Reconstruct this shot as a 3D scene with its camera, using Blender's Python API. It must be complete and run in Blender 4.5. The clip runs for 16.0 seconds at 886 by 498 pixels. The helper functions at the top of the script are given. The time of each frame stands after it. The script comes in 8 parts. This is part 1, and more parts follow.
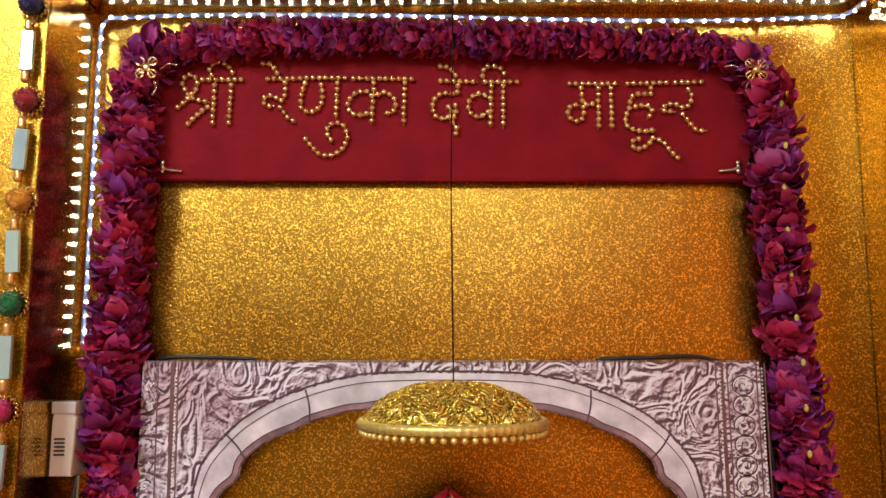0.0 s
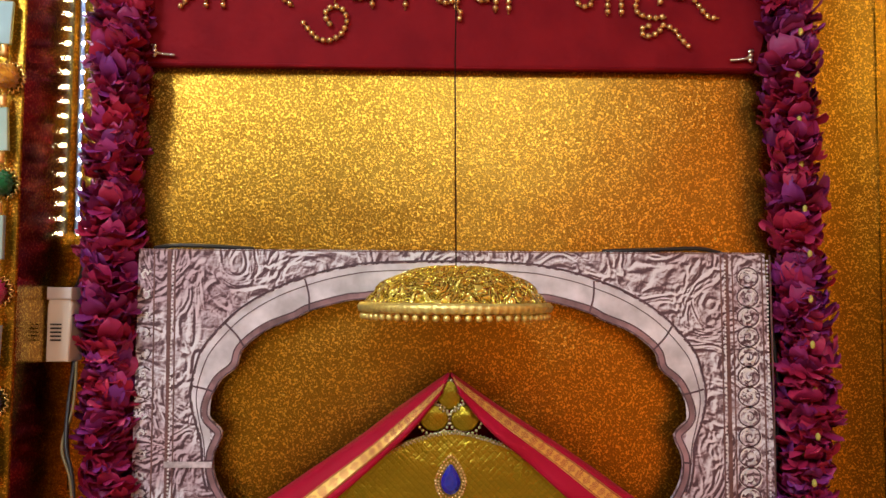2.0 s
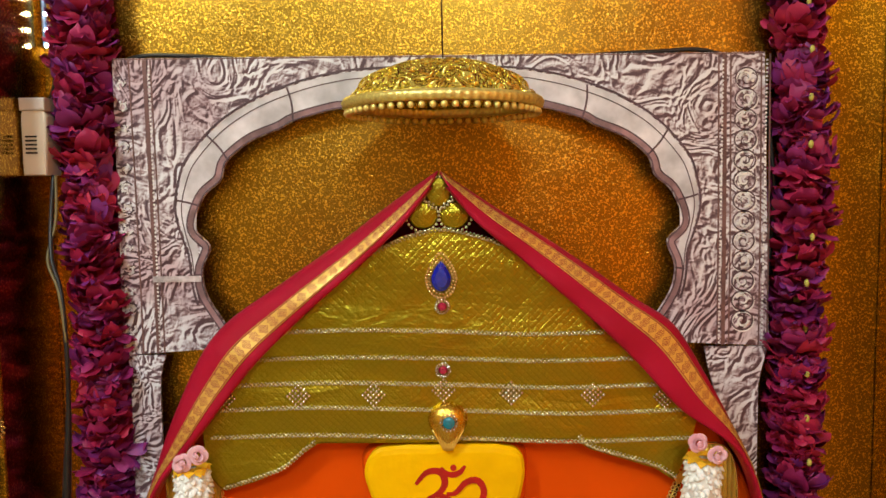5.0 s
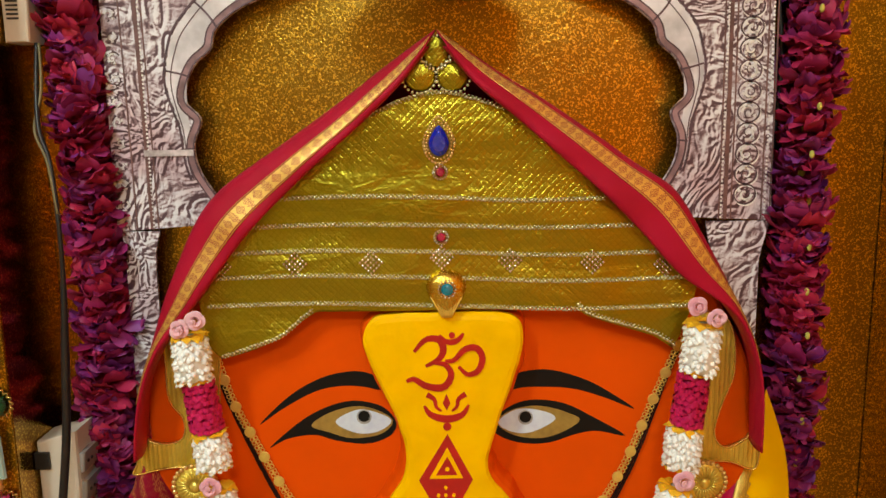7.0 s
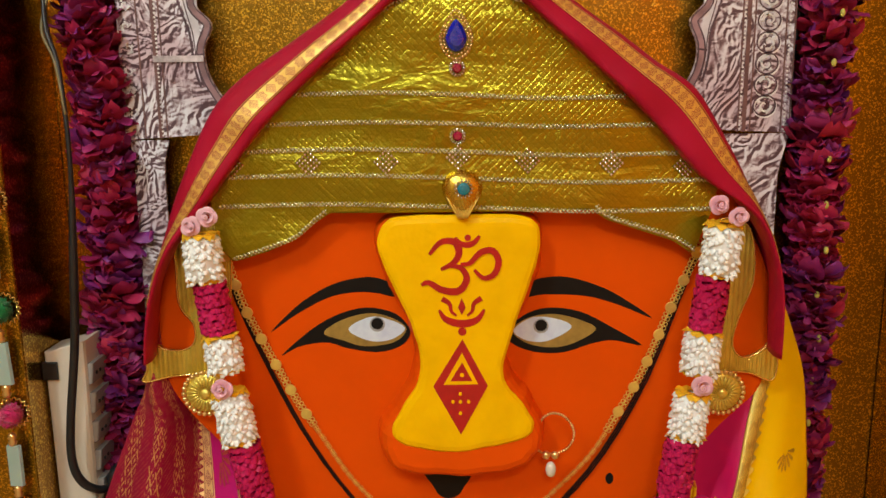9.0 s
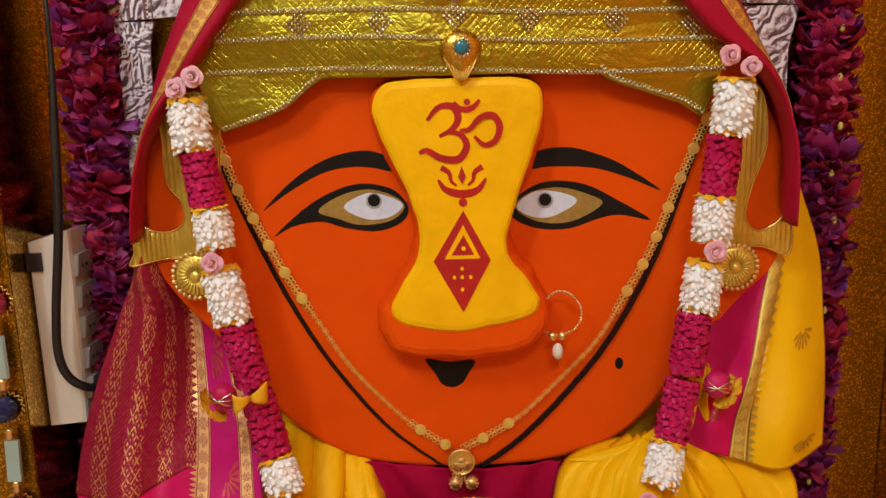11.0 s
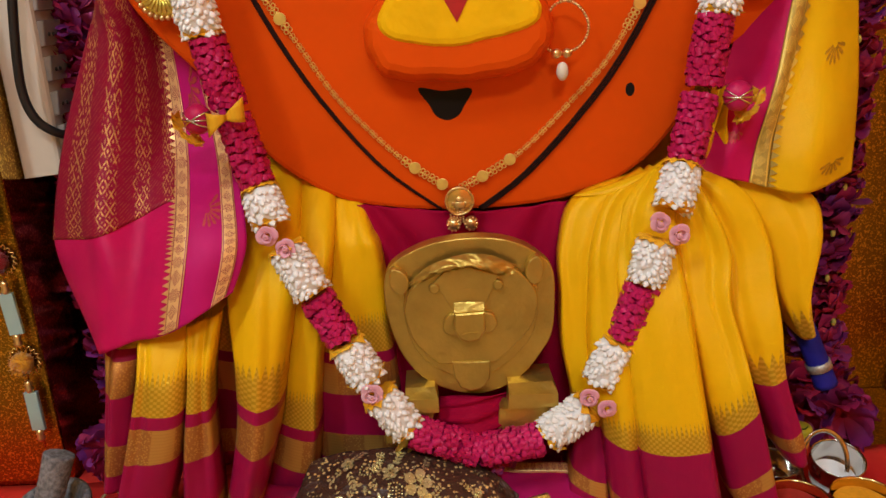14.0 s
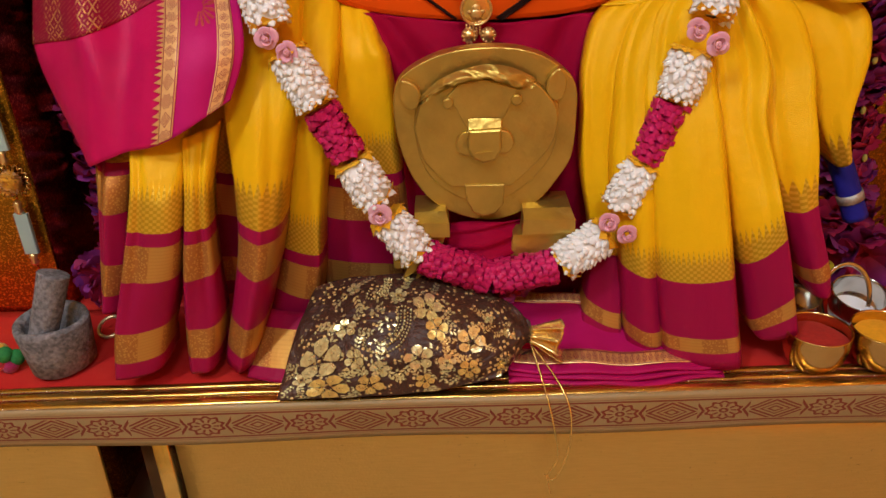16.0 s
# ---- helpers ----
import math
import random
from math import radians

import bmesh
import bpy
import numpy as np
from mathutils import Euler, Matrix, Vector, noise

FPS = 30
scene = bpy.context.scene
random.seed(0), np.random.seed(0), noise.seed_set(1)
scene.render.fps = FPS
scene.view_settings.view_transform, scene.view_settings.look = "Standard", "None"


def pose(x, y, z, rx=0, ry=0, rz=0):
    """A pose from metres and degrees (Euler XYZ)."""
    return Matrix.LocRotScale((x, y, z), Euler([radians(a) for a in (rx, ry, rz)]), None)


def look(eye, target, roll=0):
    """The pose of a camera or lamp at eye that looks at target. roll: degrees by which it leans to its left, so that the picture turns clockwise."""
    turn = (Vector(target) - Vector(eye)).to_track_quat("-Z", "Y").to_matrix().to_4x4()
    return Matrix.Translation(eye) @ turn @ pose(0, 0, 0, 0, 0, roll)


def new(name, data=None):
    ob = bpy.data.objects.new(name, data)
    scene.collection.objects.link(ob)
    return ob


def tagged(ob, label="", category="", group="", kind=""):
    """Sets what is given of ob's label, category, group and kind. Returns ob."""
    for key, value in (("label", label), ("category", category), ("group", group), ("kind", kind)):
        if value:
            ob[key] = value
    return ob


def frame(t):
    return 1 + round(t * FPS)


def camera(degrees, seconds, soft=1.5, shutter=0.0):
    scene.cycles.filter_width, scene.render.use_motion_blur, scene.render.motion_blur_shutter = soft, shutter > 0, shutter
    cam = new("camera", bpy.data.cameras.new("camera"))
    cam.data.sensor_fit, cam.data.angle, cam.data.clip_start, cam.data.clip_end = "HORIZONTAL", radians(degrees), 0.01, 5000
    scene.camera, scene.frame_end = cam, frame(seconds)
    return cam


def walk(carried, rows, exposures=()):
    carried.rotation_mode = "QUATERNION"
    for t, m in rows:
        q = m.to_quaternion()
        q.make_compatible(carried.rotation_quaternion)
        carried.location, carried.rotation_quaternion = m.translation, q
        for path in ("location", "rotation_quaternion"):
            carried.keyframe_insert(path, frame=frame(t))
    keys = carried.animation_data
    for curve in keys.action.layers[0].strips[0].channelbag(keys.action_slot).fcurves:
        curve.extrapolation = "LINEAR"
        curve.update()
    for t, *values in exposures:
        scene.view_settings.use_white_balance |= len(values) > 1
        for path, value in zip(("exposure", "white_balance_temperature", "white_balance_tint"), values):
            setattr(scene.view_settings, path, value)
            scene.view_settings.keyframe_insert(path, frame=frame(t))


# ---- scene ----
cam = camera(59.1, 16.0)
METRES, EYE, TILT, LEAN, TURN = 0.95, 1.85, 7.5, 0.0, 0.0
ROWS = [
    (0.0, 0.0, 0.0, 0.0, 0.0, 0.0, -0.0),
    (0.5, -0.0059, 0.0092, -0.022, -0.09, -1.05, -0.05),
    (1.0, -0.0103, 0.0136, -0.0408, -0.18, -2.1, -0.19),
    (1.5, -0.0083, 0.0195, -0.0645, -0.29, -3.19, -0.36),
    (2.0, -0.0125, 0.0243, -0.0864, -0.41, -4.32, -0.45),
    (2.5, -0.014, 0.0309, -0.1116, -0.48, -5.53, -0.44),
    (3.0, -0.0109, 0.0287, -0.1316, -0.54, -6.75, -0.28),
    (3.5, -0.0103, 0.0292, -0.1528, -0.58, -7.94, -0.07),
    (6.0, 0.0036, 0.0415, -0.2732, -1.01, -14.99, 0.87),
    (6.5, -0.001, 0.0399, -0.2957, -1.04, -16.24, 0.88),
    (7.0, -0.0021, 0.0376, -0.3152, -1.04, -17.29, 0.77),
    (7.5, -0.0102, 0.0338, -0.3377, -1.01, -17.94, 0.58),
    (8.0, -0.0186, 0.0275, -0.3652, -0.97, -18.34, 0.38),
    (10.5, -0.0304, 0.0139, -0.5668, -1.35, -17.98, 1.03),
    (11.0, -0.0305, 0.0126, -0.6161, -1.4, -18.33, 1.42),
    (11.5, -0.0244, 0.0139, -0.665, -1.39, -19.02, 1.88),
    (12.0, -0.0214, 0.0227, -0.7176, -1.21, -20.01, 2.35),
    (12.5, -0.0152, 0.0289, -0.7623, -1.01, -21.12, 2.68),
    (13.0, -0.0121, 0.0265, -0.8044, -0.84, -22.35, 2.88),
    (13.5, -0.01, 0.0146, -0.8376, -0.7, -23.73, 2.96),
    (14.0, -0.0099, 0.0094, -0.8661, -0.72, -25.72, 2.94),
    (14.5, -0.0076, 0.0205, -0.9, -0.83, -28.2, 2.78),
    (15.0, -0.008, 0.0272, -0.9379, -0.74, -30.69, 2.51),
    (15.5, -0.0079, 0.031, -0.9514, -0.41, -33.03, 2.23),
    (16.0, -0.033, 0.0285, -0.959, -0.39, -34.78, 1.97),
]
walk(cam, [(t, pose(0, 0, EYE, TILT, LEAN, TURN) @ pose(METRES * x, METRES * y, METRES * z, 90 + pitch, roll, yaw)) for t, x, y, z, yaw, pitch, roll in ROWS], [(0, -0.2, 6050, 11), (1, -0.28, 6100, 10), (3.5, -0.2, 6150, 4), (6, -0.06, 6400, -10), (8, -0.1, 6400, -10), (11, -0.2, 6350, 6), (13, -0.22, 6250, 4), (16, -0.16, 6250, 9)])

# ---- light of the room: one lamp and two added fills ----
world = bpy.data.worlds.new("world")
scene.world = world
world.use_nodes = True
world.node_tree.nodes["Background"].inputs[0].default_value = (0.9, 0.85, 0.8, 1)
world.node_tree.nodes["Background"].inputs[1].default_value = 0.01


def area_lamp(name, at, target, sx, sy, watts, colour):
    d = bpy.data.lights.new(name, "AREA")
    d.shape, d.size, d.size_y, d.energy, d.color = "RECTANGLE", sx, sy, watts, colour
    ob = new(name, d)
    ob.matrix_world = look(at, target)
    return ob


area_lamp("lamp_or_fill_light", (0.10, -1.60, 3.10), (0.05, 0.8, 0.5), 0.9, 0.36, 25, (0.95, 0.965, 1.0))
# added fill aimed at the unseen walls, so that the foil reflects them lit
area_lamp("lamp_or_fill_light", (0.10, -1.70, 3.08), (0.9, -2.3, 0.8), 0.9, 0.20, 28, (0.95, 0.965, 1.0))
# added fill from the left, placed where the foil does not mirror it
area_lamp("lamp_or_fill_light", (-1.16, -0.40, 3.10), (-0.05, 1.0, 0.4), 0.22, 0.9, 40, (0.95, 0.965, 1.0))

# ---- shading helpers ----


class Nodes:
    """A material's node tree with short calls; arguments are sockets or plain values."""

    def __init__(self, name):
        self.mat = bpy.data.materials.new(name)
        self.mat.use_nodes = True
        self.t = self.mat.node_tree
        self.b = self.t.nodes["Principled BSDF"]

    def put(self, sock, val):
        if isinstance(val, bpy.types.NodeSocket):
            self.t.links.new(val, sock)
        elif sock.type == "RGBA" and len(val) == 3:
            sock.default_value = (*val, 1)
        else:
            sock.default_value = val

    def node(self, kind, out=0, **inputs):
        n = self.t.nodes.new(kind)
        for k, v in inputs.items():
            self.put(n.inputs[k.replace("_", " ")], v)
        return n.outputs[out]

    def coord(self, which="Object"):
        return self.t.nodes.new("ShaderNodeTexCoord").outputs[which]

    def xyz(self, which="Object"):
        n = self.t.nodes.new("ShaderNodeSeparateXYZ")
        self.put(n.inputs[0], self.coord(which))
        return n.outputs

    def m(self, op, a, b=0.0, c=None):
        n = self.t.nodes.new("ShaderNodeMath")
        n.operation = op
        self.put(n.inputs[0], a)
        self.put(n.inputs[1], b)
        if c is not None:
            self.put(n.inputs[2], c)
        return n.outputs[0]

    def noise(self, scale, detail=2.0, rough=0.5, dist=0.0, vec=None):
        n = self.t.nodes.new("ShaderNodeTexNoise")
        self.put(n.inputs["Vector"], vec if vec is not None else self.coord())
        for k, v in (("Scale", scale), ("Detail", detail), ("Roughness", rough), ("Distortion", dist)):
            self.put(n.inputs[k], v)
        return n.outputs["Fac"]

    def voronoi(self, scale, vec=None, feature="F1"):
        n = self.t.nodes.new("ShaderNodeTexVoronoi")
        n.feature = feature
        self.put(n.inputs["Vector"], vec if vec is not None else self.coord())
        self.put(n.inputs["Scale"], scale)
        return n.outputs["Distance"]

    def step(self, v, lo, hi):
        n = self.t.nodes.new("ShaderNodeMapRange")
        n.interpolation_type = "SMOOTHSTEP"
        for k, x in (("Value", v), ("From Min", lo), ("From Max", hi)):
            self.put(n.inputs[k], x)
        return n.outputs[0]

    def mix(self, fac, a, b):
        n = self.t.nodes.new("ShaderNodeMix")
        n.data_type = "RGBA"
        self.put(n.inputs[0], fac)
        self.put(n.inputs[6], a)
        self.put(n.inputs[7], b)
        return n.outputs[2]

    def ramp(self, fac, stops, constant=False):
        n = self.t.nodes.new("ShaderNodeValToRGB")
        r = n.color_ramp
        r.interpolation = "CONSTANT" if constant else "LINEAR"
        while len(r.elements) < len(stops):
            r.elements.new(0.5)
        for e, (p, c) in zip(r.elements, stops):
            e.position, e.color = p, (*c, 1)
        self.put(n.inputs[0], fac)
        return n.outputs[0]

    def bump(self, height, strength=0.3, distance=0.002):
        n = self.t.nodes.new("ShaderNodeBump")
        self.put(n.inputs["Strength"], strength)
        self.put(n.inputs["Distance"], distance)
        self.put(n.inputs["Height"], height)
        self.put(self.b.inputs["Normal"], n.outputs[0])

    def set(self, **kw):
        for k, v in kw.items():
            self.put(self.b.inputs[k.replace("_", " ")], v)
        return self.mat


def scaled(c, k):
    return tuple(min(1.0, x * k) for x in c)


def plain(name, c, rough=0.5, metal=0.0, var=0.18, scale=30, bump=0.15, bscale=300, depth=0.001, **kw):
    """A surface with broad and fine variation of its colour and a fine relief."""
    n = Nodes(name)
    f = n.m("ADD", n.m("MULTIPLY", n.noise(scale, 4), 0.6), n.m("MULTIPLY", n.noise(scale * 0.18, 2), 0.4))
    col = n.mix(n.step(f, 0.3, 0.7), scaled(c, 1 - var), scaled(c, 1 + var))
    if bump:
        n.bump(n.noise(bscale, 3), bump, depth)
    r = n.m("ADD", n.m("MULTIPLY", n.noise(scale * 0.7, 3), 0.16), rough - 0.08)
    return n.set(Base_Color=col, Roughness=r, Metallic=metal, **kw)


def foil(name, c, rough, scale, strength, wrinkle=0.35):
    """Embossed metallic wall foil: close worm-like grain, with glints in its colour, over slow wrinkles."""
    n = Nodes(name)
    grain = n.noise(scale, 1.0, 0.4, 0.7)
    fine = n.noise(scale * 2.3, 1.0)
    slow = n.noise(4.0, 3)
    h = n.m("ADD", n.m("ADD", grain, n.m("MULTIPLY", fine, 0.3)), n.m("MULTIPLY", slow, wrinkle * 22))
    n.bump(h, strength, 0.36 / scale)
    # glints put into the base colour: grain tops far brighter than the ground
    col = n.mix(n.step(grain, 0.53, 0.66), scaled(c, 0.80), scaled(c, 2.5))
    n.set(Base_Color=col, Metallic=1.0, Roughness=n.m("ADD", n.m("MULTIPLY", slow, 0.06), rough))
    if rough > 0.2:
        # a sharper film over the satin one adds to the painted glints
        gloss = n.t.nodes.new("ShaderNodeBsdfAnisotropic")
        n.put(gloss.inputs["Color"], n.mix(0.25, col, scaled(c, 2.2)))
        n.put(gloss.inputs["Roughness"], 0.15)
        n.t.links.new(n.b.inputs["Normal"].links[0].from_socket, gloss.inputs["Normal"])
        both = n.t.nodes.new("ShaderNodeMixShader")
        both.inputs[0].default_value = 0.62
        n.t.links.new(n.b.outputs[0], both.inputs[1])
        n.t.links.new(gloss.outputs[0], both.inputs[2])
        n.t.links.new(both.outputs[0], n.t.nodes["Material Output"].inputs[0])
    return n.mat


def silk(name, c, c2=None, rough=0.46, sheen=0.0, spec=0.28, crease=4.0):
    """Woven silk: thread grain and a slight shot of a second colour."""
    n = Nodes(name)
    weave = n.noise(900, 2)
    slow = n.noise(14, 3)
    col = n.mix(n.step(slow, 0.3, 0.7), c, c2 or scaled(c, 1.25))
    col = n.mix(n.m("MULTIPLY", weave, 0.25), col, scaled(c, 0.6))
    n.bump(n.m("ADD", weave, n.m("ADD", n.m("MULTIPLY", n.noise(60, 3), 1.5), n.m("MULTIPLY", n.noise(18, 3), crease))), 0.3, 0.0016)
    return n.set(Base_Color=col, Roughness=rough, Sheen_Weight=sheen, Sheen_Roughness=0.4, Specular_IOR_Level=spec, Specular_Tint=tuple(0.4 + 0.6 * x / max(c) for x in c))


MAROON = (0.34, 0.003, 0.065)
PINK = (0.53, 0.004, 0.10)
YELLOW = (0.93, 0.54, 0.003)
ORANGE = (0.78, 0.088, 0.003)

M_foil = foil("gold_foil", (0.38, 0.222, 0.027), 0.262, 360, 0.62)
M_foil_smooth = foil("smooth_gold_foil", (0.50, 0.28, 0.045), 0.07, 330, 0.22, 0.1)
M_sign = silk("red_sign_cloth", (0.19, 0.006, 0.013), (0.25, 0.009, 0.016), 0.65, 0.0, 0.2, 16.0)
M_bead = plain("gold_bead", (0.84, 0.62, 0.28), 0.28, 0.9, 0.1, 90, 0.0)
M_brass = plain("brass", (0.86, 0.60, 0.18), 0.22, 0.85, 0.15, 40, 0.1, 160)
M_silver = plain("silver_stone", (0.75, 0.70, 0.66), 0.2, 1.0, 0.2, 300, 0.3, 600)
M_steel = plain("steel", (0.62, 0.60, 0.56), 0.16, 1.0, 0.08, 30, 0.03)
M_pearl = plain("pearl", (0.80, 0.76, 0.66), 0.22, 0.0, 0.05, 60, 0.0, Coat_Weight=0.4)
M_string = plain("dark_thread", (0.024, 0.009, 0.007), 0.8, 0.0, 0.3, 200, 0.3, 900, Specular_IOR_Level=0.1)
M_chain = plain("bright_gold", (1.0, 0.70, 0.18), 0.34, 0.65, 0.15, 90, 0.0)
M_black = plain("black_rubber", (0.012, 0.012, 0.014), 0.42, 0.0, 0.3, 60, 0.05)
M_white_plastic = plain("white_plastic", (0.72, 0.66, 0.56), 0.38, 0.0, 0.06, 20, 0.05)
M_grey_plastic = plain("grey_plastic", (0.35, 0.33, 0.32), 0.4, 0.0, 0.1, 20, 0.05)
M_face = plain("orange_paint", ORANGE, 0.5, 0.0, 0.06, 9, 0.14, 55, 0.002, Specular_IOR_Level=0.25, Specular_Tint=(1.0, 0.5, 0.2))
M_nose = plain("yellow_paint", (0.96, 0.54, 0.004), 0.36, 0.0, 0.08, 22, 0.5, 30, 0.007, Specular_IOR_Level=0.3, Specular_Tint=(1.0, 0.8, 0.25))
M_redpaint = plain("red_paint", (0.46, 0.008, 0.008), 0.45, 0.0, 0.15, 60)
M_blackpaint = plain("black_paint", (0.008, 0.007, 0.007), 0.5, 0.0, 0.2, 50, 0.1, 200, Specular_IOR_Level=0.2)
M_whitepaint = plain("white_paint", (0.66, 0.76, 1.0), 0.45, 0.0, 0.10, 90)
M_eyegold = plain("ochre_paint", (0.34, 0.22, 0.05), 0.4, 0.0, 0.25, 70)
M_yellow = silk("yellow_silk", YELLOW, (0.95, 0.58, 0.006), 0.30, 0.0, 0.32)
M_maroon = silk("maroon_silk", (0.33, 0.002, 0.034), (0.38, 0.003, 0.045), 0.6, 0.0, 0.10)
M_pink = silk("pink_silk", PINK, (0.66, 0.006, 0.12), 0.38, 0.0, 0.35)
M_magenta = silk("shot_magenta_silk", (0.50, 0.006, 0.15), (0.58, 0.010, 0.19), 0.42, 0.0, 0.3)
M_hood = silk("red_silk", (0.38, 0.006, 0.030), (0.44, 0.007, 0.042))
M_blue = silk("blue_silk", (0.02, 0.02, 0.28))
M_red_cloth = silk("red_table_cloth", (0.60, 0.022, 0.022), (0.66, 0.04, 0.03), 0.55)
M_white_bud = plain("white_petal", (0.93, 0.95, 0.97), 0.40, 0.0, 0.03, 150, 0.0)
M_ribbon = silk("magenta_ribbon", (0.50, 0.008, 0.09), (0.64, 0.018, 0.16), 0.28, 0.0, 0.5)
M_rose = silk("pale_pink_ribbon", (0.90, 0.46, 0.60), (0.94, 0.60, 0.70), 0.36)
M_leaf_gold = silk("orange_yellow_ribbon", (0.90, 0.46, 0.02), (0.92, 0.56, 0.04), 0.4)
M_green = plain("green_felt", (0.02, 0.22, 0.05), 0.8, 0.0, 0.3, 200, 0.6, 600)
M_stone = plain("grey_stone", (0.20, 0.195, 0.21), 0.8, 0.0, 0.6, 190, 0.7, 240, 0.003)
M_redpowder = plain("red_powder", (0.42, 0.02, 0.012), 0.95, 0.0, 0.15, 200, 0.6, 700)
M_yelpowder = plain("yellow_powder", (0.84, 0.40, 0.008), 0.95, 0.0, 0.1, 200, 0.6, 700)
M_mirror = plain("mirror_glass", (0.52, 0.80, 0.88), 0.14, 0.55, 0.04, 20, 0.0)
M_bluegem = plain("blue_gem", (0.008, 0.02, 0.40), 0.08, 0.0, 0.2, 150, 0.0, Coat_Weight=1.0, Coat_Roughness=0.03)
M_teal = plain("teal_gem", (0.01, 0.20, 0.30), 0.08, 0.0, 0.3, 300, 0.0, Coat_Weight=1.0, Coat_Roughness=0.03)
M_ruby = plain("ruby_gem", (0.36, 0.008, 0.06), 0.1, 0.0, 0.3, 300, 0.0, Coat_Weight=1.0, Coat_Roughness=0.03)
M_lionfoil = plain("lion_gold_card", (0.56, 0.40, 0.09), 0.36, 0.85, 0.16, 22, 0.7, 36, 0.005)


def make_ear():
    """Gold card pressed with upright ribs."""
    n = Nodes("ear_gold_card")
    x, y, z = n.xyz()
    rib = n.step(n.m("SINE", n.m("MULTIPLY", x, 980)), -0.5, 0.7)
    n.bump(n.m("ADD", n.m("MULTIPLY", rib, 0.7), n.m("ADD", n.m("MULTIPLY", n.noise(420, 2), 0.5), n.noise(30, 3))), 0.7, 0.003)
    col = n.mix(n.noise(70, 3), (0.66, 0.48, 0.06), (0.92, 0.72, 0.14))
    return n.set(Base_Color=col, Metallic=0.6, Roughness=0.28)


M_ear_gold = make_ear()


def pom(name, c):
    return plain(name, c, 0.9, 0.0, 0.3, 150, 0.8, 500, 0.003, Sheen_Weight=0.3)


def make_led():
    n = Nodes("led_light")
    return n.set(Base_Color=(0.9, 0.95, 1.0), Emission_Color=(0.72, 0.76, 1.0), Emission_Strength=110.0)


def make_petal():
    """Artificial petals, from violet at the edge to crimson at the root, no two alike."""
    n = Nodes("violet_crimson_petal")
    g = n.t.nodes.new("ShaderNodeNewGeometry").outputs["Random Per Island"]
    o = n.t.nodes.new("ShaderNodeObjectInfo").outputs["Random"]
    v = n.xyz("UV")[1]
    pick = n.m("FRACT", n.m("ADD", n.m("MULTIPLY", g, 0.55), n.m("MULTIPLY", o, 1.0)))
    a = n.ramp(pick, [(0.0, (0.17, 0.016, 0.17)), (0.3, (0.36, 0.010, 0.085)), (0.6, (0.46, 0.015, 0.07)), (0.8, (0.36, 0.03, 0.18)), (1.0, (0.20, 0.025, 0.24))])
    col = n.mix(n.step(v, 0.15, 0.95), (0.26, 0.006, 0.030), a)
    n.bump(n.noise(400, 2), 0.2, 0.001)
    return n.set(Base_Color=col, Roughness=0.55)


def make_crown():
    """Gold cloth pressed with a lattice of small lozenges, creased across."""
    n = Nodes("gold_lozenge_cloth")
    x, y, z = n.xyz()
    a = n.m("SINE", n.m("MULTIPLY", n.m("ADD", x, z), 330))
    b = n.m("SINE", n.m("MULTIPLY", n.m("SUBTRACT", x, z), 330))
    lat = n.m("MINIMUM", n.m("ABSOLUTE", a), n.m("ABSOLUTE", b))
    big = n.noise(9, 4, 0.6, 1.5)
    soft = n.step(n.noise(5, 2), 0.36, 0.6)
    sq = n.t.nodes.new("ShaderNodeMapping")
    n.put(sq.inputs[0], n.coord())
    sq.inputs[3].default_value = (9, 9, 30)
    crease = n.noise(1.0, 4, 0.55, 0.8, sq.outputs[0])
    h = n.m("ADD", n.m("MULTIPLY", n.m("MULTIPLY", n.step(lat, 0.08, 0.6), soft), 0.12), n.m("ADD", n.m("MULTIPLY", big, 1.5), n.m("ADD", n.m("MULTIPLY", crease, 1.0), n.m("MULTIPLY", n.noise(60, 3, 0.6, 1.0), 0.35))))
    n.bump(h, 0.72, 0.004)
    # shade of the pressed lines put into the colour, slightly darker there
    col = n.mix(n.step(lat, 0.06, 0.3), (0.37, 0.315, 0.022), (0.43, 0.36, 0.028))
    return n.set(Base_Color=col, Metallic=0.95, Roughness=0.285)


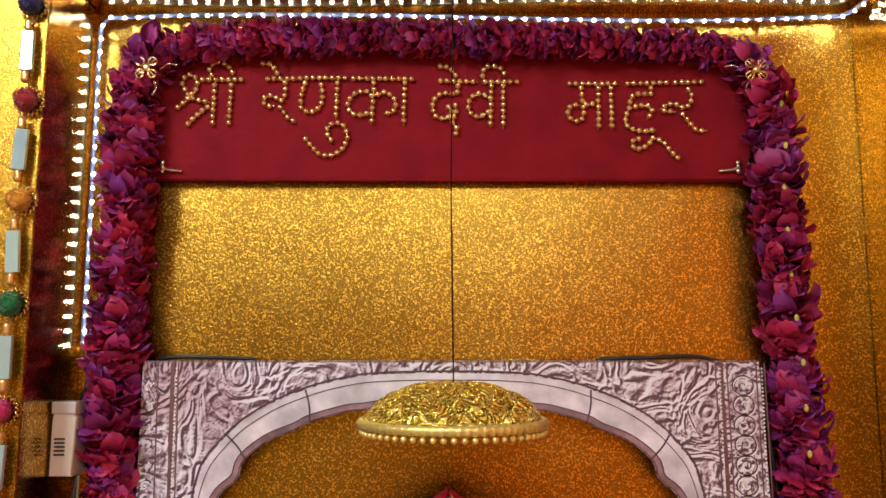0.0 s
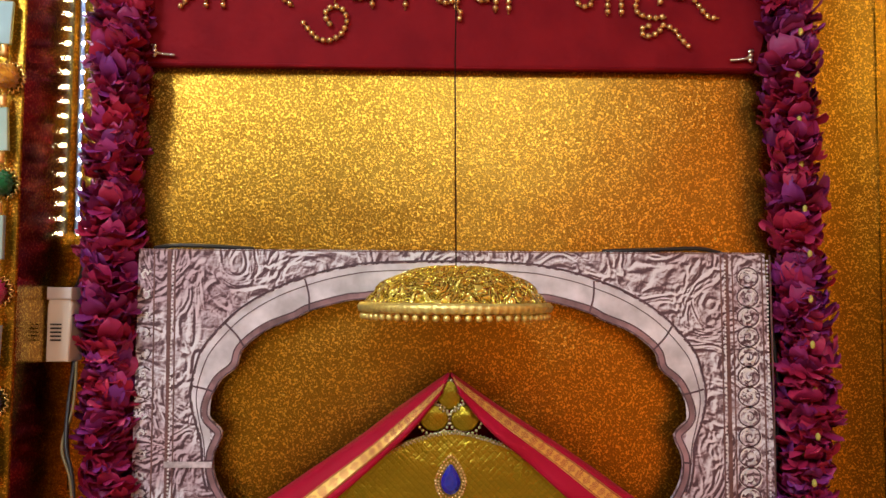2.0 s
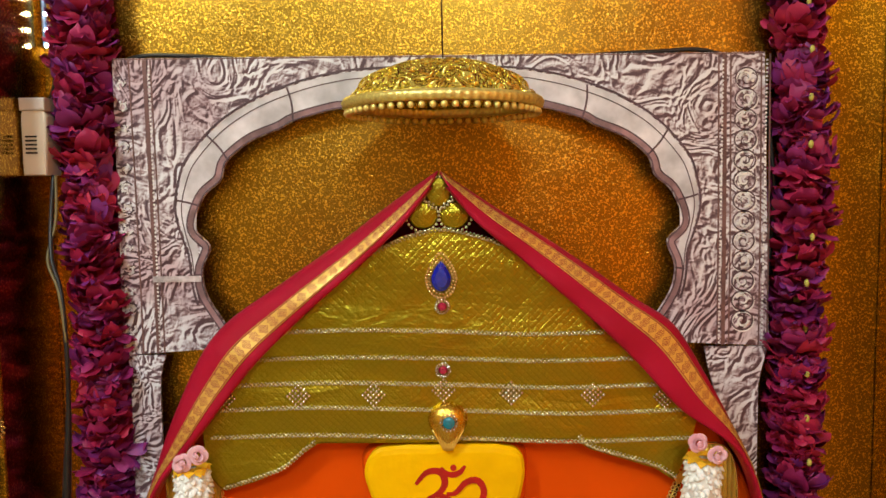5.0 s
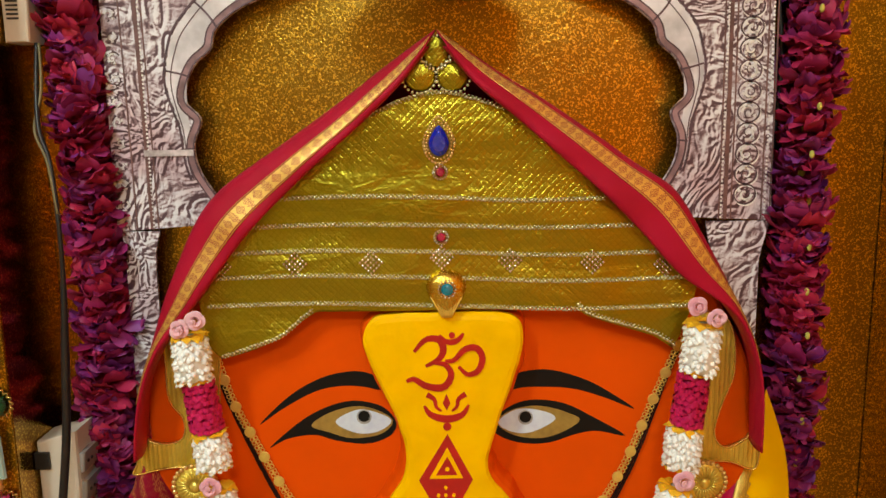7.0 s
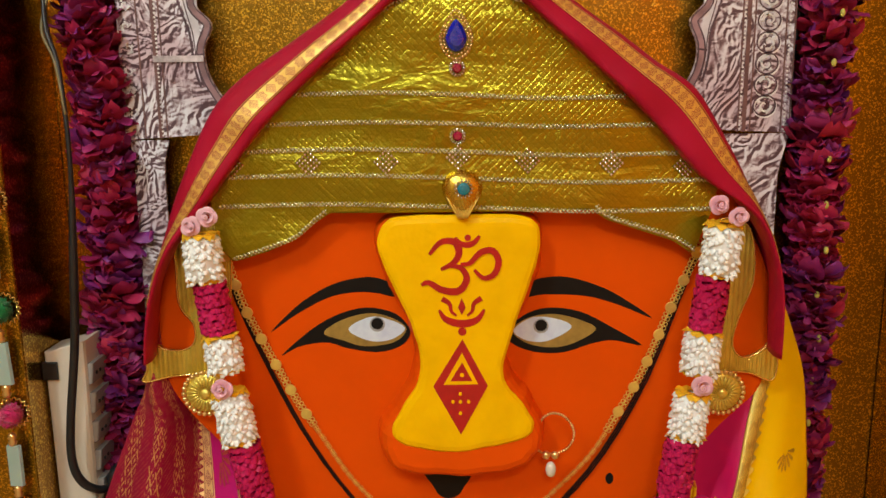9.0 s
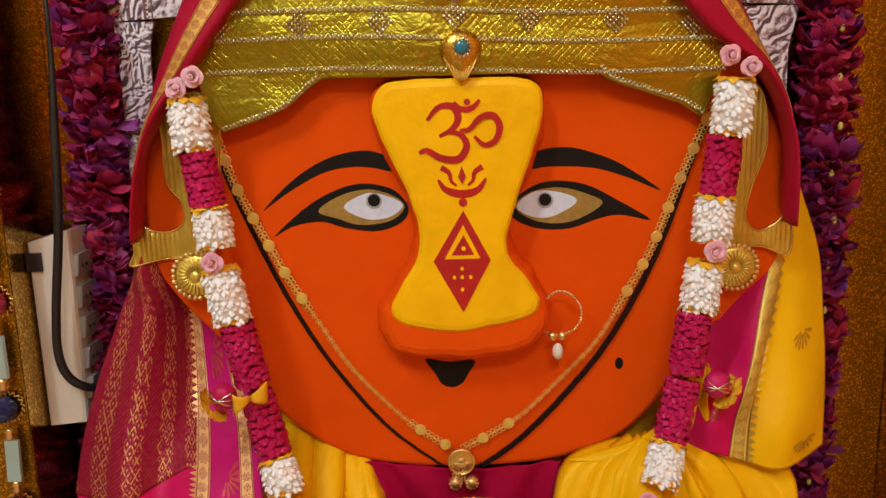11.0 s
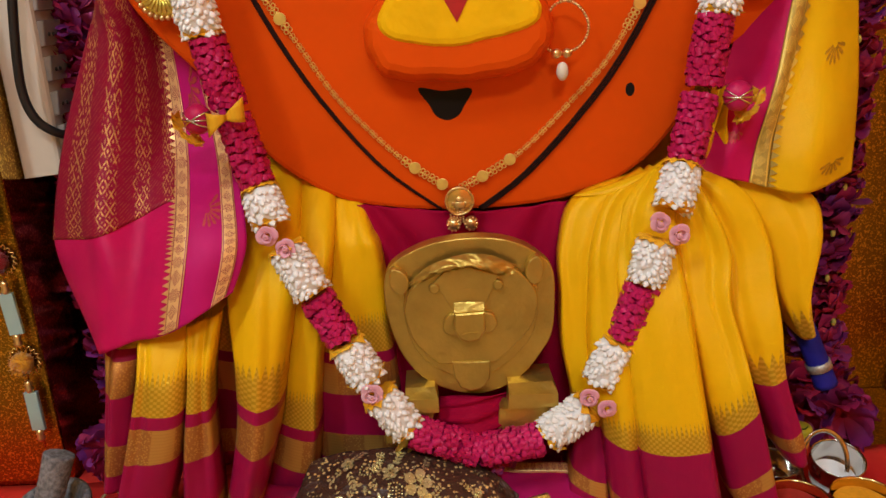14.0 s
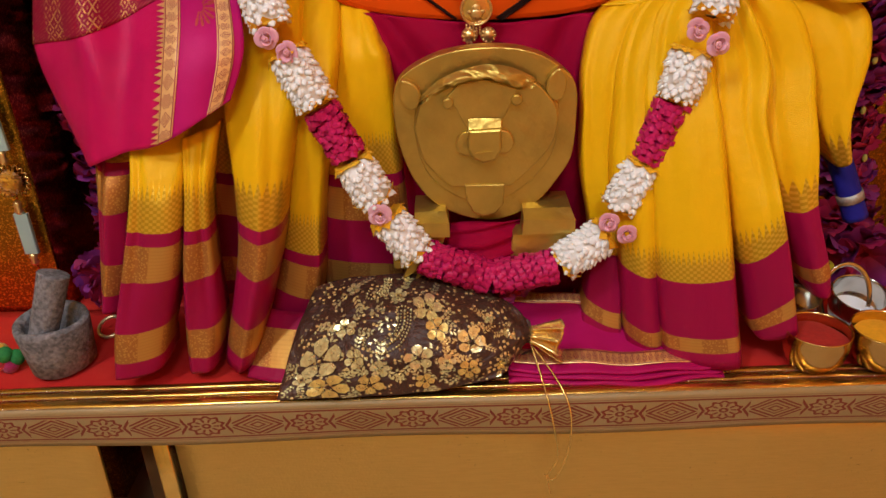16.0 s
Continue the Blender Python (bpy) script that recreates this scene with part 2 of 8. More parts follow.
def make_border(name, ground, motif, repeats, metal=0.75, edge=0.12):
    """A woven strip: dark rails along both edges, a row of rosettes and lozenges between. u runs along it."""
    n = Nodes(name)
    u, v, _ = n.xyz("UV")
    k = n.m("MULTIPLY", u, repeats)
    fu = n.m("SUBTRACT", n.m("FRACT", k), 0.5)
    odd = n.m("GREATER_THAN", n.m("FRACT", n.m("MULTIPLY", k, 0.5)), 0.5)
    dv = n.m("SUBTRACT", v, 0.5)
    au, av = n.m("ABSOLUTE", fu), n.m("ABSOLUTE", dv)
    dia = n.m("ADD", n.m("MULTIPLY", au, 0.9), n.m("MULTIPLY", av, 1.15))
    rad = n.m("SQRT", n.m("ADD", n.m("MULTIPLY", fu, fu), n.m("MULTIPLY", dv, dv)))
    ang = n.m("ARCTAN2", dv, fu)
    ros = n.m("MULTIPLY", rad, n.m("ADD", 1.2, n.m("MULTIPLY", n.m("COSINE", n.m("MULTIPLY", ang, 8)), 0.16)))
    d = n.m("ADD", n.m("MULTIPLY", dia, n.m("SUBTRACT", 1.0, odd)), n.m("MULTIPLY", ros, odd))
    rings = n.m("GREATER_THAN", n.m("SINE", n.m("MULTIPLY", d, 52)), 0.15)
    inside = n.m("LESS_THAN", d, 0.44)
    rail = n.m("MULTIPLY", n.m("GREATER_THAN", av, 0.5 - edge), n.m("LESS_THAN", av, 0.5 - edge * 0.45))
    mask = n.m("MAXIMUM", n.m("MULTIPLY", rings, inside), rail)
    mask = n.m("MULTIPLY", mask, n.m("ADD", 0.6, n.m("MULTIPLY", n.noise(240, 2), 0.7)))
    col = n.mix(mask, n.mix(n.noise(500, 2), scaled(ground, 0.75), scaled(ground, 1.15)), motif)
    n.bump(n.m("ADD", mask, n.noise(700, 2)), 0.25, 0.0008)
    return n.set(Base_Color=col, Roughness=0.4, Metallic=n.m("MULTIPLY", n.m("SUBTRACT", 1.0, mask), metal))


def make_lozenge_border():
    """Beige woven band: nested lozenges and rosettes in turn between two red-brown rails."""
    n = Nodes("table_border")
    u, v, _ = n.xyz("UV")
    k = n.m("MULTIPLY", n.m("SUBTRACT", u, 0.0149), 39.0)
    fu = n.m("SUBTRACT", n.m("FRACT", k), 0.5)
    odd = n.m("GREATER_THAN", n.m("FRACT", n.m("MULTIPLY", k, 0.5)), 0.5)
    dv = n.m("DIVIDE", n.m("SUBTRACT", v, 0.50), 0.265)
    au, av = n.m("ABSOLUTE", fu), n.m("ABSOLUTE", dv)
    dia = n.m("ADD", n.m("DIVIDE", au, 0.50), av)
    ring = lambda d, a, b: n.m("MULTIPLY", n.m("GREATER_THAN", d, a), n.m("LESS_THAN", d, b))
    lines = n.m("MAXIMUM", n.m("MAXIMUM", ring(dia, 0.80, 0.98), ring(dia, 0.50, 0.62)), n.m("MAXIMUM", ring(dia, 0.20, 0.34), ring(dia, 1.12, 1.28)))
    ex, ey = n.m("DIVIDE", fu, 0.34), n.m("DIVIDE", dv, 0.92)
    ell = n.m("SQRT", n.m("ADD", n.m("MULTIPLY", ex, ex), n.m("MULTIPLY", ey, ey)))
    ang = n.m("ARCTAN2", ey, ex)
    scal = n.m("MULTIPLY", ell, n.m("ADD", 1.0, n.m("MULTIPLY", n.m("COSINE", n.m("MULTIPLY", ang, 10)), 0.10)))
    cells = n.m("MULTIPLY", n.m("GREATER_THAN", n.m("COSINE", n.m("MULTIPLY", ang, 10)), 0.3), ring(ell, 0.40, 0.72))
    ros = n.m("MAXIMUM", n.m("MAXIMUM", ring(scal, 0.82, 1.02), cells), n.m("MAXIMUM", ring(ell, 0.12, 0.28), ring(n.m("ADD", n.m("DIVIDE", n.m("SUBTRACT", 0.5, au), 0.16), av), 0.5, 0.9)))
    fig = n.m("ADD", n.m("MULTIPLY", lines, n.m("SUBTRACT", 1.0, odd)), n.m("MULTIPLY", ros, odd))
    fig = n.m("MULTIPLY", fig, n.m("LESS_THAN", av, 0.98))
    rail = n.m("MAXIMUM", ring(av, 1.06, 1.20), n.m("MULTIPLY", ring(av, 1.30, 1.36), 0.5))
    mask = n.m("MULTIPLY", n.m("MAXIMUM", fig, rail), n.m("ADD", 0.75, n.m("MULTIPLY", n.noise(260, 2), 0.5)))
    beige = n.mix(n.noise(420, 2), (0.29, 0.20, 0.09), (0.42, 0.30, 0.14))
    beige = n.mix(n.step(n.noise(9, 3), 0.35, 0.65), beige, (0.34, 0.23, 0.09))
    n.bump(n.m("ADD", mask, n.noise(700, 2)), 0.3, 0.0008)
    return n.set(Base_Color=n.mix(mask, beige, (0.20, 0.028, 0.014)), Roughness=0.45, Metallic=0.15)


def make_brocade(name, ground, thread):
    """Silk with slanting bands of gold thread and small figures."""
    n = Nodes(name)
    u, v, _ = n.xyz("UV")
    w = n.noise(6, 3)
    band = n.m("SINE", n.m("MULTIPLY", n.m("ADD", n.m("ADD", u, n.m("MULTIPLY", v, -0.25)), n.m("MULTIPLY", w, 0.1)), 34))
    da = n.m("PINGPONG", n.m("ADD", n.m("MULTIPLY", u, 46), n.m("MULTIPLY", v, 56)), 1.0)
    db = n.m("PINGPONG", n.m("SUBTRACT", n.m("MULTIPLY", u, 46), n.m("MULTIPLY", v, 56)), 1.0)
    net = n.m("MAXIMUM", n.step(da, 0.28, 0.12), n.step(db, 0.28, 0.12))
    dot = n.m("MULTIPLY", n.step(da, 0.62, 0.78), n.step(db, 0.62, 0.78))
    fine = n.step(n.m("SINE", n.m("MULTIPLY", n.m("ADD", u, n.m("MULTIPLY", v, 2.2)), 260)), 0.0, 0.5)
    f = n.m("ADD", n.m("MULTIPLY", n.step(band, -0.3, 0.2), n.m("MAXIMUM", net, dot)), n.m("MULTIPLY", n.m("MULTIPLY", n.step(band, 0.1, -0.4), fine), 0.12))
    f = n.m("MULTIPLY", f, n.step(n.noise(150, 3), 0.36, 0.6))
    col = n.mix(f, ground, thread)
    n.bump(f, 0.2, 0.001)
    return n.set(Base_Color=col, Roughness=0.5, Metallic=n.m("MULTIPLY", f, 0.5), Specular_IOR_Level=0.15)


def make_hem(name, stops, zari_lo, zari_hi):
    """Yellow silk whose woven border bands are laid out in metres up from the hem (the v of its UV map)."""
    n = Nodes(name)
    u, v, _ = n.xyz("UV")
    base = n.ramp(n.m("MULTIPLY", v, 2.0), [(p * 2, c) for p, c in stops], True)
    weave = n.noise(900, 2)
    fig = n.m("MULTIPLY", n.m("SINE", n.m("MULTIPLY", u, 900)), n.m("SINE", n.m("MULTIPLY", v, 900)))
    mu = n.m("ABSOLUTE", n.m("SUBTRACT", n.m("FRACT", n.m("MULTIPLY", u, 21)), 0.5))
    lines = n.step(n.m("SINE", n.m("MULTIPLY", v, 1500)), 0.2, 0.7)
    tooth = n.m("PINGPONG", n.m("MULTIPLY", u, 200), 0.5)
    top = n.m("ADD", zari_hi - 0.014, n.m("MULTIPLY", tooth, 0.040))
    zari = n.m("MULTIPLY", n.m("GREATER_THAN", v, zari_lo), n.m("LESS_THAN", v, top))
    zcol = n.mix(n.step(fig, -0.2, 0.3), (0.66, 0.40, 0.02), (0.84, 0.55, 0.05))
    col = n.mix(zari, base, zcol)
    bandm = n.t.nodes.new("ShaderNodeSeparateColor")
    n.put(bandm.inputs[0], base)
    isgold = n.m("MULTIPLY", n.m("GREATER_THAN", bandm.outputs[1], 0.15), n.m("LESS_THAN", v, zari_lo))
    square = n.step(mu, 0.28, 0.25)
    knots = n.step(n.voronoi(330), 0.34, 0.42)
    motif = n.m("MULTIPLY", isgold, n.m("ADD", n.m("MULTIPLY", square, knots), n.m("MULTIPLY", n.m("SUBTRACT", 1.0, square), n.m("MULTIPLY", lines, 0.22))))
    col = n.mix(n.m("MULTIPLY", motif, 0.5), col, (0.34, 0.07, 0.03))
    col = n.mix(n.m("MULTIPLY", weave, 0.1), col, (0.25, 0.06, 0.01))
    long_ = n.t.nodes.new("ShaderNodeMapping")
    n.put(long_.inputs[0], n.coord("UV"))
    long_.inputs[3].default_value = (38, 5, 1)
    creases = n.noise(1.0, 3, 0.5, 0.6, long_.outputs[0])
    n.bump(n.m("ADD", weave, n.m("ADD", n.m("MULTIPLY", n.noise(45, 3), 2.0), n.m("ADD", n.m("MULTIPLY", creases, 3.0), n.m("MULTIPLY", n.noise(15, 3), 5.0)))), 0.30, 0.0018)
    metal = n.m("MULTIPLY", n.m("MAXIMUM", zari, isgold), 0.55)
    return n.set(Base_Color=col, Roughness=0.30, Metallic=metal, Specular_IOR_Level=0.5, Specular_Tint=n.mix(0.2, col, (1.0, 1.0, 1.0)))


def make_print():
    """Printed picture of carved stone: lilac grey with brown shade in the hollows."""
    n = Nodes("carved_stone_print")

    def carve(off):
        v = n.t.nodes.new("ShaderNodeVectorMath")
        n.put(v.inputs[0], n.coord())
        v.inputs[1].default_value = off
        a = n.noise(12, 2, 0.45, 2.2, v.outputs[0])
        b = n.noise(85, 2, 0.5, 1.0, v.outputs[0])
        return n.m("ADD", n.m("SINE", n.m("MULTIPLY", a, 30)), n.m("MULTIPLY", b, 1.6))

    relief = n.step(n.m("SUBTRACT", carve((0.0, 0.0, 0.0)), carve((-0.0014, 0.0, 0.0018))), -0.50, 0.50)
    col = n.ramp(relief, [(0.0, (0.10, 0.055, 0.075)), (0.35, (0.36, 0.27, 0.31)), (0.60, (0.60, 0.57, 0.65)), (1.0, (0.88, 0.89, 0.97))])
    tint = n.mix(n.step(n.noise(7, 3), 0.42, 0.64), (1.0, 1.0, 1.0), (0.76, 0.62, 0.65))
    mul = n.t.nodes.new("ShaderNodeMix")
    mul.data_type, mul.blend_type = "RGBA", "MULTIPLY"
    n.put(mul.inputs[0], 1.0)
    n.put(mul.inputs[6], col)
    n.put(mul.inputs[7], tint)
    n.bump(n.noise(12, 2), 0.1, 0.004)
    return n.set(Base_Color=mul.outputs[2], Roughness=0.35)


def make_bagcloth():
    """Dark brown net with fine gold flecks."""
    n = Nodes("brown_gold_net")
    f2 = n.voronoi(150)
    patch = n.step(n.noise(34, 2), 0.46, 0.54)
    mask = n.m("MULTIPLY", n.step(f2, 0.36, 0.24), patch)
    gold = n.mix(n.noise(160, 2), (0.70, 0.44, 0.12), (0.92, 0.72, 0.34))
    col = n.mix(mask, n.mix(n.noise(14, 3), (0.040, 0.015, 0.012), (0.095, 0.042, 0.026)), gold)
    n.bump(n.m("ADD", n.m("MULTIPLY", mask, 0.5), n.m("ADD", n.m("MULTIPLY", n.noise(26, 4, 0.6, 1.2), 5.0), n.m("MULTIPLY", n.noise(70, 3), 1.5))), 0.55, 0.003)
    return n.set(Base_Color=col, Roughness=0.4, Metallic=n.m("MULTIPLY", mask, 0.3), Specular_IOR_Level=0.35)


def make_room(name, c, c2):
    n = Nodes(name)
    col = n.mix(n.step(n.noise(1.1, 4), 0.35, 0.65), c, c2)
    n.bump(n.noise(60, 3), 0.1, 0.002)
    return n.set(Base_Color=col, Roughness=0.7)


M_led = make_led()
M_petal = make_petal()
M_crown = make_crown()
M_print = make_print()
M_bag = make_bagcloth()
M_table_border = make_lozenge_border()
M_hood_border = make_border("hood_gold_border", (0.80, 0.50, 0.12), (0.34, 0.02, 0.02), 46, 0.5)
M_pallu_border = make_border("pallu_gold_border", (0.92, 0.56, 0.24), (0.36, 0.02, 0.04), 22, 0.3)
M_zari_plain = make_border("pale_gold_border", (0.58, 0.42, 0.09), (0.86, 0.62, 0.10), 15, 0.6)
M_brocade = make_brocade("maroon_brocade", (0.28, 0.004, 0.035), (0.62, 0.30, 0.10))
GB = (0.66, 0.35, 0.08)
M_hem_l = make_hem("yellow_silk_wide_border", [(0.0, MAROON), (0.020, GB), (0.060, MAROON), (0.124, GB), (0.168, MAROON), (0.186, YELLOW)], 0.186, 0.236)
M_hem_r = make_hem("yellow_silk_narrow_border", [(0.0, MAROON), (0.020, GB), (0.041, MAROON), (0.114, YELLOW)], 0.114, 0.148)
M_hem_r2 = make_hem("yellow_silk_gold_end", [(0.0, YELLOW), (0.03, YELLOW)], 0.0, 0.035)
M_room_l = make_room("cream_wall", (0.60, 0.50, 0.22), (0.68, 0.58, 0.27))
M_room_r = make_room("orange_wall", (0.90, 0.34, 0.02), (0.94, 0.40, 0.03))
M_room_d = make_room("pale_yellow_wall", (0.62, 0.53, 0.24), (0.68, 0.59, 0.29))
M_room_e = make_room("deep_orange_wall", (0.72, 0.22, 0.015), (0.80, 0.28, 0.02))
M_room_f = make_room("brown_wall", (0.26, 0.10, 0.012), (0.32, 0.13, 0.016))
M_room_b = make_room("ochre_wall", (0.20, 0.16, 0.05), (0.26, 0.20, 0.06))
M_floor = make_room("stone_floor", (0.42, 0.32, 0.20), (0.48, 0.38, 0.25))
M_ceiling = make_room("white_ceiling", (0.66, 0.62, 0.54), (0.72, 0.68, 0.60))

# ---- shape helpers ----


class Geo:
    """Collects points, faces, UVs and material slots of one mesh."""

    def __init__(self):
        self.v, self.f, self.uv, self.mi = [], [], [], []

    def add(self, verts, faces, uvs=None, mi=0):
        k = len(self.v)
        self.v += [tuple(p) for p in verts]
        self.uv += [tuple(q) for q in uvs] if uvs else [(p[0], p[2]) for p in self.v[k:]]
        self.f += [tuple(i + k for i in q) for q in faces]
        self.mi += [mi] * len(faces)
        return self

    def mesh(self, name, mats, smooth=True):
        me = bpy.data.meshes.new(name)
        me.from_pydata(self.v, [], self.f)
        for m in mats if isinstance(mats, (list, tuple)) else [mats]:
            me.materials.append(m)
        me.polygons.foreach_set("material_index", self.mi)
        me.polygons.foreach_set("use_smooth", [smooth] * len(self.f))
        loops = np.empty(len(me.loops), dtype=np.int32)
        me.loops.foreach_get("vertex_index", loops)
        me.uv_layers.new(name="UVMap").data.foreach_set("uv", np.array(self.uv, dtype=np.float32)[loops].ravel())
        me.update()
        return me


def thing(name, label, category, group="", kind="", at=(0, 0, 0)):
    ob = new(name)
    ob.empty_display_size = 0.02
    ob.location = at
    return tagged(ob, label, category, group, kind)


def hang(ob, parent):
    ob.parent = parent
    if parent.data is None:
        ob.matrix_parent_inverse = Matrix.Translation(parent.location).inverted()
    return ob


def part(name, geo, mats, parent, label="", smooth=True, thick=0.0):
    ob = hang(new(name, geo.mesh(name, mats, smooth)), parent)
    if thick:
        mod = ob.modifiers.new("thickness", "SOLIDIFY")
        mod.thickness, mod.offset = thick, 0.0
    return tagged(ob, label)


def single(name, geo, mats, label, category, group="", kind="", smooth=True, thick=0.0):
    ob = new(name, geo.mesh(name, mats, smooth))
    if thick:
        mod = ob.modifiers.new("thickness", "SOLIDIFY")
        mod.thickness, mod.offset = thick, 0.0
    return tagged(ob, label, category, group, kind)


def piece(name, me, m, parent, label=""):
    ob = hang(new(name, me), parent)
    ob.matrix_basis = m
    return tagged(ob, label)


def cr(p, t):
    """A point of the smooth curve through the points p, t from 0 to 1."""
    n = len(p) - 1
    s = min(max(t, 0.0), 1.0) * n
    i = min(int(s), n - 1)
    f = s - i
    a, b, c, d = (np.asarray(p[min(max(i + k, 0), n)], dtype=float) for k in (-1, 0, 1, 2))
    return 0.5 * (2 * b + (c - a) * f + (2 * a - 5 * b + 4 * c - d) * f * f + (3 * b - a - 3 * c + d) * f ** 3)


def spline(p, n, closed=False):
    if not closed:
        return [cr(p, i / (n - 1)) for i in range(n)]
    q = [p[-1], *p, p[0], p[1]]
    k = len(p)
    return [cr(q, (1 + k * i / n) / (k + 2)) for i in range(n)]


def surf(net):
    """A smooth surface through the rows of a small net of points; u across, v down the rows."""
    return lambda u, v: cr([cr(row, u) for row in net], v)


def grid(g, fn, nu, nv, u0=0.0, u1=1.0, v0=0.0, v1=1.0, lift=0.0, mi=0, uv=None):
    verts, uvs = [], []
    for j in range(nv + 1):
        for i in range(nu + 1):
            a, b = i / nu, j / nv
            u, v = u0 + (u1 - u0) * a, (v0(u0 + (u1 - u0) * a) if callable(v0) else v0)
            vb = v1(u) if callable(v1) else v1
            v = v + (vb - v) * b
            p = np.asarray(fn(u, v), dtype=float)
            if lift:
                e = 1e-3
                du = np.asarray(fn(min(u + e, 1), v)) - np.asarray(fn(max(u - e, 0), v))
                dv = np.asarray(fn(u, min(v + e, 1))) - np.asarray(fn(u, max(v - e, 0)))
                nrm = np.cross(du, dv)
                nrm = nrm / (np.linalg.norm(nrm) + 1e-12)
                p = p + nrm * (-lift if nrm[1] > 0 else lift)
            verts.append(p)
            uvs.append(uv(u, v, a, b) if uv else (u, v))
    w = nu + 1
    faces = [(j * w + i, j * w + i + 1, (j + 1) * w + i + 1, (j + 1) * w + i) for j in range(nv) for i in range(nu)]
    return g.add(verts, faces, uvs, mi)


def prism(g, pts, y0, y1, bev=0.0, mi=0, yf=None):
    """A plate with the outline pts (x, z), front at y0 and back at y1, its front edge rounded by bev; yf(x, z) adds relief to the front."""
    pts = [np.asarray(p, dtype=float) for p in pts]
    area = sum(a[0] * b[1] - b[0] * a[1] for a, b in zip(pts, pts[1:] + pts[:1]))
    if area < 0:
        pts = pts[::-1]
    n = len(pts)
    loops = []
    if bev:
        ins = []
        for i in range(n):
            e = pts[(i + 1) % n] - pts[i - 1]
            nrm = np.array([-e[1], e[0]]) / (np.linalg.norm(e) + 1e-9)
            ins.append(pts[i] + nrm * bev)
        loops = [(ins, y0), ([(p + q * 2) / 3 for p, q in zip(ins, pts)], y0 + bev * 0.3), (pts, y0 + bev)]
    else:
        loops = [(pts, y0)]
    loops.append((pts, y1))
    verts = []
    for k, (lp, y) in enumerate(loops):
        for p in lp:
            verts.append((p[0], y + (yf(p[0], p[1]) if yf and k < len(loops) - 1 else 0), p[1]))
    faces = [tuple(range(n))]
    for k in range(len(loops) - 1):
        faces += [(k * n + i, (k + 1) * n + i, (k + 1) * n + (i + 1) % n, k * n + (i + 1) % n) for i in range(n)]
    faces.append(tuple(range(len(loops) * n - 1, (len(loops) - 1) * n - 1, -1)))
    return g.add(verts, faces, None, mi)


def box(g, lo, hi, mi=0, bev=0.0):
    """A block, its front edges rounded by bev."""
    return prism(g, [(lo[0], lo[2]), (hi[0], lo[2]), (hi[0], hi[2]), (lo[0], hi[2])], lo[1], hi[1], bev, mi)


def tube(g, path, r, n=8, mi=0, closed=False, flat=1.0):
    path = [np.asarray(p, dtype=float) for p in path]
    k = len(path)
    verts, uvs = [], []
    for i, p in enumerate(path):
        d = path[(i + 1) % k if closed else min(i + 1, k - 1)] - path[i - 1 if closed else max(i - 1, 0)]
        d = d / (np.linalg.norm(d) + 1e-12)
        a = np.cross(d, (0, 1, 0)) if abs(d[1]) < 0.9 else np.cross(d, (1, 0, 0))
        a = a / np.linalg.norm(a)
        b = np.cross(d, a)
        rr = r(i / max(k - 1, 1)) if callable(r) else r
        for j in range(n):
            t = 2 * math.pi * j / n
            verts.append(p + rr * (math.cos(t) * a + flat * math.sin(t) * b))
            uvs.append((i / k, j / n))
    faces = []
    for i in range(k if closed else k - 1):
        for j in range(n):
            q, w = i * n, ((i + 1) % k) * n
            faces.append((q + j, q + (j + 1) % n, w + (j + 1) % n, w + j))
    if not closed:
        faces += [tuple(range(n - 1, -1, -1)), tuple(range((k - 1) * n, k * n))]
    return g.add(verts, faces, uvs, mi)


def ball(g, c, r, n=8, k=5, mi=0):
    rx, ry, rz = r if isinstance(r, (tuple, list)) else (r, r, r)
    verts = [(c[0], c[1], c[2] + rz)]
    for j in range(1, k):
        a = math.pi * j / k
        verts += [(c[0] + rx * math.sin(a) * math.cos(2 * math.pi * i / n), c[1] + ry * math.sin(a) * math.sin(2 * math.pi * i / n), c[2] + rz * math.cos(a)) for i in range(n)]
    verts.append((c[0], c[1], c[2] - rz))
    faces = [(0, 1 + i, 1 + (i + 1) % n) for i in range(n)]
    for j in range(k - 2):
        a, b = 1 + j * n, 1 + (j + 1) * n
        faces += [(a + i, b + i, b + (i + 1) % n, a + (i + 1) % n) for i in range(n)]
    e, s = len(verts) - 1, 1 + (k - 2) * n
    faces += [(s + i, e, s + (i + 1) % n) for i in range(n)]
    return g.add(verts, faces, None, mi)


def lathe(g, prof, c, n=32, mi=0, tilt=None, fn=None):
    """A turned body round the upright axis at c; prof is (radius, height) from one end to the other."""
    verts, uvs = [], []
    for j, (r, h) in enumerate(prof):
        for i in range(n):
            a = 2 * math.pi * i / n
            rr = r + (fn(a, r, h) if fn else 0)
            p = Vector((rr * math.cos(a), rr * math.sin(a), h))
            if tilt:
                p = tilt @ p
            verts.append((c[0] + p.x, c[1] + p.y, c[2] + p.z))
            uvs.append((i / n, j / len(prof)))
    faces = [(j * n + i, j * n + (i + 1) % n, (j + 1) * n + (i + 1) % n, (j + 1) * n + i) for j in range(len(prof) - 1) for i in range(n)]
    return g.add(verts, faces, uvs, mi)


def disc_pts(x, z, rx, rz=None, n=24):
    rz = rz or rx
    return [(x + rx * math.cos(2 * math.pi * i / n), z + rz * math.sin(2 * math.pi * i / n)) for i in range(n)]


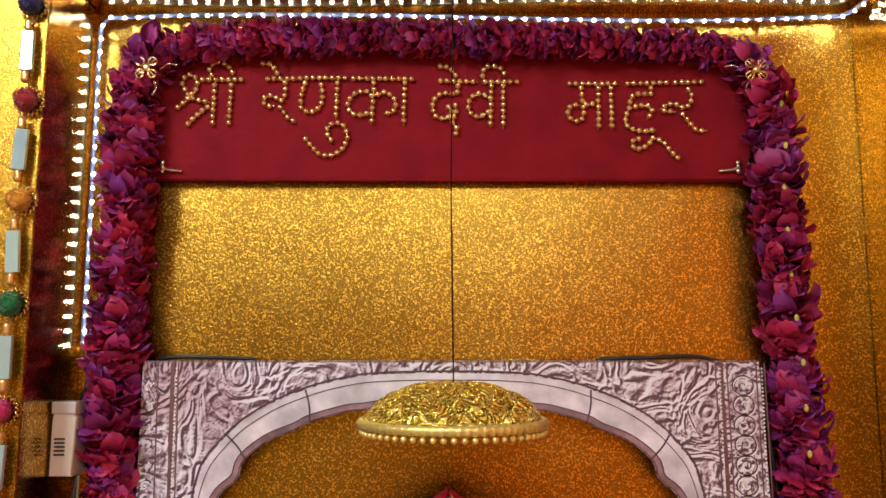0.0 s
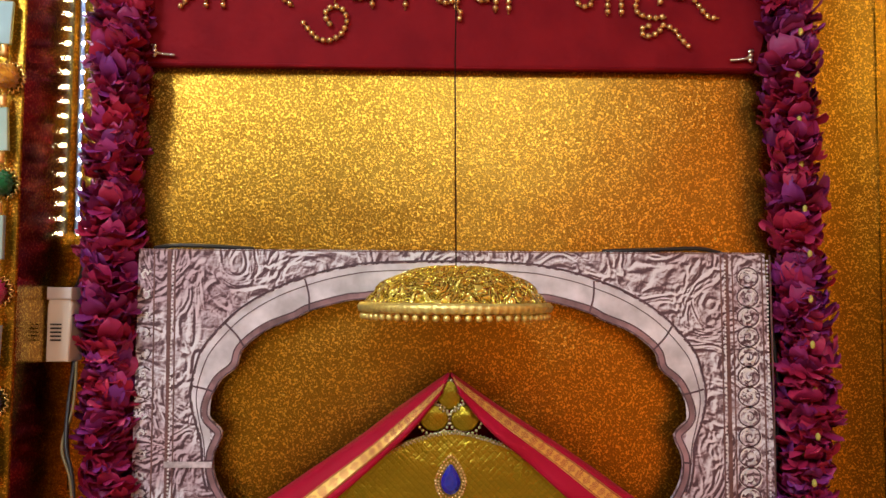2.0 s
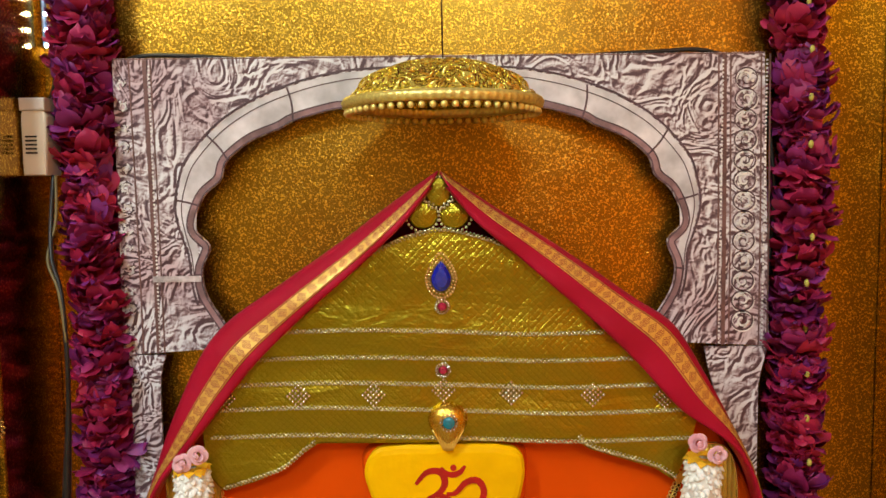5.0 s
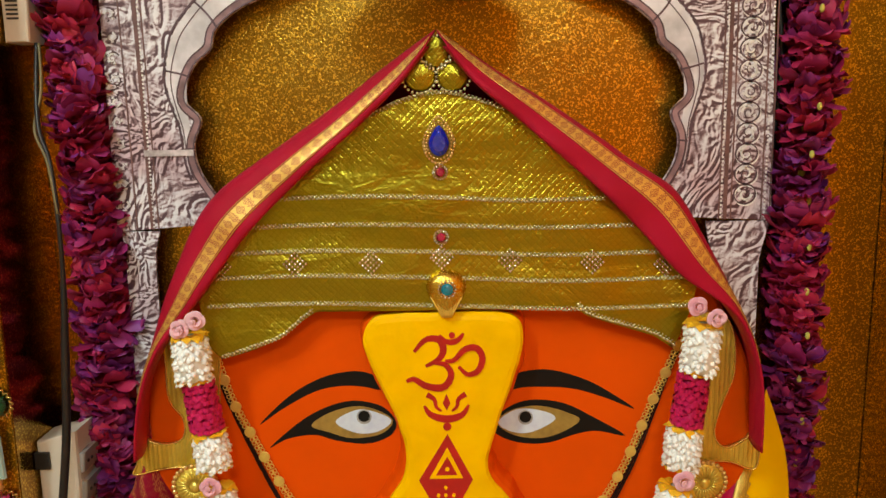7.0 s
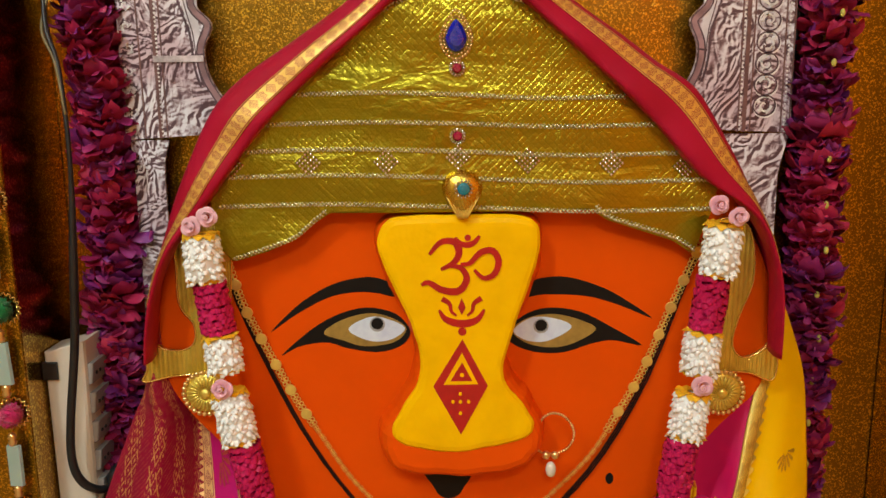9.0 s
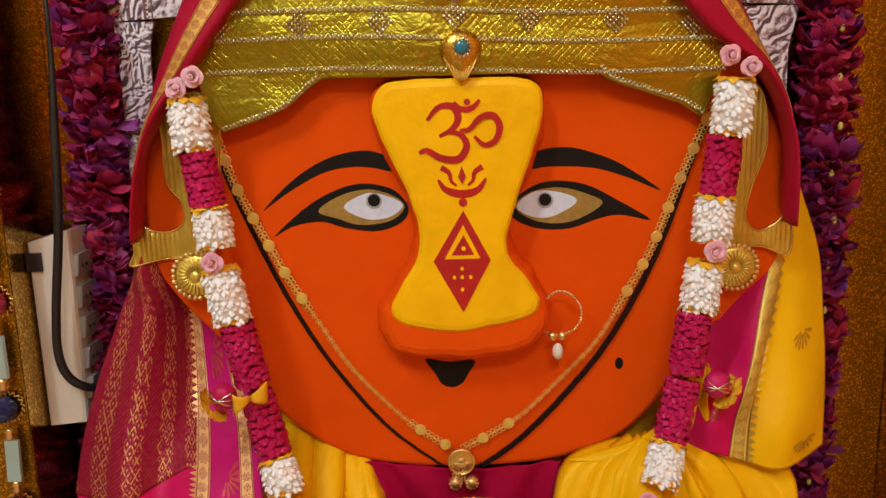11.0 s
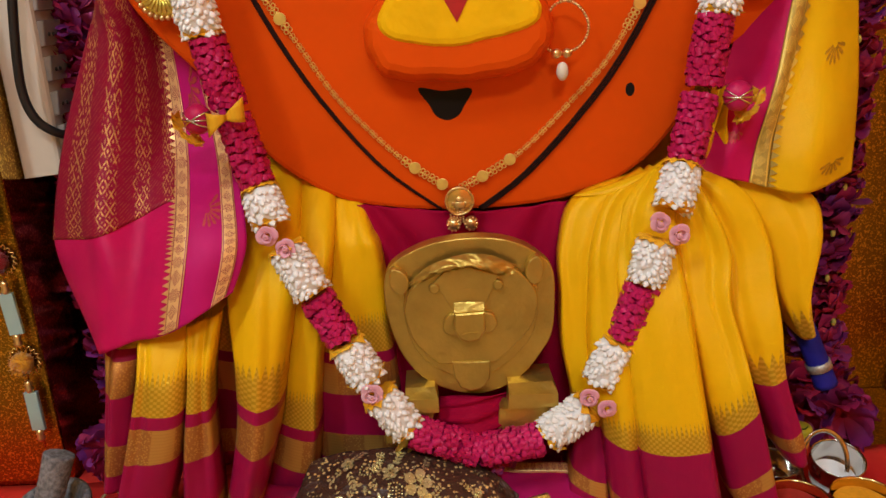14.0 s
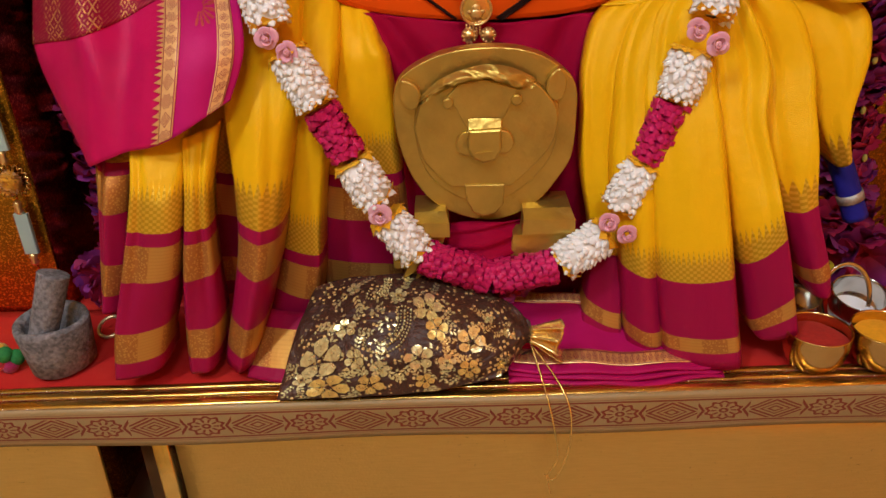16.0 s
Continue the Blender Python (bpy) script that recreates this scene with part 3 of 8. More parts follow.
def stroke(g, pts, w, y0, y1, mi=0, n=20, taper=None):
    """A painted or cut band of width w that follows pts (x, z)."""
    c = spline(pts, n)
    left, right = [], []
    for i, p in enumerate(c):
        d = c[min(i + 1, n - 1)] - c[max(i - 1, 0)]
        nrm = np.array([-d[1], d[0]]) / (np.linalg.norm(d) + 1e-9)
        ww = w * (taper(i / (n - 1)) if taper else 1) / 2
        left.append(p + nrm * ww)
        right.append(p - nrm * ww)
    for i in range(n - 1):
        prism(g, [left[i], left[i + 1], right[i + 1], right[i]], y0(*c[i]) if callable(y0) else y0, y1(*c[i]) if callable(y1) else y1, 0, mi)
    return g


def walk_beads(path, gap):
    """Points at even steps along a polyline."""
    path = [np.asarray(p, dtype=float) for p in path]
    out, left = [path[0]], gap
    for a, b in zip(path, path[1:]):
        d = np.linalg.norm(b - a)
        s = left
        while s <= d:
            out.append(a + (b - a) * s / d)
            s += gap
        left = s - d
    return out


WALL, TOP, LEFT, RIGHT, SHELF, FRONT = 1.29, 2.43, -0.592, 0.705, 0.37, 0.885

# ---- the niche and the room ----


def slab(name, lo, hi, m, label, category="wall"):
    g = Geo()
    box(g, lo, hi)
    return single(name, g, m, label, category, kind="structure", smooth=False)


slab("wall_back", (LEFT - 0.3, WALL, 0.0), (RIGHT + 0.3, WALL + 0.1, 3.4), M_foil, "back of the niche covered in embossed gold foil")
slab("wall_niche_left", (-2.2, 1.12, 0.0), (LEFT, WALL - 0.002, 3.4), M_foil_smooth, "pier beside the niche wrapped in glossy gold foil")
slab("wall_niche_right", (RIGHT, 1.12, 0.0), (2.2, WALL - 0.002, 3.4), M_foil_smooth, "pier beside the niche wrapped in glossy gold foil")
slab("ceiling_niche", (LEFT + 0.002, 1.12, TOP), (RIGHT - 0.002, WALL - 0.002, 3.4), M_foil_smooth, "gold foil lintel over the niche", "ceiling")
slab("wall_west", (-1.5, -2.6, 0.0), (-1.4, 1.118, 3.4), M_room_l, "plain cream painted room wall")
slab("wall_east", (1.4, -2.6, 0.0), (1.5, 1.118, 3.4), M_room_r, "plain orange painted room wall")
# unseen wall, split into four tones to shape what the foil reflects
slab("wall_south", (-1.5, -2.7, 0.0), (0.15, -2.6, 1.95), M_room_d, "unseen pale yellow lower part of the room wall")
slab("wall_south_2", (0.152, -2.7, 0.0), (1.5, -2.6, 1.95), M_room_e, "unseen orange lower part of the room wall")
slab("wall_south_upper", (-1.5, -2.7, 1.952), (0.15, -2.6, 3.4), M_room_b, "unseen ochre upper part of the room wall")
slab("wall_south_upper_2", (0.152, -2.7, 1.952), (1.5, -2.6, 3.4), M_room_f, "unseen brown upper part of the room wall")
slab("floor", (-2.3, -2.7, -0.1), (2.3, 1.4, 0.0), M_floor, "brown stone floor of the room", "floor")
slab("ceiling", (-2.3, -2.7, 3.402), (2.3, 1.4, 3.5), M_ceiling, "white painted ceiling of the room", "ceiling")

# embossed foil on the face of the left pier, where the door hanging is fixed
slab("trim_pier_left", (-0.80, 1.116, SHELF + 0.01), (LEFT - 0.001, 1.1195, 2.75), M_foil, "strip of embossed gold foil on the pier face", "wall foil")


# unseen housings over the room lights
def unseen_ceiling_light(at, sx, sy):
    t = thing("unseen_ceiling_light", "unseen white housing over a room light", "lamp", "ceiling lights", at=at)
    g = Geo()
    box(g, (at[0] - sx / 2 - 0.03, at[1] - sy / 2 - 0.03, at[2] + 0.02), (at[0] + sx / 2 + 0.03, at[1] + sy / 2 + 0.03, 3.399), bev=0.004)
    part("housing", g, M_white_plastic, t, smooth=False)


unseen_ceiling_light((0.10, -1.65, 3.14), 0.9, 0.24)
# housing made up for the added left fill
unseen_ceiling_light((-1.16, -0.40, 3.14), 0.22, 0.9)

# ---- the altar table ----
table = thing("altar_table", "low altar table faced with gold cloth and a red top", "table", at=(0, 1.0, 0))
g = Geo()
box(g, (-1.2, FRONT + 0.012, SHELF - 0.03), (1.2, 1.118, SHELF - 0.004), bev=0.003)
part("tabletop", g, M_red_cloth, table, smooth=False)
g = Geo()
box(g, (LEFT + 0.003, 1.119, SHELF - 0.03), (0.438, WALL - 0.003, SHELF - 0.004))
part("niche_shelf", g, M_red_cloth, table, smooth=False)
g = Geo()
box(g, (0.440, 1.119, SHELF - 0.03), (RIGHT - 0.003, WALL - 0.003, SHELF - 0.004))
part("niche_shelf", g, M_foil, table, "end of the shelf wrapped in gold foil", smooth=False)


def make_table_gold():
    """Gold sheet: fine scratches along it, a few dull specks and slow dents."""
    n = Nodes("brushed_gold_sheet")
    st = n.t.nodes.new("ShaderNodeMapping")
    n.put(st.inputs[0], n.coord())
    st.inputs[3].default_value = (40, 40, 520)
    scratch = n.noise(1.0, 3, 0.6, 0.3, st.outputs[0])
    speck = n.step(n.noise(190, 3, 0.6), 0.64, 0.72)
    patch = n.step(n.noise(9, 3), 0.5, 0.62)
    n.bump(n.m("ADD", n.m("MULTIPLY", scratch, 0.35), n.m("ADD", n.m("MULTIPLY", n.noise(4, 3), 5.0), n.m("MULTIPLY", n.noise(240, 2), 0.5))), 0.45, 0.003)
    col = n.mix(scratch, (0.70, 0.49, 0.14), (0.86, 0.62, 0.20))
    col = n.mix(n.m("MULTIPLY", n.m("MULTIPLY", speck, patch), 0.55), col, (0.30, 0.17, 0.05))
    return n.set(Base_Color=col, Metallic=0.92, Roughness=n.m("ADD", 0.24, n.m("MULTIPLY", scratch, 0.14)))


M_table_gold = make_table_gold()


def wavy(x0, x1, z0, z1, y):
    return lambda u, v: (x0 + (x1 - x0) * u, y + 0.004 * math.sin(9 * u + 3 * v) + 0.003 * math.sin(23 * u), z1 + (z0 - z1) * v)


g = Geo()
grid(g, wavy(-1.2, -0.475, 0.02, 0.362, FRONT + 0.004), 20, 6)
part("front_panel", g, M_table_gold, table, "creased gold sheet front", thick=0.006)
g = Geo()
grid(g, wavy(-0.385, 1.2, 0.02, 0.345, FRONT + 0.012), 40, 6)
part("front_panel", g, M_table_gold, table, "creased gold sheet front", thick=0.006)
# added brown sheet stands in for the dark gap between the panels
g = Geo()
box(g, (-0.475, FRONT + 0.10, 0.0), (-0.385, FRONT + 0.12, 0.34))
part("gap_backing", g, plain("gap_brown", (0.17, 0.085, 0.030), 0.45), table, smooth=False)
g = Geo()
box(g, (-0.425, FRONT + 0.03, 0.0), (-0.402, FRONT + 0.055, 0.34), bev=0.003)
part("leg", g, M_brass, table, "shiny table leg behind the front")

cloth = thing("tablecloth", "red cloth with gold ribbon edging and a woven hanging border", "tablecloth", at=(0, FRONT, SHELF))
g = Geo()
grid(g, lambda u, v: (-1.2 + 2.4 * u, FRONT + 0.004 + v * (1.114 - FRONT), SHELF - 0.002 + 0.0012 * math.sin(40 * u) * math.sin(7 * v)), 90, 12)
part("cloth", g, M_red_cloth, cloth, thick=0.002)
g = Geo()
grid(g, lambda u, v: (LEFT + 0.004 + (0.436 - LEFT) * u, 1.1185 + v * 0.168, SHELF - 0.002), 8, 4)
part("cloth", g, M_red_cloth, cloth, thick=0.002)
M_ribbon_gold = plain("gold_ribbon", (0.70, 0.42, 0.09), 0.2, 0.95, 0.25, 25, 0.25, 40, 0.002)
for y0, y1 in ((0.886, 0.903), (0.905, 0.918), (0.920, 0.930)):
    g = Geo()
    grid(g, lambda u, v, a=y0, b=y1: (-1.2 + 2.4 * u, a + (b - a) * v, SHELF + 0.0006 + 0.0012 * math.sin(math.pi * v) + 0.0006 * math.sin(70 * u)), 120, 3)
    part("gold_ribbon", g, M_ribbon_gold, cloth, "shiny gold ribbon edging", thick=0.001)
for y in (0.8855, 0.904, 0.919):
    g = Geo()
    for i in range(520):
        x = -1.1 + 2.2 * i / 519
        ball(g, (x, y, SHELF + 0.0016), 0.0014, 4, 3)
    tagged(part("bead_trim", g, M_silver, cloth, "fine silver bead edging"), kind="stuff")
g = Geo()
grid(g, lambda u, v: (-1.2 + 2.4 * u, FRONT - 0.004 * math.sin(1.2 * min(1, v * 3)) + 0.003 * math.sin(31 * u) * v, SHELF + 0.0012 - 0.053 * v), 150, 8, uv=lambda u, v, a, b: (u, v))
part("hanging_border", g, M_table_border, cloth, "beige border with red-brown woven lozenges and rosettes", thick=0.002)

# ---- sign over the niche ----
sign = thing("sign_board", "dark red cloth name board with letters of gold beads", "sign", at=(0.01, 1.27, 2.13))
g = Geo()
prism(g, [(-0.478, 2.133), (0.500, 2.131), (0.532, 2.25), (0.525, 2.345), (0.40, 2.372), (-0.40, 2.372), (-0.512, 2.345), (-0.52, 2.25)], 1.268, 1.287, 0.004)
part("panel", g, M_sign, sign, smooth=False)
g = Geo()
tube(g, [(-0.478, 1.270, 2.134), (0.0, 1.270, 2.1325), (0.500, 1.270, 2.132)], 0.0035, 8)
part("hem", g, M_sign, sign)
LETTERS = [
    [[(-44.3, 12.0), (-43.4, 12.8), (-42.5, 13.7), (-41.3, 15.3), (-41.3, 16.7), (-42.2, 17.6), (-43.2, 17.4), (-43.7, 16.3), (-43.4, 15.3), (-42.5, 14.0), (-41.3, 13.3), (-40.3, 13.1), (-39.1, 12.9)],
    [(-39.3, 12.0), (-40.3, 11.3), (-41.3, 10.4), (-42.5, 9.1)],
    [(-38.3, 15.8), (-38.4, 8.9)],
    [(-35.5, 15.8), (-35.7, 8.9)],
    [(-40.3, 16.8), (-33.7, 16.8)],
    [(-38.8, 17.6), (-39.3, 18.6), (-38.6, 19.6), (-37.4, 19.9), (-36.2, 19.2), (-35.5, 18.5), (-35.3, 17.6)]],
    [[(-30.3, 19.6), (-29.1, 19.5), (-28.2, 18.6), (-27.6, 17.6)],
    [(-29.4, 16.9), (-24.0, 17.0)],
    [(-26.5, 16.2), (-26.4, 14.7), (-26.6, 13.7), (-27.2, 13.1), (-28.2, 13.8), (-29.3, 14.0), (-30.1, 13.2), (-29.4, 12.2), (-28.2, 12.4)],
    [(-27.2, 12.0), (-25.9, 10.3), (-24.5, 9.4)]],
    [[(-23.1, 16.2), (-23.6, 14.6), (-23.8, 13.2), (-23.6, 11.8), (-22.5, 11.2), (-21.3, 11.5), (-20.4, 12.6), (-20.2, 14.2), (-20.5, 16.2)],
    [(-17.7, 16.2), (-17.9, 10.0)],
    [(-18.6, 6.4), (-19.4, 7.7), (-18.9, 8.9), (-17.7, 9.3), (-16.5, 8.7), (-15.9, 7.1), (-16.2, 5.7), (-16.9, 4.7), (-18.4, 3.8), (-19.8, 3.8), (-20.9, 4.3), (-22.3, 5.9), (-23.0, 6.8)],
    [(-22.9, 17.1), (-16.2, 17.1)]],
    [[(-11.6, 16.2), (-11.9, 9.1)],
    [(-12.0, 14.0), (-12.6, 14.7), (-13.7, 14.7), (-15.0, 14.2), (-15.9, 12.6), (-15.5, 11.2), (-14.5, 10.7), (-13.3, 10.7), (-12.3, 11.2)],
    [(-10.9, 14.2), (-9.9, 14.6), (-8.6, 14.0), (-7.9, 12.6), (-8.4, 11.2), (-9.9, 11.0)],
    [(-6.4, 16.2), (-6.6, 8.9)],
    [(-15.0, 17.0), (-4.5, 16.9)]],
]
LETTERS_2 = [
    [[(-0.5, 19.1), (0.9, 18.9), (1.8, 18.1), (2.3, 17.2)],
    [(-0.4, 16.6), (5.9, 16.4)],
    [(2.5, 15.7), (2.3, 14.4), (0.2, 14.4), (-1.1, 13.8), (-1.8, 12.3), (-1.4, 10.8), (-0.5, 10.1), (0.9, 10.3), (1.4, 11.6), (0.5, 12.3)],
    [(2.1, 12.3), (2.1, 10.8), (1.4, 9.7), (2.3, 8.4), (2.1, 7.3)]],
    [[(7.9, 13.6), (6.1, 14.4), (4.7, 13.6), (4.2, 12.3), (4.8, 10.8), (6.1, 10.4), (7.5, 11.2)],
    [(8.1, 15.7), (7.9, 8.6)],
    [(10.1, 15.7), (10.0, 8.4)],
    [(6.6, 17.4), (6.9, 18.7), (8.1, 19.2), (9.7, 18.7), (10.4, 17.4)],
    [(7.0, 16.4), (12.7, 16.4)]],
]
LETTERS_3 = [
    [[(21.2, 16.1), (29.8, 16.1)],
    [(23.1, 15.3), (23.4, 10.6), (22.2, 9.6), (21.1, 10.3), (20.8, 11.4), (21.5, 12.3), (22.8, 12.4)],
    [(23.9, 12.5), (25.5, 12.6)],
    [(26.0, 15.3), (25.9, 8.2)],
    [(28.1, 15.3), (28.1, 8.2)]],
    [[(30.9, 16.1), (37.9, 16.3)],
    [(34.8, 15.3), (34.8, 14.3), (32.7, 14.3), (31.4, 13.6), (31.2, 12.1), (30.5, 10.4), (30.5, 9.1), (31.4, 8.3), (33.6, 7.9), (35.5, 8.2)],
    [(32.1, 12.1), (33.2, 12.3), (34.6, 12.1), (34.8, 11.2), (34.1, 10.1)],
    [(32.5, 6.6), (31.4, 6.1), (31.8, 4.9), (33.2, 5.1), (34.3, 5.8), (34.8, 6.7), (36.6, 6.0), (37.7, 4.5), (38.9, 3.3)]],
    [[(38.9, 16.3), (44.0, 16.4)],
    [(41.1, 15.1), (41.6, 14.2), (41.3, 12.7), (40.2, 11.9), (39.1, 12.5), (37.9, 12.6), (36.6, 11.9), (37.1, 11.3), (38.9, 11.3)],
    [(40.0, 10.8), (41.3, 9.1), (42.4, 8.0), (44.0, 8.1)]],
]
for strokes in LETTERS + LETTERS_2 + LETTERS_3:
    g = Geo()
    for s in strokes:
        fine = spline(s, 10 * len(s)) if len(s) > 2 else s
        for q in walk_beads(fine, 1.08):
            ball(g, (q[0] * 0.01 + random.uniform(-1, 1) * 4e-4, 1.2625, 2.135 + q[1] * 0.01), 0.0049, 8, 6)
        tube(g, [(q[0] * 0.01, 1.2662, 2.135 + q[1] * 0.01) for q in fine], 0.0016, 5)
    part("bead_letter", g, M_bead, sign, "letter of gold beads")


def corner_clip(x, z, s):
    """A pierced square flower with a sprig of stones on each side."""
    g = Geo()
    for a in range(4):
        c, d = math.cos(a * math.pi / 2 + 0.785), math.sin(a * math.pi / 2 + 0.785)
        for k in (-0.35, 0.0, 0.35):
            c2, d2 = math.cos(a * math.pi / 2 + 0.785 + k), math.sin(a * math.pi / 2 + 0.785 + k)
            tube(g, [(x + r * c2, 1.206, z + r * d2) for r in (0.006, 0.012, 0.02)], 0.0012, 5)
        tube(g, [(x + 0.014 * c + 0.007 * math.cos(t), 1.206, z + 0.014 * d + 0.007 * math.sin(t)) for t in np.linspace(0, 6.28, 10)], 0.0011, 5)
    ball(g, (x, 1.205, z), (0.007, 0.003, 0.007))
    part("corner_flower", g, M_bead, sign, "pierced gilt square flower clip")
    g = Geo()
    for p in ([(0.018, 0.004), (0.03, 0.012), (0.045, 0.010)], [(0.008, -0.018), (0.012, -0.03), (0.004, -0.042)]):
        for q in walk_beads(spline(p, 12), 0.0035):
            ball(g, (x + s * q[0], 1.222, z + q[1]), 0.0022, 5, 4)
    part("stone_sprig", g, M_silver, sign, "curved sprig of clear stones")


corner_clip(-0.477, 2.303, 1)
corner_clip(0.503, 2.300, -1)
for x, s in ((-0.468, 1), (0.492, -1)):
    g = Geo()
    for q in walk_beads(spline([(0, 0.016), (0.006, 0.006), (0.016, 0.002), (0.036, 0.0)], 16), 0.003):
        ball(g, (x + s * q[0], 1.262, 2.146 + q[1]), 0.0028 - 0.03 * q[0] * 0.04, 5, 4)
    for k in range(3):
        ball(g, (x + s * 0.004, 1.261, 2.146 + 0.007 * k), (0.006, 0.003, 0.005), 6, 4)
    part("stone_sprig", g, M_silver, sign, "curved sprig of clear stones")

# ---- printed arch board ----
board = thing("arch_board", "flat printed board picturing a carved stone lobed arch", "arch board", at=(0, 1.25, 1.39))


def mirror_x(p, c=0.005):
    return p + [(2 * c - x, z) for x, z in reversed(p)]


LOBES = [(-0.300, 1.402), (-0.318, 1.436), (-0.345, 1.482), (-0.350, 1.520), (-0.338, 1.556), (-0.360, 1.585), (-0.345, 1.630), (-0.318, 1.655), (-0.308, 1.683), (-0.272, 1.712), (-0.228, 1.730), (-0.205, 1.742), (-0.150, 1.757), (-0.122, 1.760), (-0.06, 1.770)]
arch = spline(LOBES, 60)
arch = [tuple(p) for p in arch]
outline = [(-0.472, 1.836), (-0.474, 1.40), (-0.47, 1.392)] + mirror_x(arch, 0.008) + [(0.511, 1.392), (0.512, 1.40), (0.497, 1.836)]
g = Geo()
prism(g, outline, 1.243, 1.249)
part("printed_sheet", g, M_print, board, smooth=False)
for x0, x1, x2, x3 in ((-0.470, -0.412, -0.470, -0.420), (0.414, 0.512, 0.425, 0.500)):
    g = Geo()
    prism(g, [(x0, 1.391), (x0 + 0.006, 1.36), (x2 + 0.004, 1.33), (x2, 0.80), (x3, 0.80), (x3 - 0.002, 1.33), (x1 - 0.008, 1.36), (x1, 1.391)], 1.245, 1.250)
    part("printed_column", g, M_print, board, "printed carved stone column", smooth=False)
M_ink = plain("dark_print_ink", (0.10, 0.055, 0.075), 0.5, 0.0, 0.4, 60)
M_brown = plain("brown_print_ink", (0.17, 0.085, 0.085), 0.5, 0.0, 0.3, 60)
M_pale = plain("pale_print_ink", (0.84, 0.82, 0.88), 0.4, 0.0, 0.24, 24)


def offset(p, d):
    q = []
    for i in range(len(p)):
        a, b = np.array(p[max(i - 1, 0)]), np.array(p[min(i + 1, len(p) - 1)])
        e = b - a
        q.append(tuple(np.array(p[i]) + d * np.array([-e[1], e[0]]) / (np.linalg.norm(e) + 1e-9)))
    return q


def smooth_line(p, k=7):
    return [tuple(np.mean([p[min(max(i + j, 0), len(p) - 1)] for j in range(-k, k + 1)], axis=0)) for i in range(len(p))]


full = mirror_x(arch, 0.008)
soft = smooth_line(full, 5)
g = Geo()
edge = [0.020 + 0.032 * min(1, max(0, (p[1] - 1.55) / 0.10)) for p in soft]


def banded(p, w):
    a = offset(p, 1.0)
    return [tuple(np.array(q) + (np.array(r) - np.array(q)) * k) for q, r, k in zip(p, a, w)]


band = [banded(soft, edge), banded(soft, [0.008] * len(soft))]
for i in range(9, len(full) - 10):
    prism(g, [band[0][i], band[0][i + 1], band[1][i + 1], band[1][i]], 1.2424, 1.244)
part("arch_moulding", g, plain("stone_print_ink", (0.70, 0.68, 0.74), 0.4, 0.0, 0.34, 26), board, "pale printed moulding round the arch", smooth=False)
g = Geo()
inner = [offset(full, 0.010), offset(full, 0.0012)]
for i in range(4, len(full) - 5):
    prism(g, [inner[0][i], inner[0][i + 1], inner[1][i + 1], inner[1][i]], 1.2420, 1.2436)
part("arch_underside", g, plain("mauve_print_ink", (0.30, 0.18, 0.20), 0.5, 0.0, 0.5, 40), board, "mauve printed underside of the arch", smooth=False)["kind"] = "stuff"
g = Geo()
stroke(g, banded(soft, [e + 0.003 for e in edge])[8:-8], 0.0030, 1.2418, 1.2436, n=160)
stroke(g, banded(soft, [e * 0.72 + 0.004 for e in edge])[8:-8], 0.0014, 1.2417, 1.2436, n=160)
stroke(g, offset(full, 0.0110)[3:-3], 0.0020, 1.2416, 1.2436, n=160)
stroke(g, offset(full, 0.0015)[3:-3], 0.0018, 1.2415, 1.2436, n=160)
for i in (12, 24, 34, 46, 73, 85, 95, 107):
    a, b = np.array(band[0][i]), np.array(full[i])
    stroke(g, [a, (a + b) / 2 + (0.003, 0), b], 0.0028, 1.2418, 1.2436, n=6)
part("arch_outline", g, M_ink, board, "dark printed joints of the arch", smooth=False)
g = Geo()
for x in (-0.448, -0.425, -0.416, 0.428, 0.437, 0.446, 0.492, 0.505):
    stroke(g, [(x, 1.833), (x + 0.003, 1.6), (x + 0.004, 1.394)], 0.0022 if x not in (-0.425, 0.437) else 0.006, 1.2422, 1.2436, n=8)
stroke(g, [(-0.470, 1.8345), (0.496, 1.8345)], 0.0016, 1.2422, 1.2436, n=4)
tagged(part("printed_edging", g, M_brown, board, "brown printed border lines", smooth=False), kind="stuff")
g = Geo()
for x in (-0.4205, 0.4325, 0.4985):
    for i in range(72):
        z = 1.398 + i * 0.006
        prism(g, disc_pts(x + 0.002 + 0.003 * (1.6 - z) * 0, z, 0.0017, n=6), 1.2415, 1.2424)
tagged(part("printed_beading", g, M_pale, board, "row of printed pale beads", smooth=False), kind="stuff")


def scroll(g, x, z, r, turn, s=1, w=0.0022):
    front = 1.2412 if g is pale else 1.2420
    p = [(x + r * (1 - 0.75 * t) * math.cos(turn + s * 5.2 * t), z + r * (1 - 0.75 * t) * math.sin(turn + s * 5.2 * t)) for t in np.linspace(0, 1, 9)]
    stroke(g, p, w, front, 1.2436, n=20, taper=lambda t: 1.1 - 0.6 * t)
    for k in range(3):
        a = turn + s * (1.0 + 1.3 * k)
        q = (x + r * 0.85 * math.cos(a), z + r * 0.85 * math.sin(a))
        stroke(g, [q, (q[0] + 0.45 * r * math.cos(a + 0.8 * s), q[1] + 0.45 * r * math.sin(a + 0.8 * s))], w * 1.5, front, 1.2436, n=4, taper=lambda t: 1.2 - t)


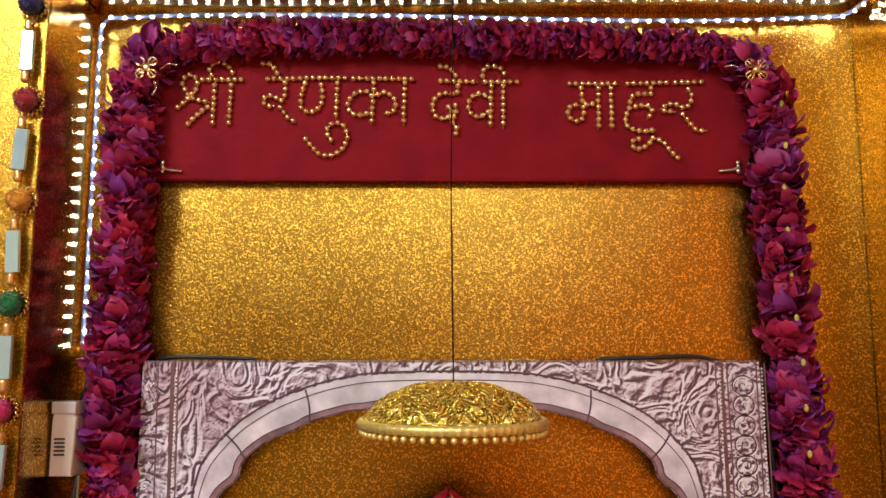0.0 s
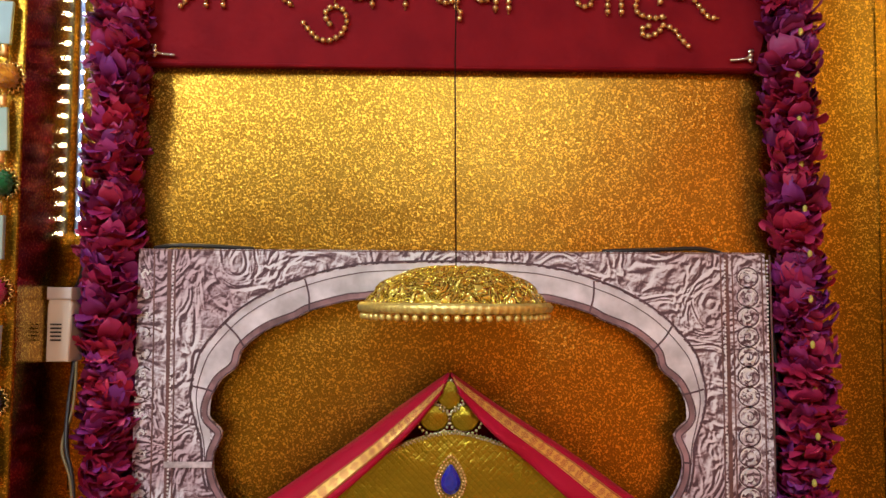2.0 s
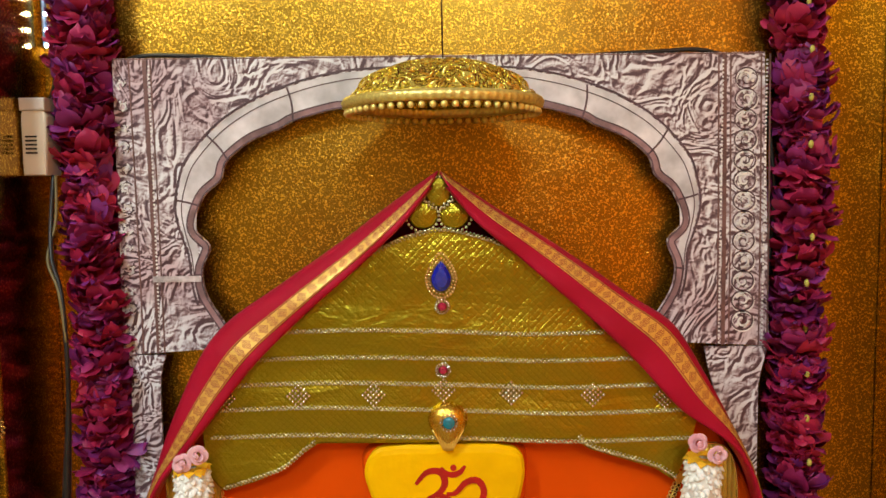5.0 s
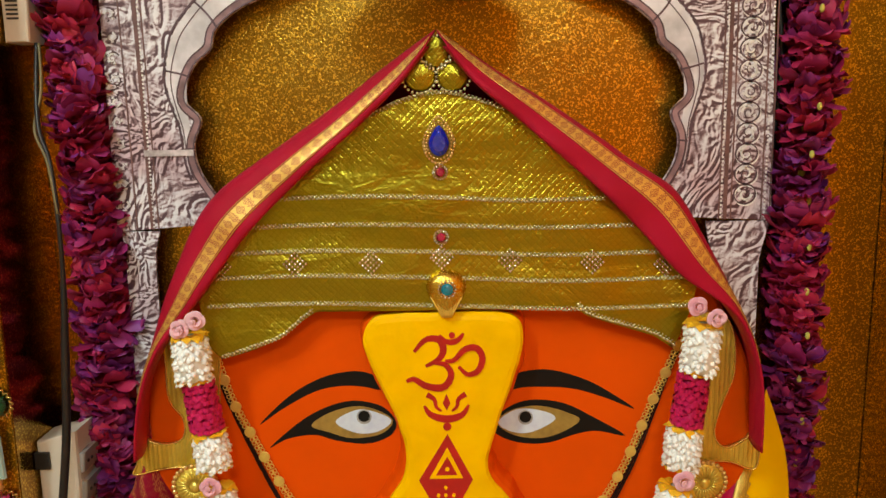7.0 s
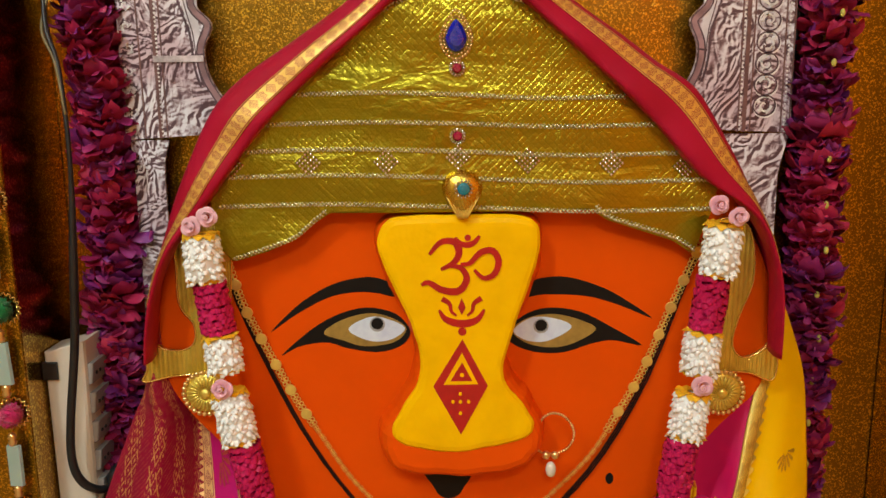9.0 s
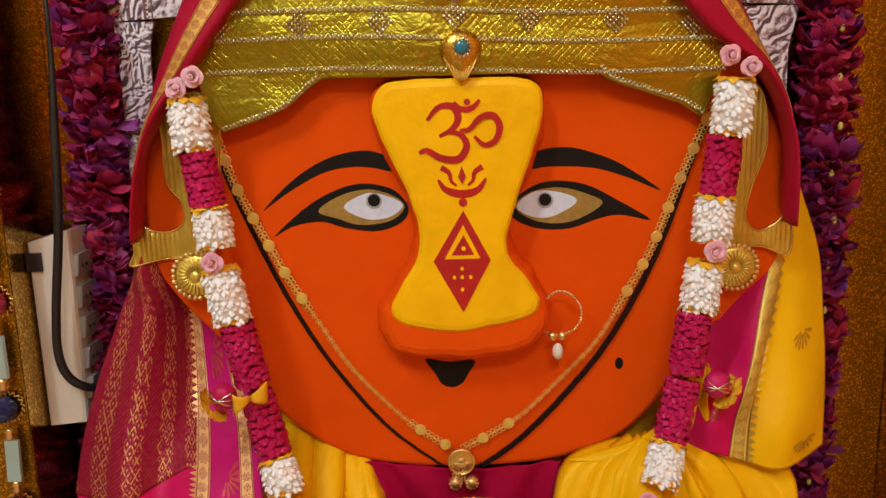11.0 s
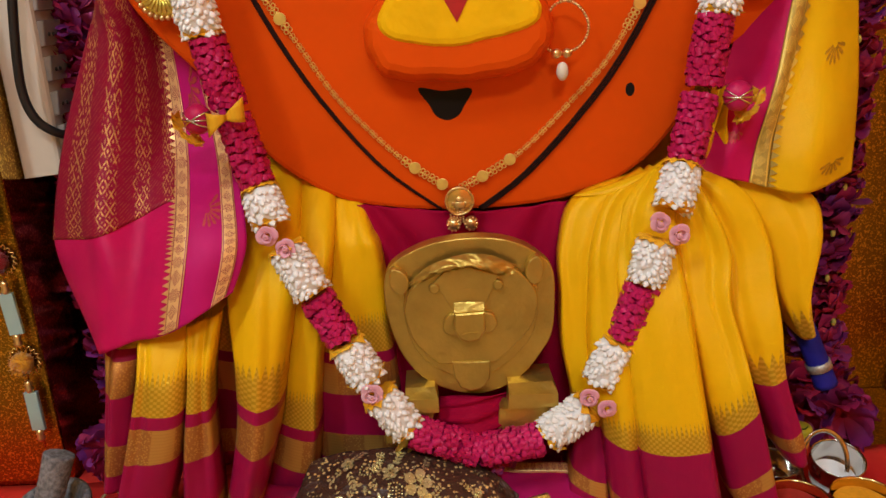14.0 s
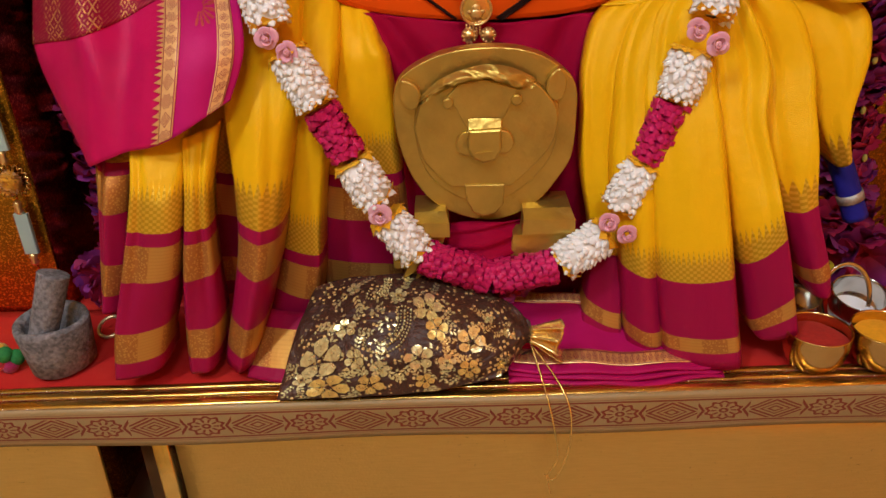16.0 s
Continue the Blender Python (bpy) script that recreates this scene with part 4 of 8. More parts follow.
dark, pale = Geo(), Geo()
for i in range(7):
    z = 1.432 + i * 0.061
    for q in (0.0, 0.0305) if i < 6 else (0.0,):
        ringp = [(0.470 + 0.0165 * math.cos(t), z + q + 0.0150 * math.sin(t)) for t in np.linspace(0, 2 * math.pi, 13)]
        stroke(dark, ringp, 0.0022, 1.2420, 1.2436, n=26)
        stroke(pale, [(x + 0.0012, y - 0.0022) for x, y in ringp], 0.0026, 1.2421, 1.2436, n=26)
        scroll(pale, 0.470, z + q, 0.0105, i * 1.6 + q * 90, 1 if i % 2 else -1, 0.0034)
        scroll(dark, 0.4705, z + q - 0.001, 0.0085, i * 1.6 + 2 + q * 90, 1 if i % 2 else -1, 0.0018)
        scroll(dark, -0.459, z + q, 0.0095, i * 1.6 + q * 60, 1 if i % 2 else -1, 0.002)
        scroll(pale, -0.4595, z + q - 0.001, 0.007, i * 1.6 + 1 + q * 60, 1 if i % 2 else -1, 0.0028)
tagged(part("printed_scrollwork", pale, M_pale, board, "pale printed leaf scrolls", smooth=False), kind="stuff")
tagged(part("printed_scrollwork", dark, M_ink, board, "dark printed scroll lines", smooth=False), kind="stuff")
g = Geo()
box(g, (-0.425, 1.2404, 1.503), (-0.352, 1.2408, 1.512))
part("clear_tape", g, plain("clear_tape", (0.66, 0.60, 0.64), 0.1, 0.0, 0.4, 90, 0.05), board, "strip of clear tape", smooth=False)

# ---- LED tape round the niche ----
led = thing("led_strip", "clear LED tape with cool white diodes round the niche", "light strip", at=(-0.59, 1.28, 2.2))
M_tape = plain("clear_led_tape", (0.16, 0.19, 0.26), 0.2, 0.0, 0.05, 20, 0.0)
run = spline([(-0.582, 1.272, 1.86), (-0.583, 1.272, 2.10), (-0.584, 1.272, 2.36), (-0.576, 1.272, 2.408), (-0.54, 1.272, 2.417), (-0.38, 1.272, 2.422), (-0.1, 1.272, 2.421), (0.2, 1.272, 2.414), (0.45, 1.272, 2.412), (0.64, 1.272, 2.418), (0.682, 1.262, 2.418), (0.692, 1.20, 2.420), (0.692, 1.13, 2.420)], 160)
g = Geo()
tube(g, run, 0.0042, 6, flat=0.5)
part("tape", g, M_tape, led, "clear flat tape")
g = Geo()
box(g, (-0.0021, -0.0010, -0.0021), (0.0021, 0.0010, 0.0021), bev=0.0005)
me_led = g.mesh("diode", M_led, False)
for q in walk_beads(run, 0.0235):
    back = q[1] - 0.0045
    piece("diode", me_led, Matrix.Translation((q[0] + (0.004 if q[0] < -0.575 else 0), back, q[2] - (0.004 if q[0] > -0.56 else 0))), led)

# ---- violet flower garlands ----


def blossom_mesh(seed):
    """A ruffled cloth flower: five tiers of broad round petals, from spread to upright."""
    r = random.Random(seed)
    g = Geo()
    for ring, (count, length, el0, base) in enumerate(((9, 0.047, -0.2, -0.012), (10, 0.049, 0.15, -0.006), (9, 0.046, 0.48, 0.0), (8, 0.038, 0.85, 0.003), (6, 0.026, 1.2, 0.004))):
        for i in range(count):
            a = 2 * math.pi * (i + r.uniform(-0.3, 0.3)) / count + ring * 0.4
            ln, w = length * r.uniform(0.80, 1.12), length * 0.36 * r.uniform(0.8, 1.15)
            el = el0 + r.uniform(-0.22, 0.22)
            curl, cup, ph, ruf = r.uniform(-0.8, 0.1), r.uniform(0.0, 0.6), r.uniform(0, 6.28), r.uniform(0.0015, 0.0045)
            verts, uvs = [], []
            for s, ww in ((0.12, 0.22), (0.42, 0.72), (0.70, 1.0), (0.88, 0.98), (0.98, 0.80), (1.03, 0.46)):
                for j in (-1.0, -0.5, 0.0, 0.5, 1.0):
                    e = el + curl * s * s
                    q = s * ln * (1 + 0.05 * math.cos(7 * j + ph) * (s > 0.8))
                    x, y = q * math.cos(e), j * w * ww
                    z = base + q * math.sin(e) + cup * w * ww * j * j * 0.6 + ruf * s * s * math.sin(4.2 * j + ph)
                    verts.append((x * math.cos(a) - y * math.sin(a), x * math.sin(a) + y * math.cos(a), z))
                    uvs.append((j * 0.5 + 0.5, s))
            faces = [(k * 5 + j, k * 5 + j + 1, k * 5 + j + 6, k * 5 + j + 5) for k in range(5) for j in range(4)]
            g.add(verts, faces, uvs)
    return g.mesh("blossom", M_petal)


BLOSSOMS = [blossom_mesh(s) for s in range(7)]
M_stem = plain("yellow_green_stem", (0.55, 0.50, 0.10), 0.6)
gp = Geo()
ball(gp, (0, 0, 0), (0.0038, 0.0038, 0.0062), 8, 6)
me_stem = gp.mesh("stem_bead", M_stem)


def flower_garland(path, label, step, stems, size=1.0):
    t = thing("flower_garland", label, "garland", "violet garlands of the niche", at=tuple(path[0]))
    pts = walk_beads(spline(path, 120), step)
    gs = Geo()
    tube(gs, pts, 0.006, 6)
    part("cord", gs, M_stem, t, "thin green cord")
    r = random.Random(len(pts))
    for i, p in enumerate(pts):
        d = Vector(pts[min(i + 1, len(pts) - 1)] - pts[max(i - 1, 0)]).normalized()
        q = d.to_track_quat("Z", "Y").to_matrix().to_4x4()
        gap = stems and i % 3 == 1
        sc = size * r.uniform(0.86, 1.12) * (0.66 if gap else 1.0)
        m = Matrix.Translation(Vector(p) + Vector((r.uniform(-1, 1) * 0.004, r.uniform(-1, 0.4) * 0.004, 0))) @ q @ pose(0, 0, 0, r.uniform(-26, 26), r.uniform(-26, 26), r.uniform(0, 360)) @ Matrix.Diagonal((sc, sc * 0.86, sc, 1))
        piece("blossom", r.choice(BLOSSOMS), m, t)
        if gap:
            piece("stem_bead", me_stem, Matrix.Translation(Vector(p) + Vector((r.uniform(-0.006, 0.006), -0.036, 0.01))), t)
    return t


GY = 1.246
flower_garland([(-0.478, GY, 2.335), (-0.508, GY, 2.28), (-0.512, GY, 2.18), (-0.510, GY, 2.05), (-0.516, GY, 1.86), (-0.515, GY, 1.66), (-0.505, GY, 1.45), (-0.505, GY, 1.25), (-0.515, GY, 1.05), (-0.53, GY, 0.85), (-0.535, GY - 0.01, 0.60), (-0.525, GY - 0.04, 0.42)],
               "dense violet and crimson artificial flower garland hanging down the wall", 0.0225, False)
flower_garland([(-0.48, GY, 2.338), (-0.40, GY, 2.362), (-0.25, GY, 2.370), (0.0, GY, 2.367), (0.25, GY, 2.360), (0.42, GY, 2.352), (0.51, GY, 2.328)],
               "violet and pink artificial flower garland along the top of the sign", 0.0215, False, 0.70)
flower_garland([(0.505, GY, 2.315), (0.538, GY, 2.26), (0.542, GY, 2.15), (0.545, GY, 2.0), (0.553, GY, 1.83), (0.560, GY, 1.65), (0.556, GY, 1.43), (0.558, GY, 1.22), (0.562, GY, 1.0), (0.560, GY, 0.80), (0.548, GY - 0.01, 0.60), (0.556, GY - 0.03, 0.47), (0.560, GY - 0.05, 0.41)],
               "violet and crimson flower garland with yellow stem beads showing", 0.0228, True)


# ---- hanging brass canopy ----
canopy = thing("hanging_canopy", "embossed golden dome canopy with a pearl fringe, hung on a thread", "canopy", at=(0.014, 1.13, 1.75))
CX, CY, CZ = 0.014, 1.125, 1.752


def emboss(a, r, h):
    if r < 0.02 or r > 0.128:
        return 0.0
    x, y = r * math.cos(a) * 34, r * math.sin(a) * 34
    n1 = noise.noise(Vector((x * 0.8, y * 0.8, 40 * h)))
    petal = abs(math.sin(8 * a + 2.2 * n1)) ** 0.7 * max(0.0, math.sin(math.pi * min(1, (0.130 - r) / 0.05)))
    scroll_ = abs(math.sin(7 * n1 + 60 * r))
    return 0.005 * petal + 0.0045 * scroll_ - 0.003


def dome_fn(u, v):
    """A low dome with chased scrolls standing out along its surface."""
    a, t = 2 * math.pi * u, 1.52 * v
    r = 0.128 * (1 - 0.985 * v)
    h = 0.056 * (1 - (r / 0.128) ** 3.0)
    nr, nh = math.cos(t) * 0.6, 0.4 + math.sin(t)
    d = emboss(a, r, h) / math.hypot(nr, nh)
    return (CX + (r + nr * d) * math.cos(a), CY + (r + nr * d) * math.sin(a), CZ + h + nh * d)


g = Geo()
grid(g, dome_fn, 260, 60)


def make_dome():
    """Beaten brass sheet chased with close scrolls."""
    n = Nodes("embossed_brass")
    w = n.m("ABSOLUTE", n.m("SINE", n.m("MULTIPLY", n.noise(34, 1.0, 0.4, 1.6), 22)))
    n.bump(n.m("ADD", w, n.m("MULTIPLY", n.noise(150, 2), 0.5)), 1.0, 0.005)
    # gold is darker in the hollows between the scrolls
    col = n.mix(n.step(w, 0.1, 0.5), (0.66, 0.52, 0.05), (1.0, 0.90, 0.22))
    return n.set(Base_Color=col, Metallic=0.85, Roughness=0.15)


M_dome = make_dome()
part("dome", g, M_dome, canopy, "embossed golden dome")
g = Geo()
lathe(g, [(0.120, 0.004), (0.130, 0.006), (0.134, 0.001), (0.132, -0.006), (0.126, -0.008), (0.120, -0.004), (0.120, 0.004)], (CX, CY, CZ), 300, fn=lambda a, r, h: 0.0022 * math.sin(75 * a + 500 * h))
M_rim = plain("yellow_gold_braid", (0.92, 0.74, 0.24), 0.34, 0.6, 0.2, 300, 0.4, 600)
part("rim", g, M_rim, canopy, "braided gold rim")
g = Geo()
ball(g, (0, 0, 0), 0.0045, 8, 6)
me_pearl = g.mesh("pearl", M_rim)
for i in range(60):
    a = 2 * math.pi * i / 60
    piece("pearl", me_pearl, Matrix.Translation((CX + 0.128 * math.cos(a), CY + 0.128 * math.sin(a), CZ - 0.0125)), canopy)
g = Geo()
tube(g, [(CX + 0.001, CY, CZ + 0.05), (CX - 0.002, CY, 2.1), (CX + 0.001, CY, TOP)], 0.0011, 6)
part("thread", g, M_string, canopy, "dark hanging thread")

# ---- the idol: one painted figure ----
FY = 1.115
RIM = [(-0.362, 1.30), (-0.400, 1.21), (-0.405, 1.12), (-0.394, 1.057), (-0.361, 1.005), (-0.300, 0.935), (-0.262, 0.868), (-0.200, 0.811), (-0.130, 0.776), (-0.009, 0.760), (0.130, 0.766), (0.226, 0.798), (0.290, 0.862), (0.330, 0.940), (0.392, 0.975), (0.442, 1.053), (0.452, 1.145), (0.420, 1.25), (0.33, 1.38), (0.19, 1.49), (0.01, 1.56), (-0.17, 1.49), (-0.29, 1.39)]
g = Geo()
prism(g, spline(RIM, 110, True), FY, FY + 0.045, 0.007)
NOSE_BASE = [(-0.060, 1.299), (0.010, 1.300), (0.084, 1.299), (0.114, 1.289), (0.123, 1.258), (0.110, 1.19), (0.080, 1.13), (0.078, 1.085), (0.108, 1.04), (0.127, 1.0), (0.122, 0.968), (0.085, 0.946), (0.01, 0.938), (-0.07, 0.946), (-0.099, 0.968), (-0.100, 1.0), (-0.075, 1.04), (-0.052, 1.085), (-0.056, 1.14), (-0.088, 1.21), (-0.102, 1.262), (-0.092, 1.289)]


def ny(x, z):
    """How far the nose stands out from the face plane."""
    return -0.031 - 0.022 * (1.295 - z) / 0.35




def hand_cut(p, k):
    """Small unevenness of an outline shaped by hand; the foot of the nose hangs a little lower."""
    out = []
    for x, z in p:
        low = 0.010 * min(1.0, max(0.0, (1.0 - z) / 0.06)) if k > 0.0015 else 0.0
        out.append(np.array((x + k * noise.noise(Vector((x * 55, z * 55, 3))), z - low + k * noise.noise(Vector((x * 55, z * 55, 8))))))
    return out


base = hand_cut(spline(NOSE_BASE, 110, True), 0.0036)


def loft(g, rings, mi, cap_mi):
    n = len(rings[0])
    verts = [p for ring in rings for p in ring]
    faces = [(k * n + i, (k + 1) * n + i, (k + 1) * n + (i + 1) % n, k * n + (i + 1) % n) for k in range(len(rings) - 1) for i in range(n)]
    g.add(verts, faces, None, mi)
    g.add(rings[-1], [tuple(range(n))], None, cap_mi)


def shrink(p, d):
    q = []
    n = len(p)
    for i in range(n):
        e = p[(i + 2) % n] - p[i - 2]
        q.append(p[i] + d * np.array([e[1], -e[0]]) / (np.linalg.norm(e) + 1e-9))
    return q


rings = []
for d, k in ((-0.002, 0.0), (0.0, 0.30), (0.0025, 0.58), (0.007, 0.80), (0.013, 0.93), (0.021, 0.985)):
    rings.append([(p[0], FY + 0.002 + ny(*p) * k, p[1]) for p in shrink(base, d)])
loft(g, rings, 0, 0)
YEL = [(-0.062, 1.296), (0.010, 1.297), (0.082, 1.296), (0.109, 1.287), (0.118, 1.264), (0.110, 1.225), (0.078, 1.13), (0.069, 1.078), (0.096, 1.038), (0.110, 1.012), (0.098, 0.992), (0.047, 0.979), (-0.005, 0.974), (-0.064, 0.984), (-0.083, 1.004), (-0.066, 1.04), (-0.044, 1.08), (-0.050, 1.138), (-0.088, 1.228), (-0.097, 1.262), (-0.087, 1.287)]
yel = hand_cut(spline(YEL, 110, True), 0.0014)
ring_y = [[(p[0], FY + ny(*p) * 0.5, p[1]) for p in yel], [(p[0], FY + 0.001 + ny(*p) * 0.95, p[1]) for p in yel], [(p[0], FY - 0.0006 + ny(*p), p[1]) for p in shrink(yel, 0.004)], [(p[0], FY - 0.0018 + ny(*p), p[1]) for p in shrink(yel, 0.010)]]
loft(g, ring_y, 1, 1)


def npaint(pts, mi, k=1, w=None, n=16, taper=None):
    lift = -0.0022 - 0.0007 * k
    if w:
        stroke(g, pts, w, lambda x, z: FY + ny(x, z) + lift, lambda x, z: FY + ny(x, z), mi, n, taper)
    else:
        prism(g, pts, FY + lift, FY, 0, mi, lambda x, z: ny(x, z))


def brush(t):
    return 0.55 + 0.75 * math.sin(math.pi * min(1, t * 1.0))


npaint([(-0.029, 1.246), (-0.014, 1.262), (0.004, 1.262), (0.010, 1.248), (0.003, 1.235), (-0.014, 1.226)], 2, 1, 0.0072, 18, brush)
npaint([(-0.006, 1.231), (0.012, 1.228), (0.020, 1.213), (0.009, 1.197), (-0.013, 1.199), (-0.030, 1.209), (-0.040, 1.206)], 2, 2, 0.0072, 20, brush)
npaint([(0.012, 1.233), (0.024, 1.234), (0.038, 1.248), (0.054, 1.250), (0.062, 1.236), (0.056, 1.219), (0.042, 1.214), (0.030, 1.225)], 2, 3, 0.0066, 24, brush)
npaint([(0.005, 1.268), (0.012, 1.260), (0.022, 1.258), (0.031, 1.262), (0.037, 1.270)], 2, 1, 0.0060, 10, brush)
npaint(disc_pts(0.0215, 1.2675, 0.0042, n=12), 2, 1)
npaint([(-0.017, 1.172), (-0.008, 1.159), (0.013, 1.153), (0.033, 1.158), (0.043, 1.172)], 2, 1, 0.0085, 14, lambda t: 0.3 + 0.9 * math.sin(math.pi * t))
npaint([(0.013, 1.188), (0.018, 1.175), (0.013, 1.165), (0.008, 1.175)], 2, 1)
for s in (-1, 1):
    npaint([(0.013 + s * 0.026, 1.187), (0.013 + s * 0.016, 1.180), (0.013 + s * 0.014, 1.170), (0.013 + s * 0.007, 1.164)], 2, 1, 0.0066, 8, lambda t: 1.1 - 0.7 * t)
npaint(disc_pts(0.0135, 1.1425, 0.0055, n=14), 2, 1)
npaint([(0.0135, 1.132), (0.047, 1.068), (0.0105, 1.001), (-0.026, 1.068)], 2, 1)
npaint([(0.0128, 1.114), (0.034, 1.0705), (-0.012, 1.0705)], 1, 2)
npaint([(0.0128, 1.101), (0.026, 1.0755), (-0.003, 1.0755)], 2, 3)
for x, z in ((0.0125, 1.084), (0.010, 1.058), (0.010, 1.047), (0.010, 1.031), (0.000, 1.047), (0.021, 1.047)):
    npaint(disc_pts(x, z, 0.0024 if z < 1.07 else 0.003, n=8), 1, 4)


def fpaint(pts, mi, k, n=40):
    prism(g, spline(pts, n, True) if n else pts, FY - 0.0006 * k, FY + 0.002, 0, mi)


BROW_L = [(-0.249, 1.133), (-0.206, 1.174), (-0.160, 1.200), (-0.115, 1.209), (-0.088, 1.203), (-0.078, 1.193), (-0.078, 1.181), (-0.100, 1.186), (-0.130, 1.188), (-0.168, 1.181), (-0.214, 1.157)]
BROW_R = [(0.099, 1.177), (0.101, 1.191), (0.119, 1.203), (0.160, 1.205), (0.210, 1.189), (0.248, 1.167), (0.278, 1.145), (0.233, 1.164), (0.186, 1.178), (0.128, 1.181)]
fpaint(BROW_L, 3, 1)
fpaint(BROW_R, 3, 1)
fpaint([(-0.236, 1.099), (-0.193, 1.136), (-0.155, 1.157), (-0.117, 1.166), (-0.081, 1.159), (-0.063, 1.144), (-0.057, 1.128), (-0.068, 1.112), (-0.100, 1.102), (-0.143, 1.108), (-0.172, 1.117), (-0.210, 1.112)], 3, 1)
fpaint([(-0.176, 1.131), (-0.148, 1.150), (-0.110, 1.158), (-0.078, 1.149), (-0.062, 1.134), (-0.080, 1.116), (-0.120, 1.111), (-0.150, 1.120)], 5, 2)
fpaint([(-0.142, 1.136), (-0.111, 1.153), (-0.081, 1.147), (-0.064, 1.135), (-0.084, 1.120), (-0.114, 1.119)], 4, 3)
fpaint(disc_pts(-0.102, 1.1425, 0.0105, n=18), 6, 4, 0)
fpaint(disc_pts(-0.102, 1.1435, 0.0082, n=18), 3, 5, 0)
fpaint([(0.075, 1.124), (0.087, 1.142), (0.113, 1.158), (0.143, 1.162), (0.181, 1.155), (0.219, 1.135), (0.266, 1.106), (0.226, 1.114), (0.196, 1.110), (0.158, 1.098), (0.121, 1.098), (0.090, 1.108)], 3, 1)
fpaint([(0.084, 1.129), (0.106, 1.148), (0.143, 1.153), (0.181, 1.143), (0.200, 1.129), (0.158, 1.107), (0.113, 1.109)], 5, 2)
fpaint([(0.086, 1.131), (0.113, 1.149), (0.150, 1.145), (0.166, 1.133), (0.134, 1.115), (0.104, 1.116)], 4, 3)
fpaint(disc_pts(0.124, 1.1365, 0.0105, n=18), 6, 4, 0)
fpaint(disc_pts(0.124, 1.1375, 0.0082, n=18), 3, 5, 0)
fpaint([(-0.041, 0.922), (-0.01, 0.917), (0.026, 0.918), (0.016, 0.897), (0.008, 0.885), (-0.006, 0.880), (-0.020, 0.886), (-0.028, 0.900)], 3, 1, 36)
fpaint(disc_pts(0.226, 0.9065, 0.0058, 0.0085, 16), 3, 1, 0)
M_iris = plain("grey_paint", (0.36, 0.38, 0.42), 0.45, 0.0, 0.2, 90)
single("idol", g, [M_face, M_nose, M_redpaint, M_blackpaint, M_whitepaint, M_eyegold, M_iris], "round orange-painted idol with a yellow marked nose band", "statue", smooth=False)
# a plain stand behind the figure carries it
stand = thing("idol_stand", "hidden wooden post carrying the figure", "stand", at=(0.01, 1.19, SHELF))
g = Geo()
box(g, (-0.10, 1.165, SHELF), (0.12, 1.20, 1.50), bev=0.004)
part("post", g, plain("stand_wood", (0.12, 0.06, 0.03), 0.6), stand, smooth=False)

# ---- crown cloth ----
crown = thing("crown", "olive gold lozenge-pressed cloth crown with stone trims", "crown", at=(0.01, 1.09, 1.26))


def puff(x, z):
    return -0.006 * math.cos(max(-1.5, min(1.5, (x - 0.01) * 4))) + 0.0016 * math.sin(60 * z + 6 * x) + 0.001 * math.sin(25 * x)


def crown_fn(u, v):
    """The crown's front between its lower edge and its upper edge."""
    x = -0.316 + 0.670 * u
    lo = np.interp(x, [-0.316, -0.306, -0.287, -0.245, -0.205, -0.178, -0.158, 0.186, 0.205, 0.250, 0.295, 0.323, 0.345, 0.354], [1.34, 1.26, 1.238, 1.250, 1.266, 1.288, 1.301, 1.301, 1.288, 1.273, 1.258, 1.239, 1.30, 1.345])
    hi = np.interp(x, [-0.316, -0.19, -0.092, -0.045, 0.006, 0.05, 0.092, 0.20, 0.30, 0.354], [1.365, 1.49, 1.553, 1.577, 1.588, 1.580, 1.566, 1.505, 1.41, 1.35])
    z = hi + (lo - hi) * v
    return (x, 1.094 + puff(x, z), z)


g = Geo()
grid(g, crown_fn, 120, 60)
part("cloth", g, M_crown, crown, thick=0.005)


def trim(path, name, gap=0.0052, r=0.0021, m=None, lift=0.006, label="fine row of pale stones"):
    g = Geo()
    for i, q in enumerate(walk_beads(path, gap)):
        y = 1.094 + puff(q[0], q[1]) - lift
        ball(g, (q[0], y, q[1] + 0.0007 * math.sin(i * 1.7)), r, 5, 4)
        ball(g, (q[0] + gap / 2, y + 0.001, q[1] + 0.0022), r * 0.6, 4, 3)
        ball(g, (q[0] + gap / 2, y + 0.001, q[1] - 0.0022), r * 0.6, 4, 3)
    part(name, g, m or M_stone_trim, crown, label)


M_stone_trim = plain("gilt_stone_trim", (0.86, 0.74, 0.44), 0.25, 0.5, 0.3, 400, 0.3, 800)
for xl, zl, xr, zr in ((-0.20, 1.453, 0.225, 1.447), (-0.235, 1.416, 0.262, 1.411), (-0.265, 1.382, 0.30, 1.374), (-0.295, 1.349, 0.336, 1.339), (-0.300, 1.311, 0.345, 1.301)):
    trim(spline([(xl, zl), (xl * 0.5, zl + 0.002), (0.01, (zl + zr) / 2 + 0.0015), (xr * 0.5, zr - 0.001), (xr, zr)], 24), "stone_trim")
trim(spline([(-0.093, 1.551), (-0.045, 1.574), (0.006, 1.586), (0.05, 1.578), (0.094, 1.563)], 24), "stone_trim")
trim(spline([(-0.285, 1.243), (-0.245, 1.256), (-0.207, 1.270), (-0.180, 1.292), (-0.162, 1.306)], 24), "stone_trim")
trim(spline([(0.190, 1.306), (0.207, 1.292), (0.250, 1.278), (0.295, 1.263), (0.322, 1.246)], 24), "stone_trim")
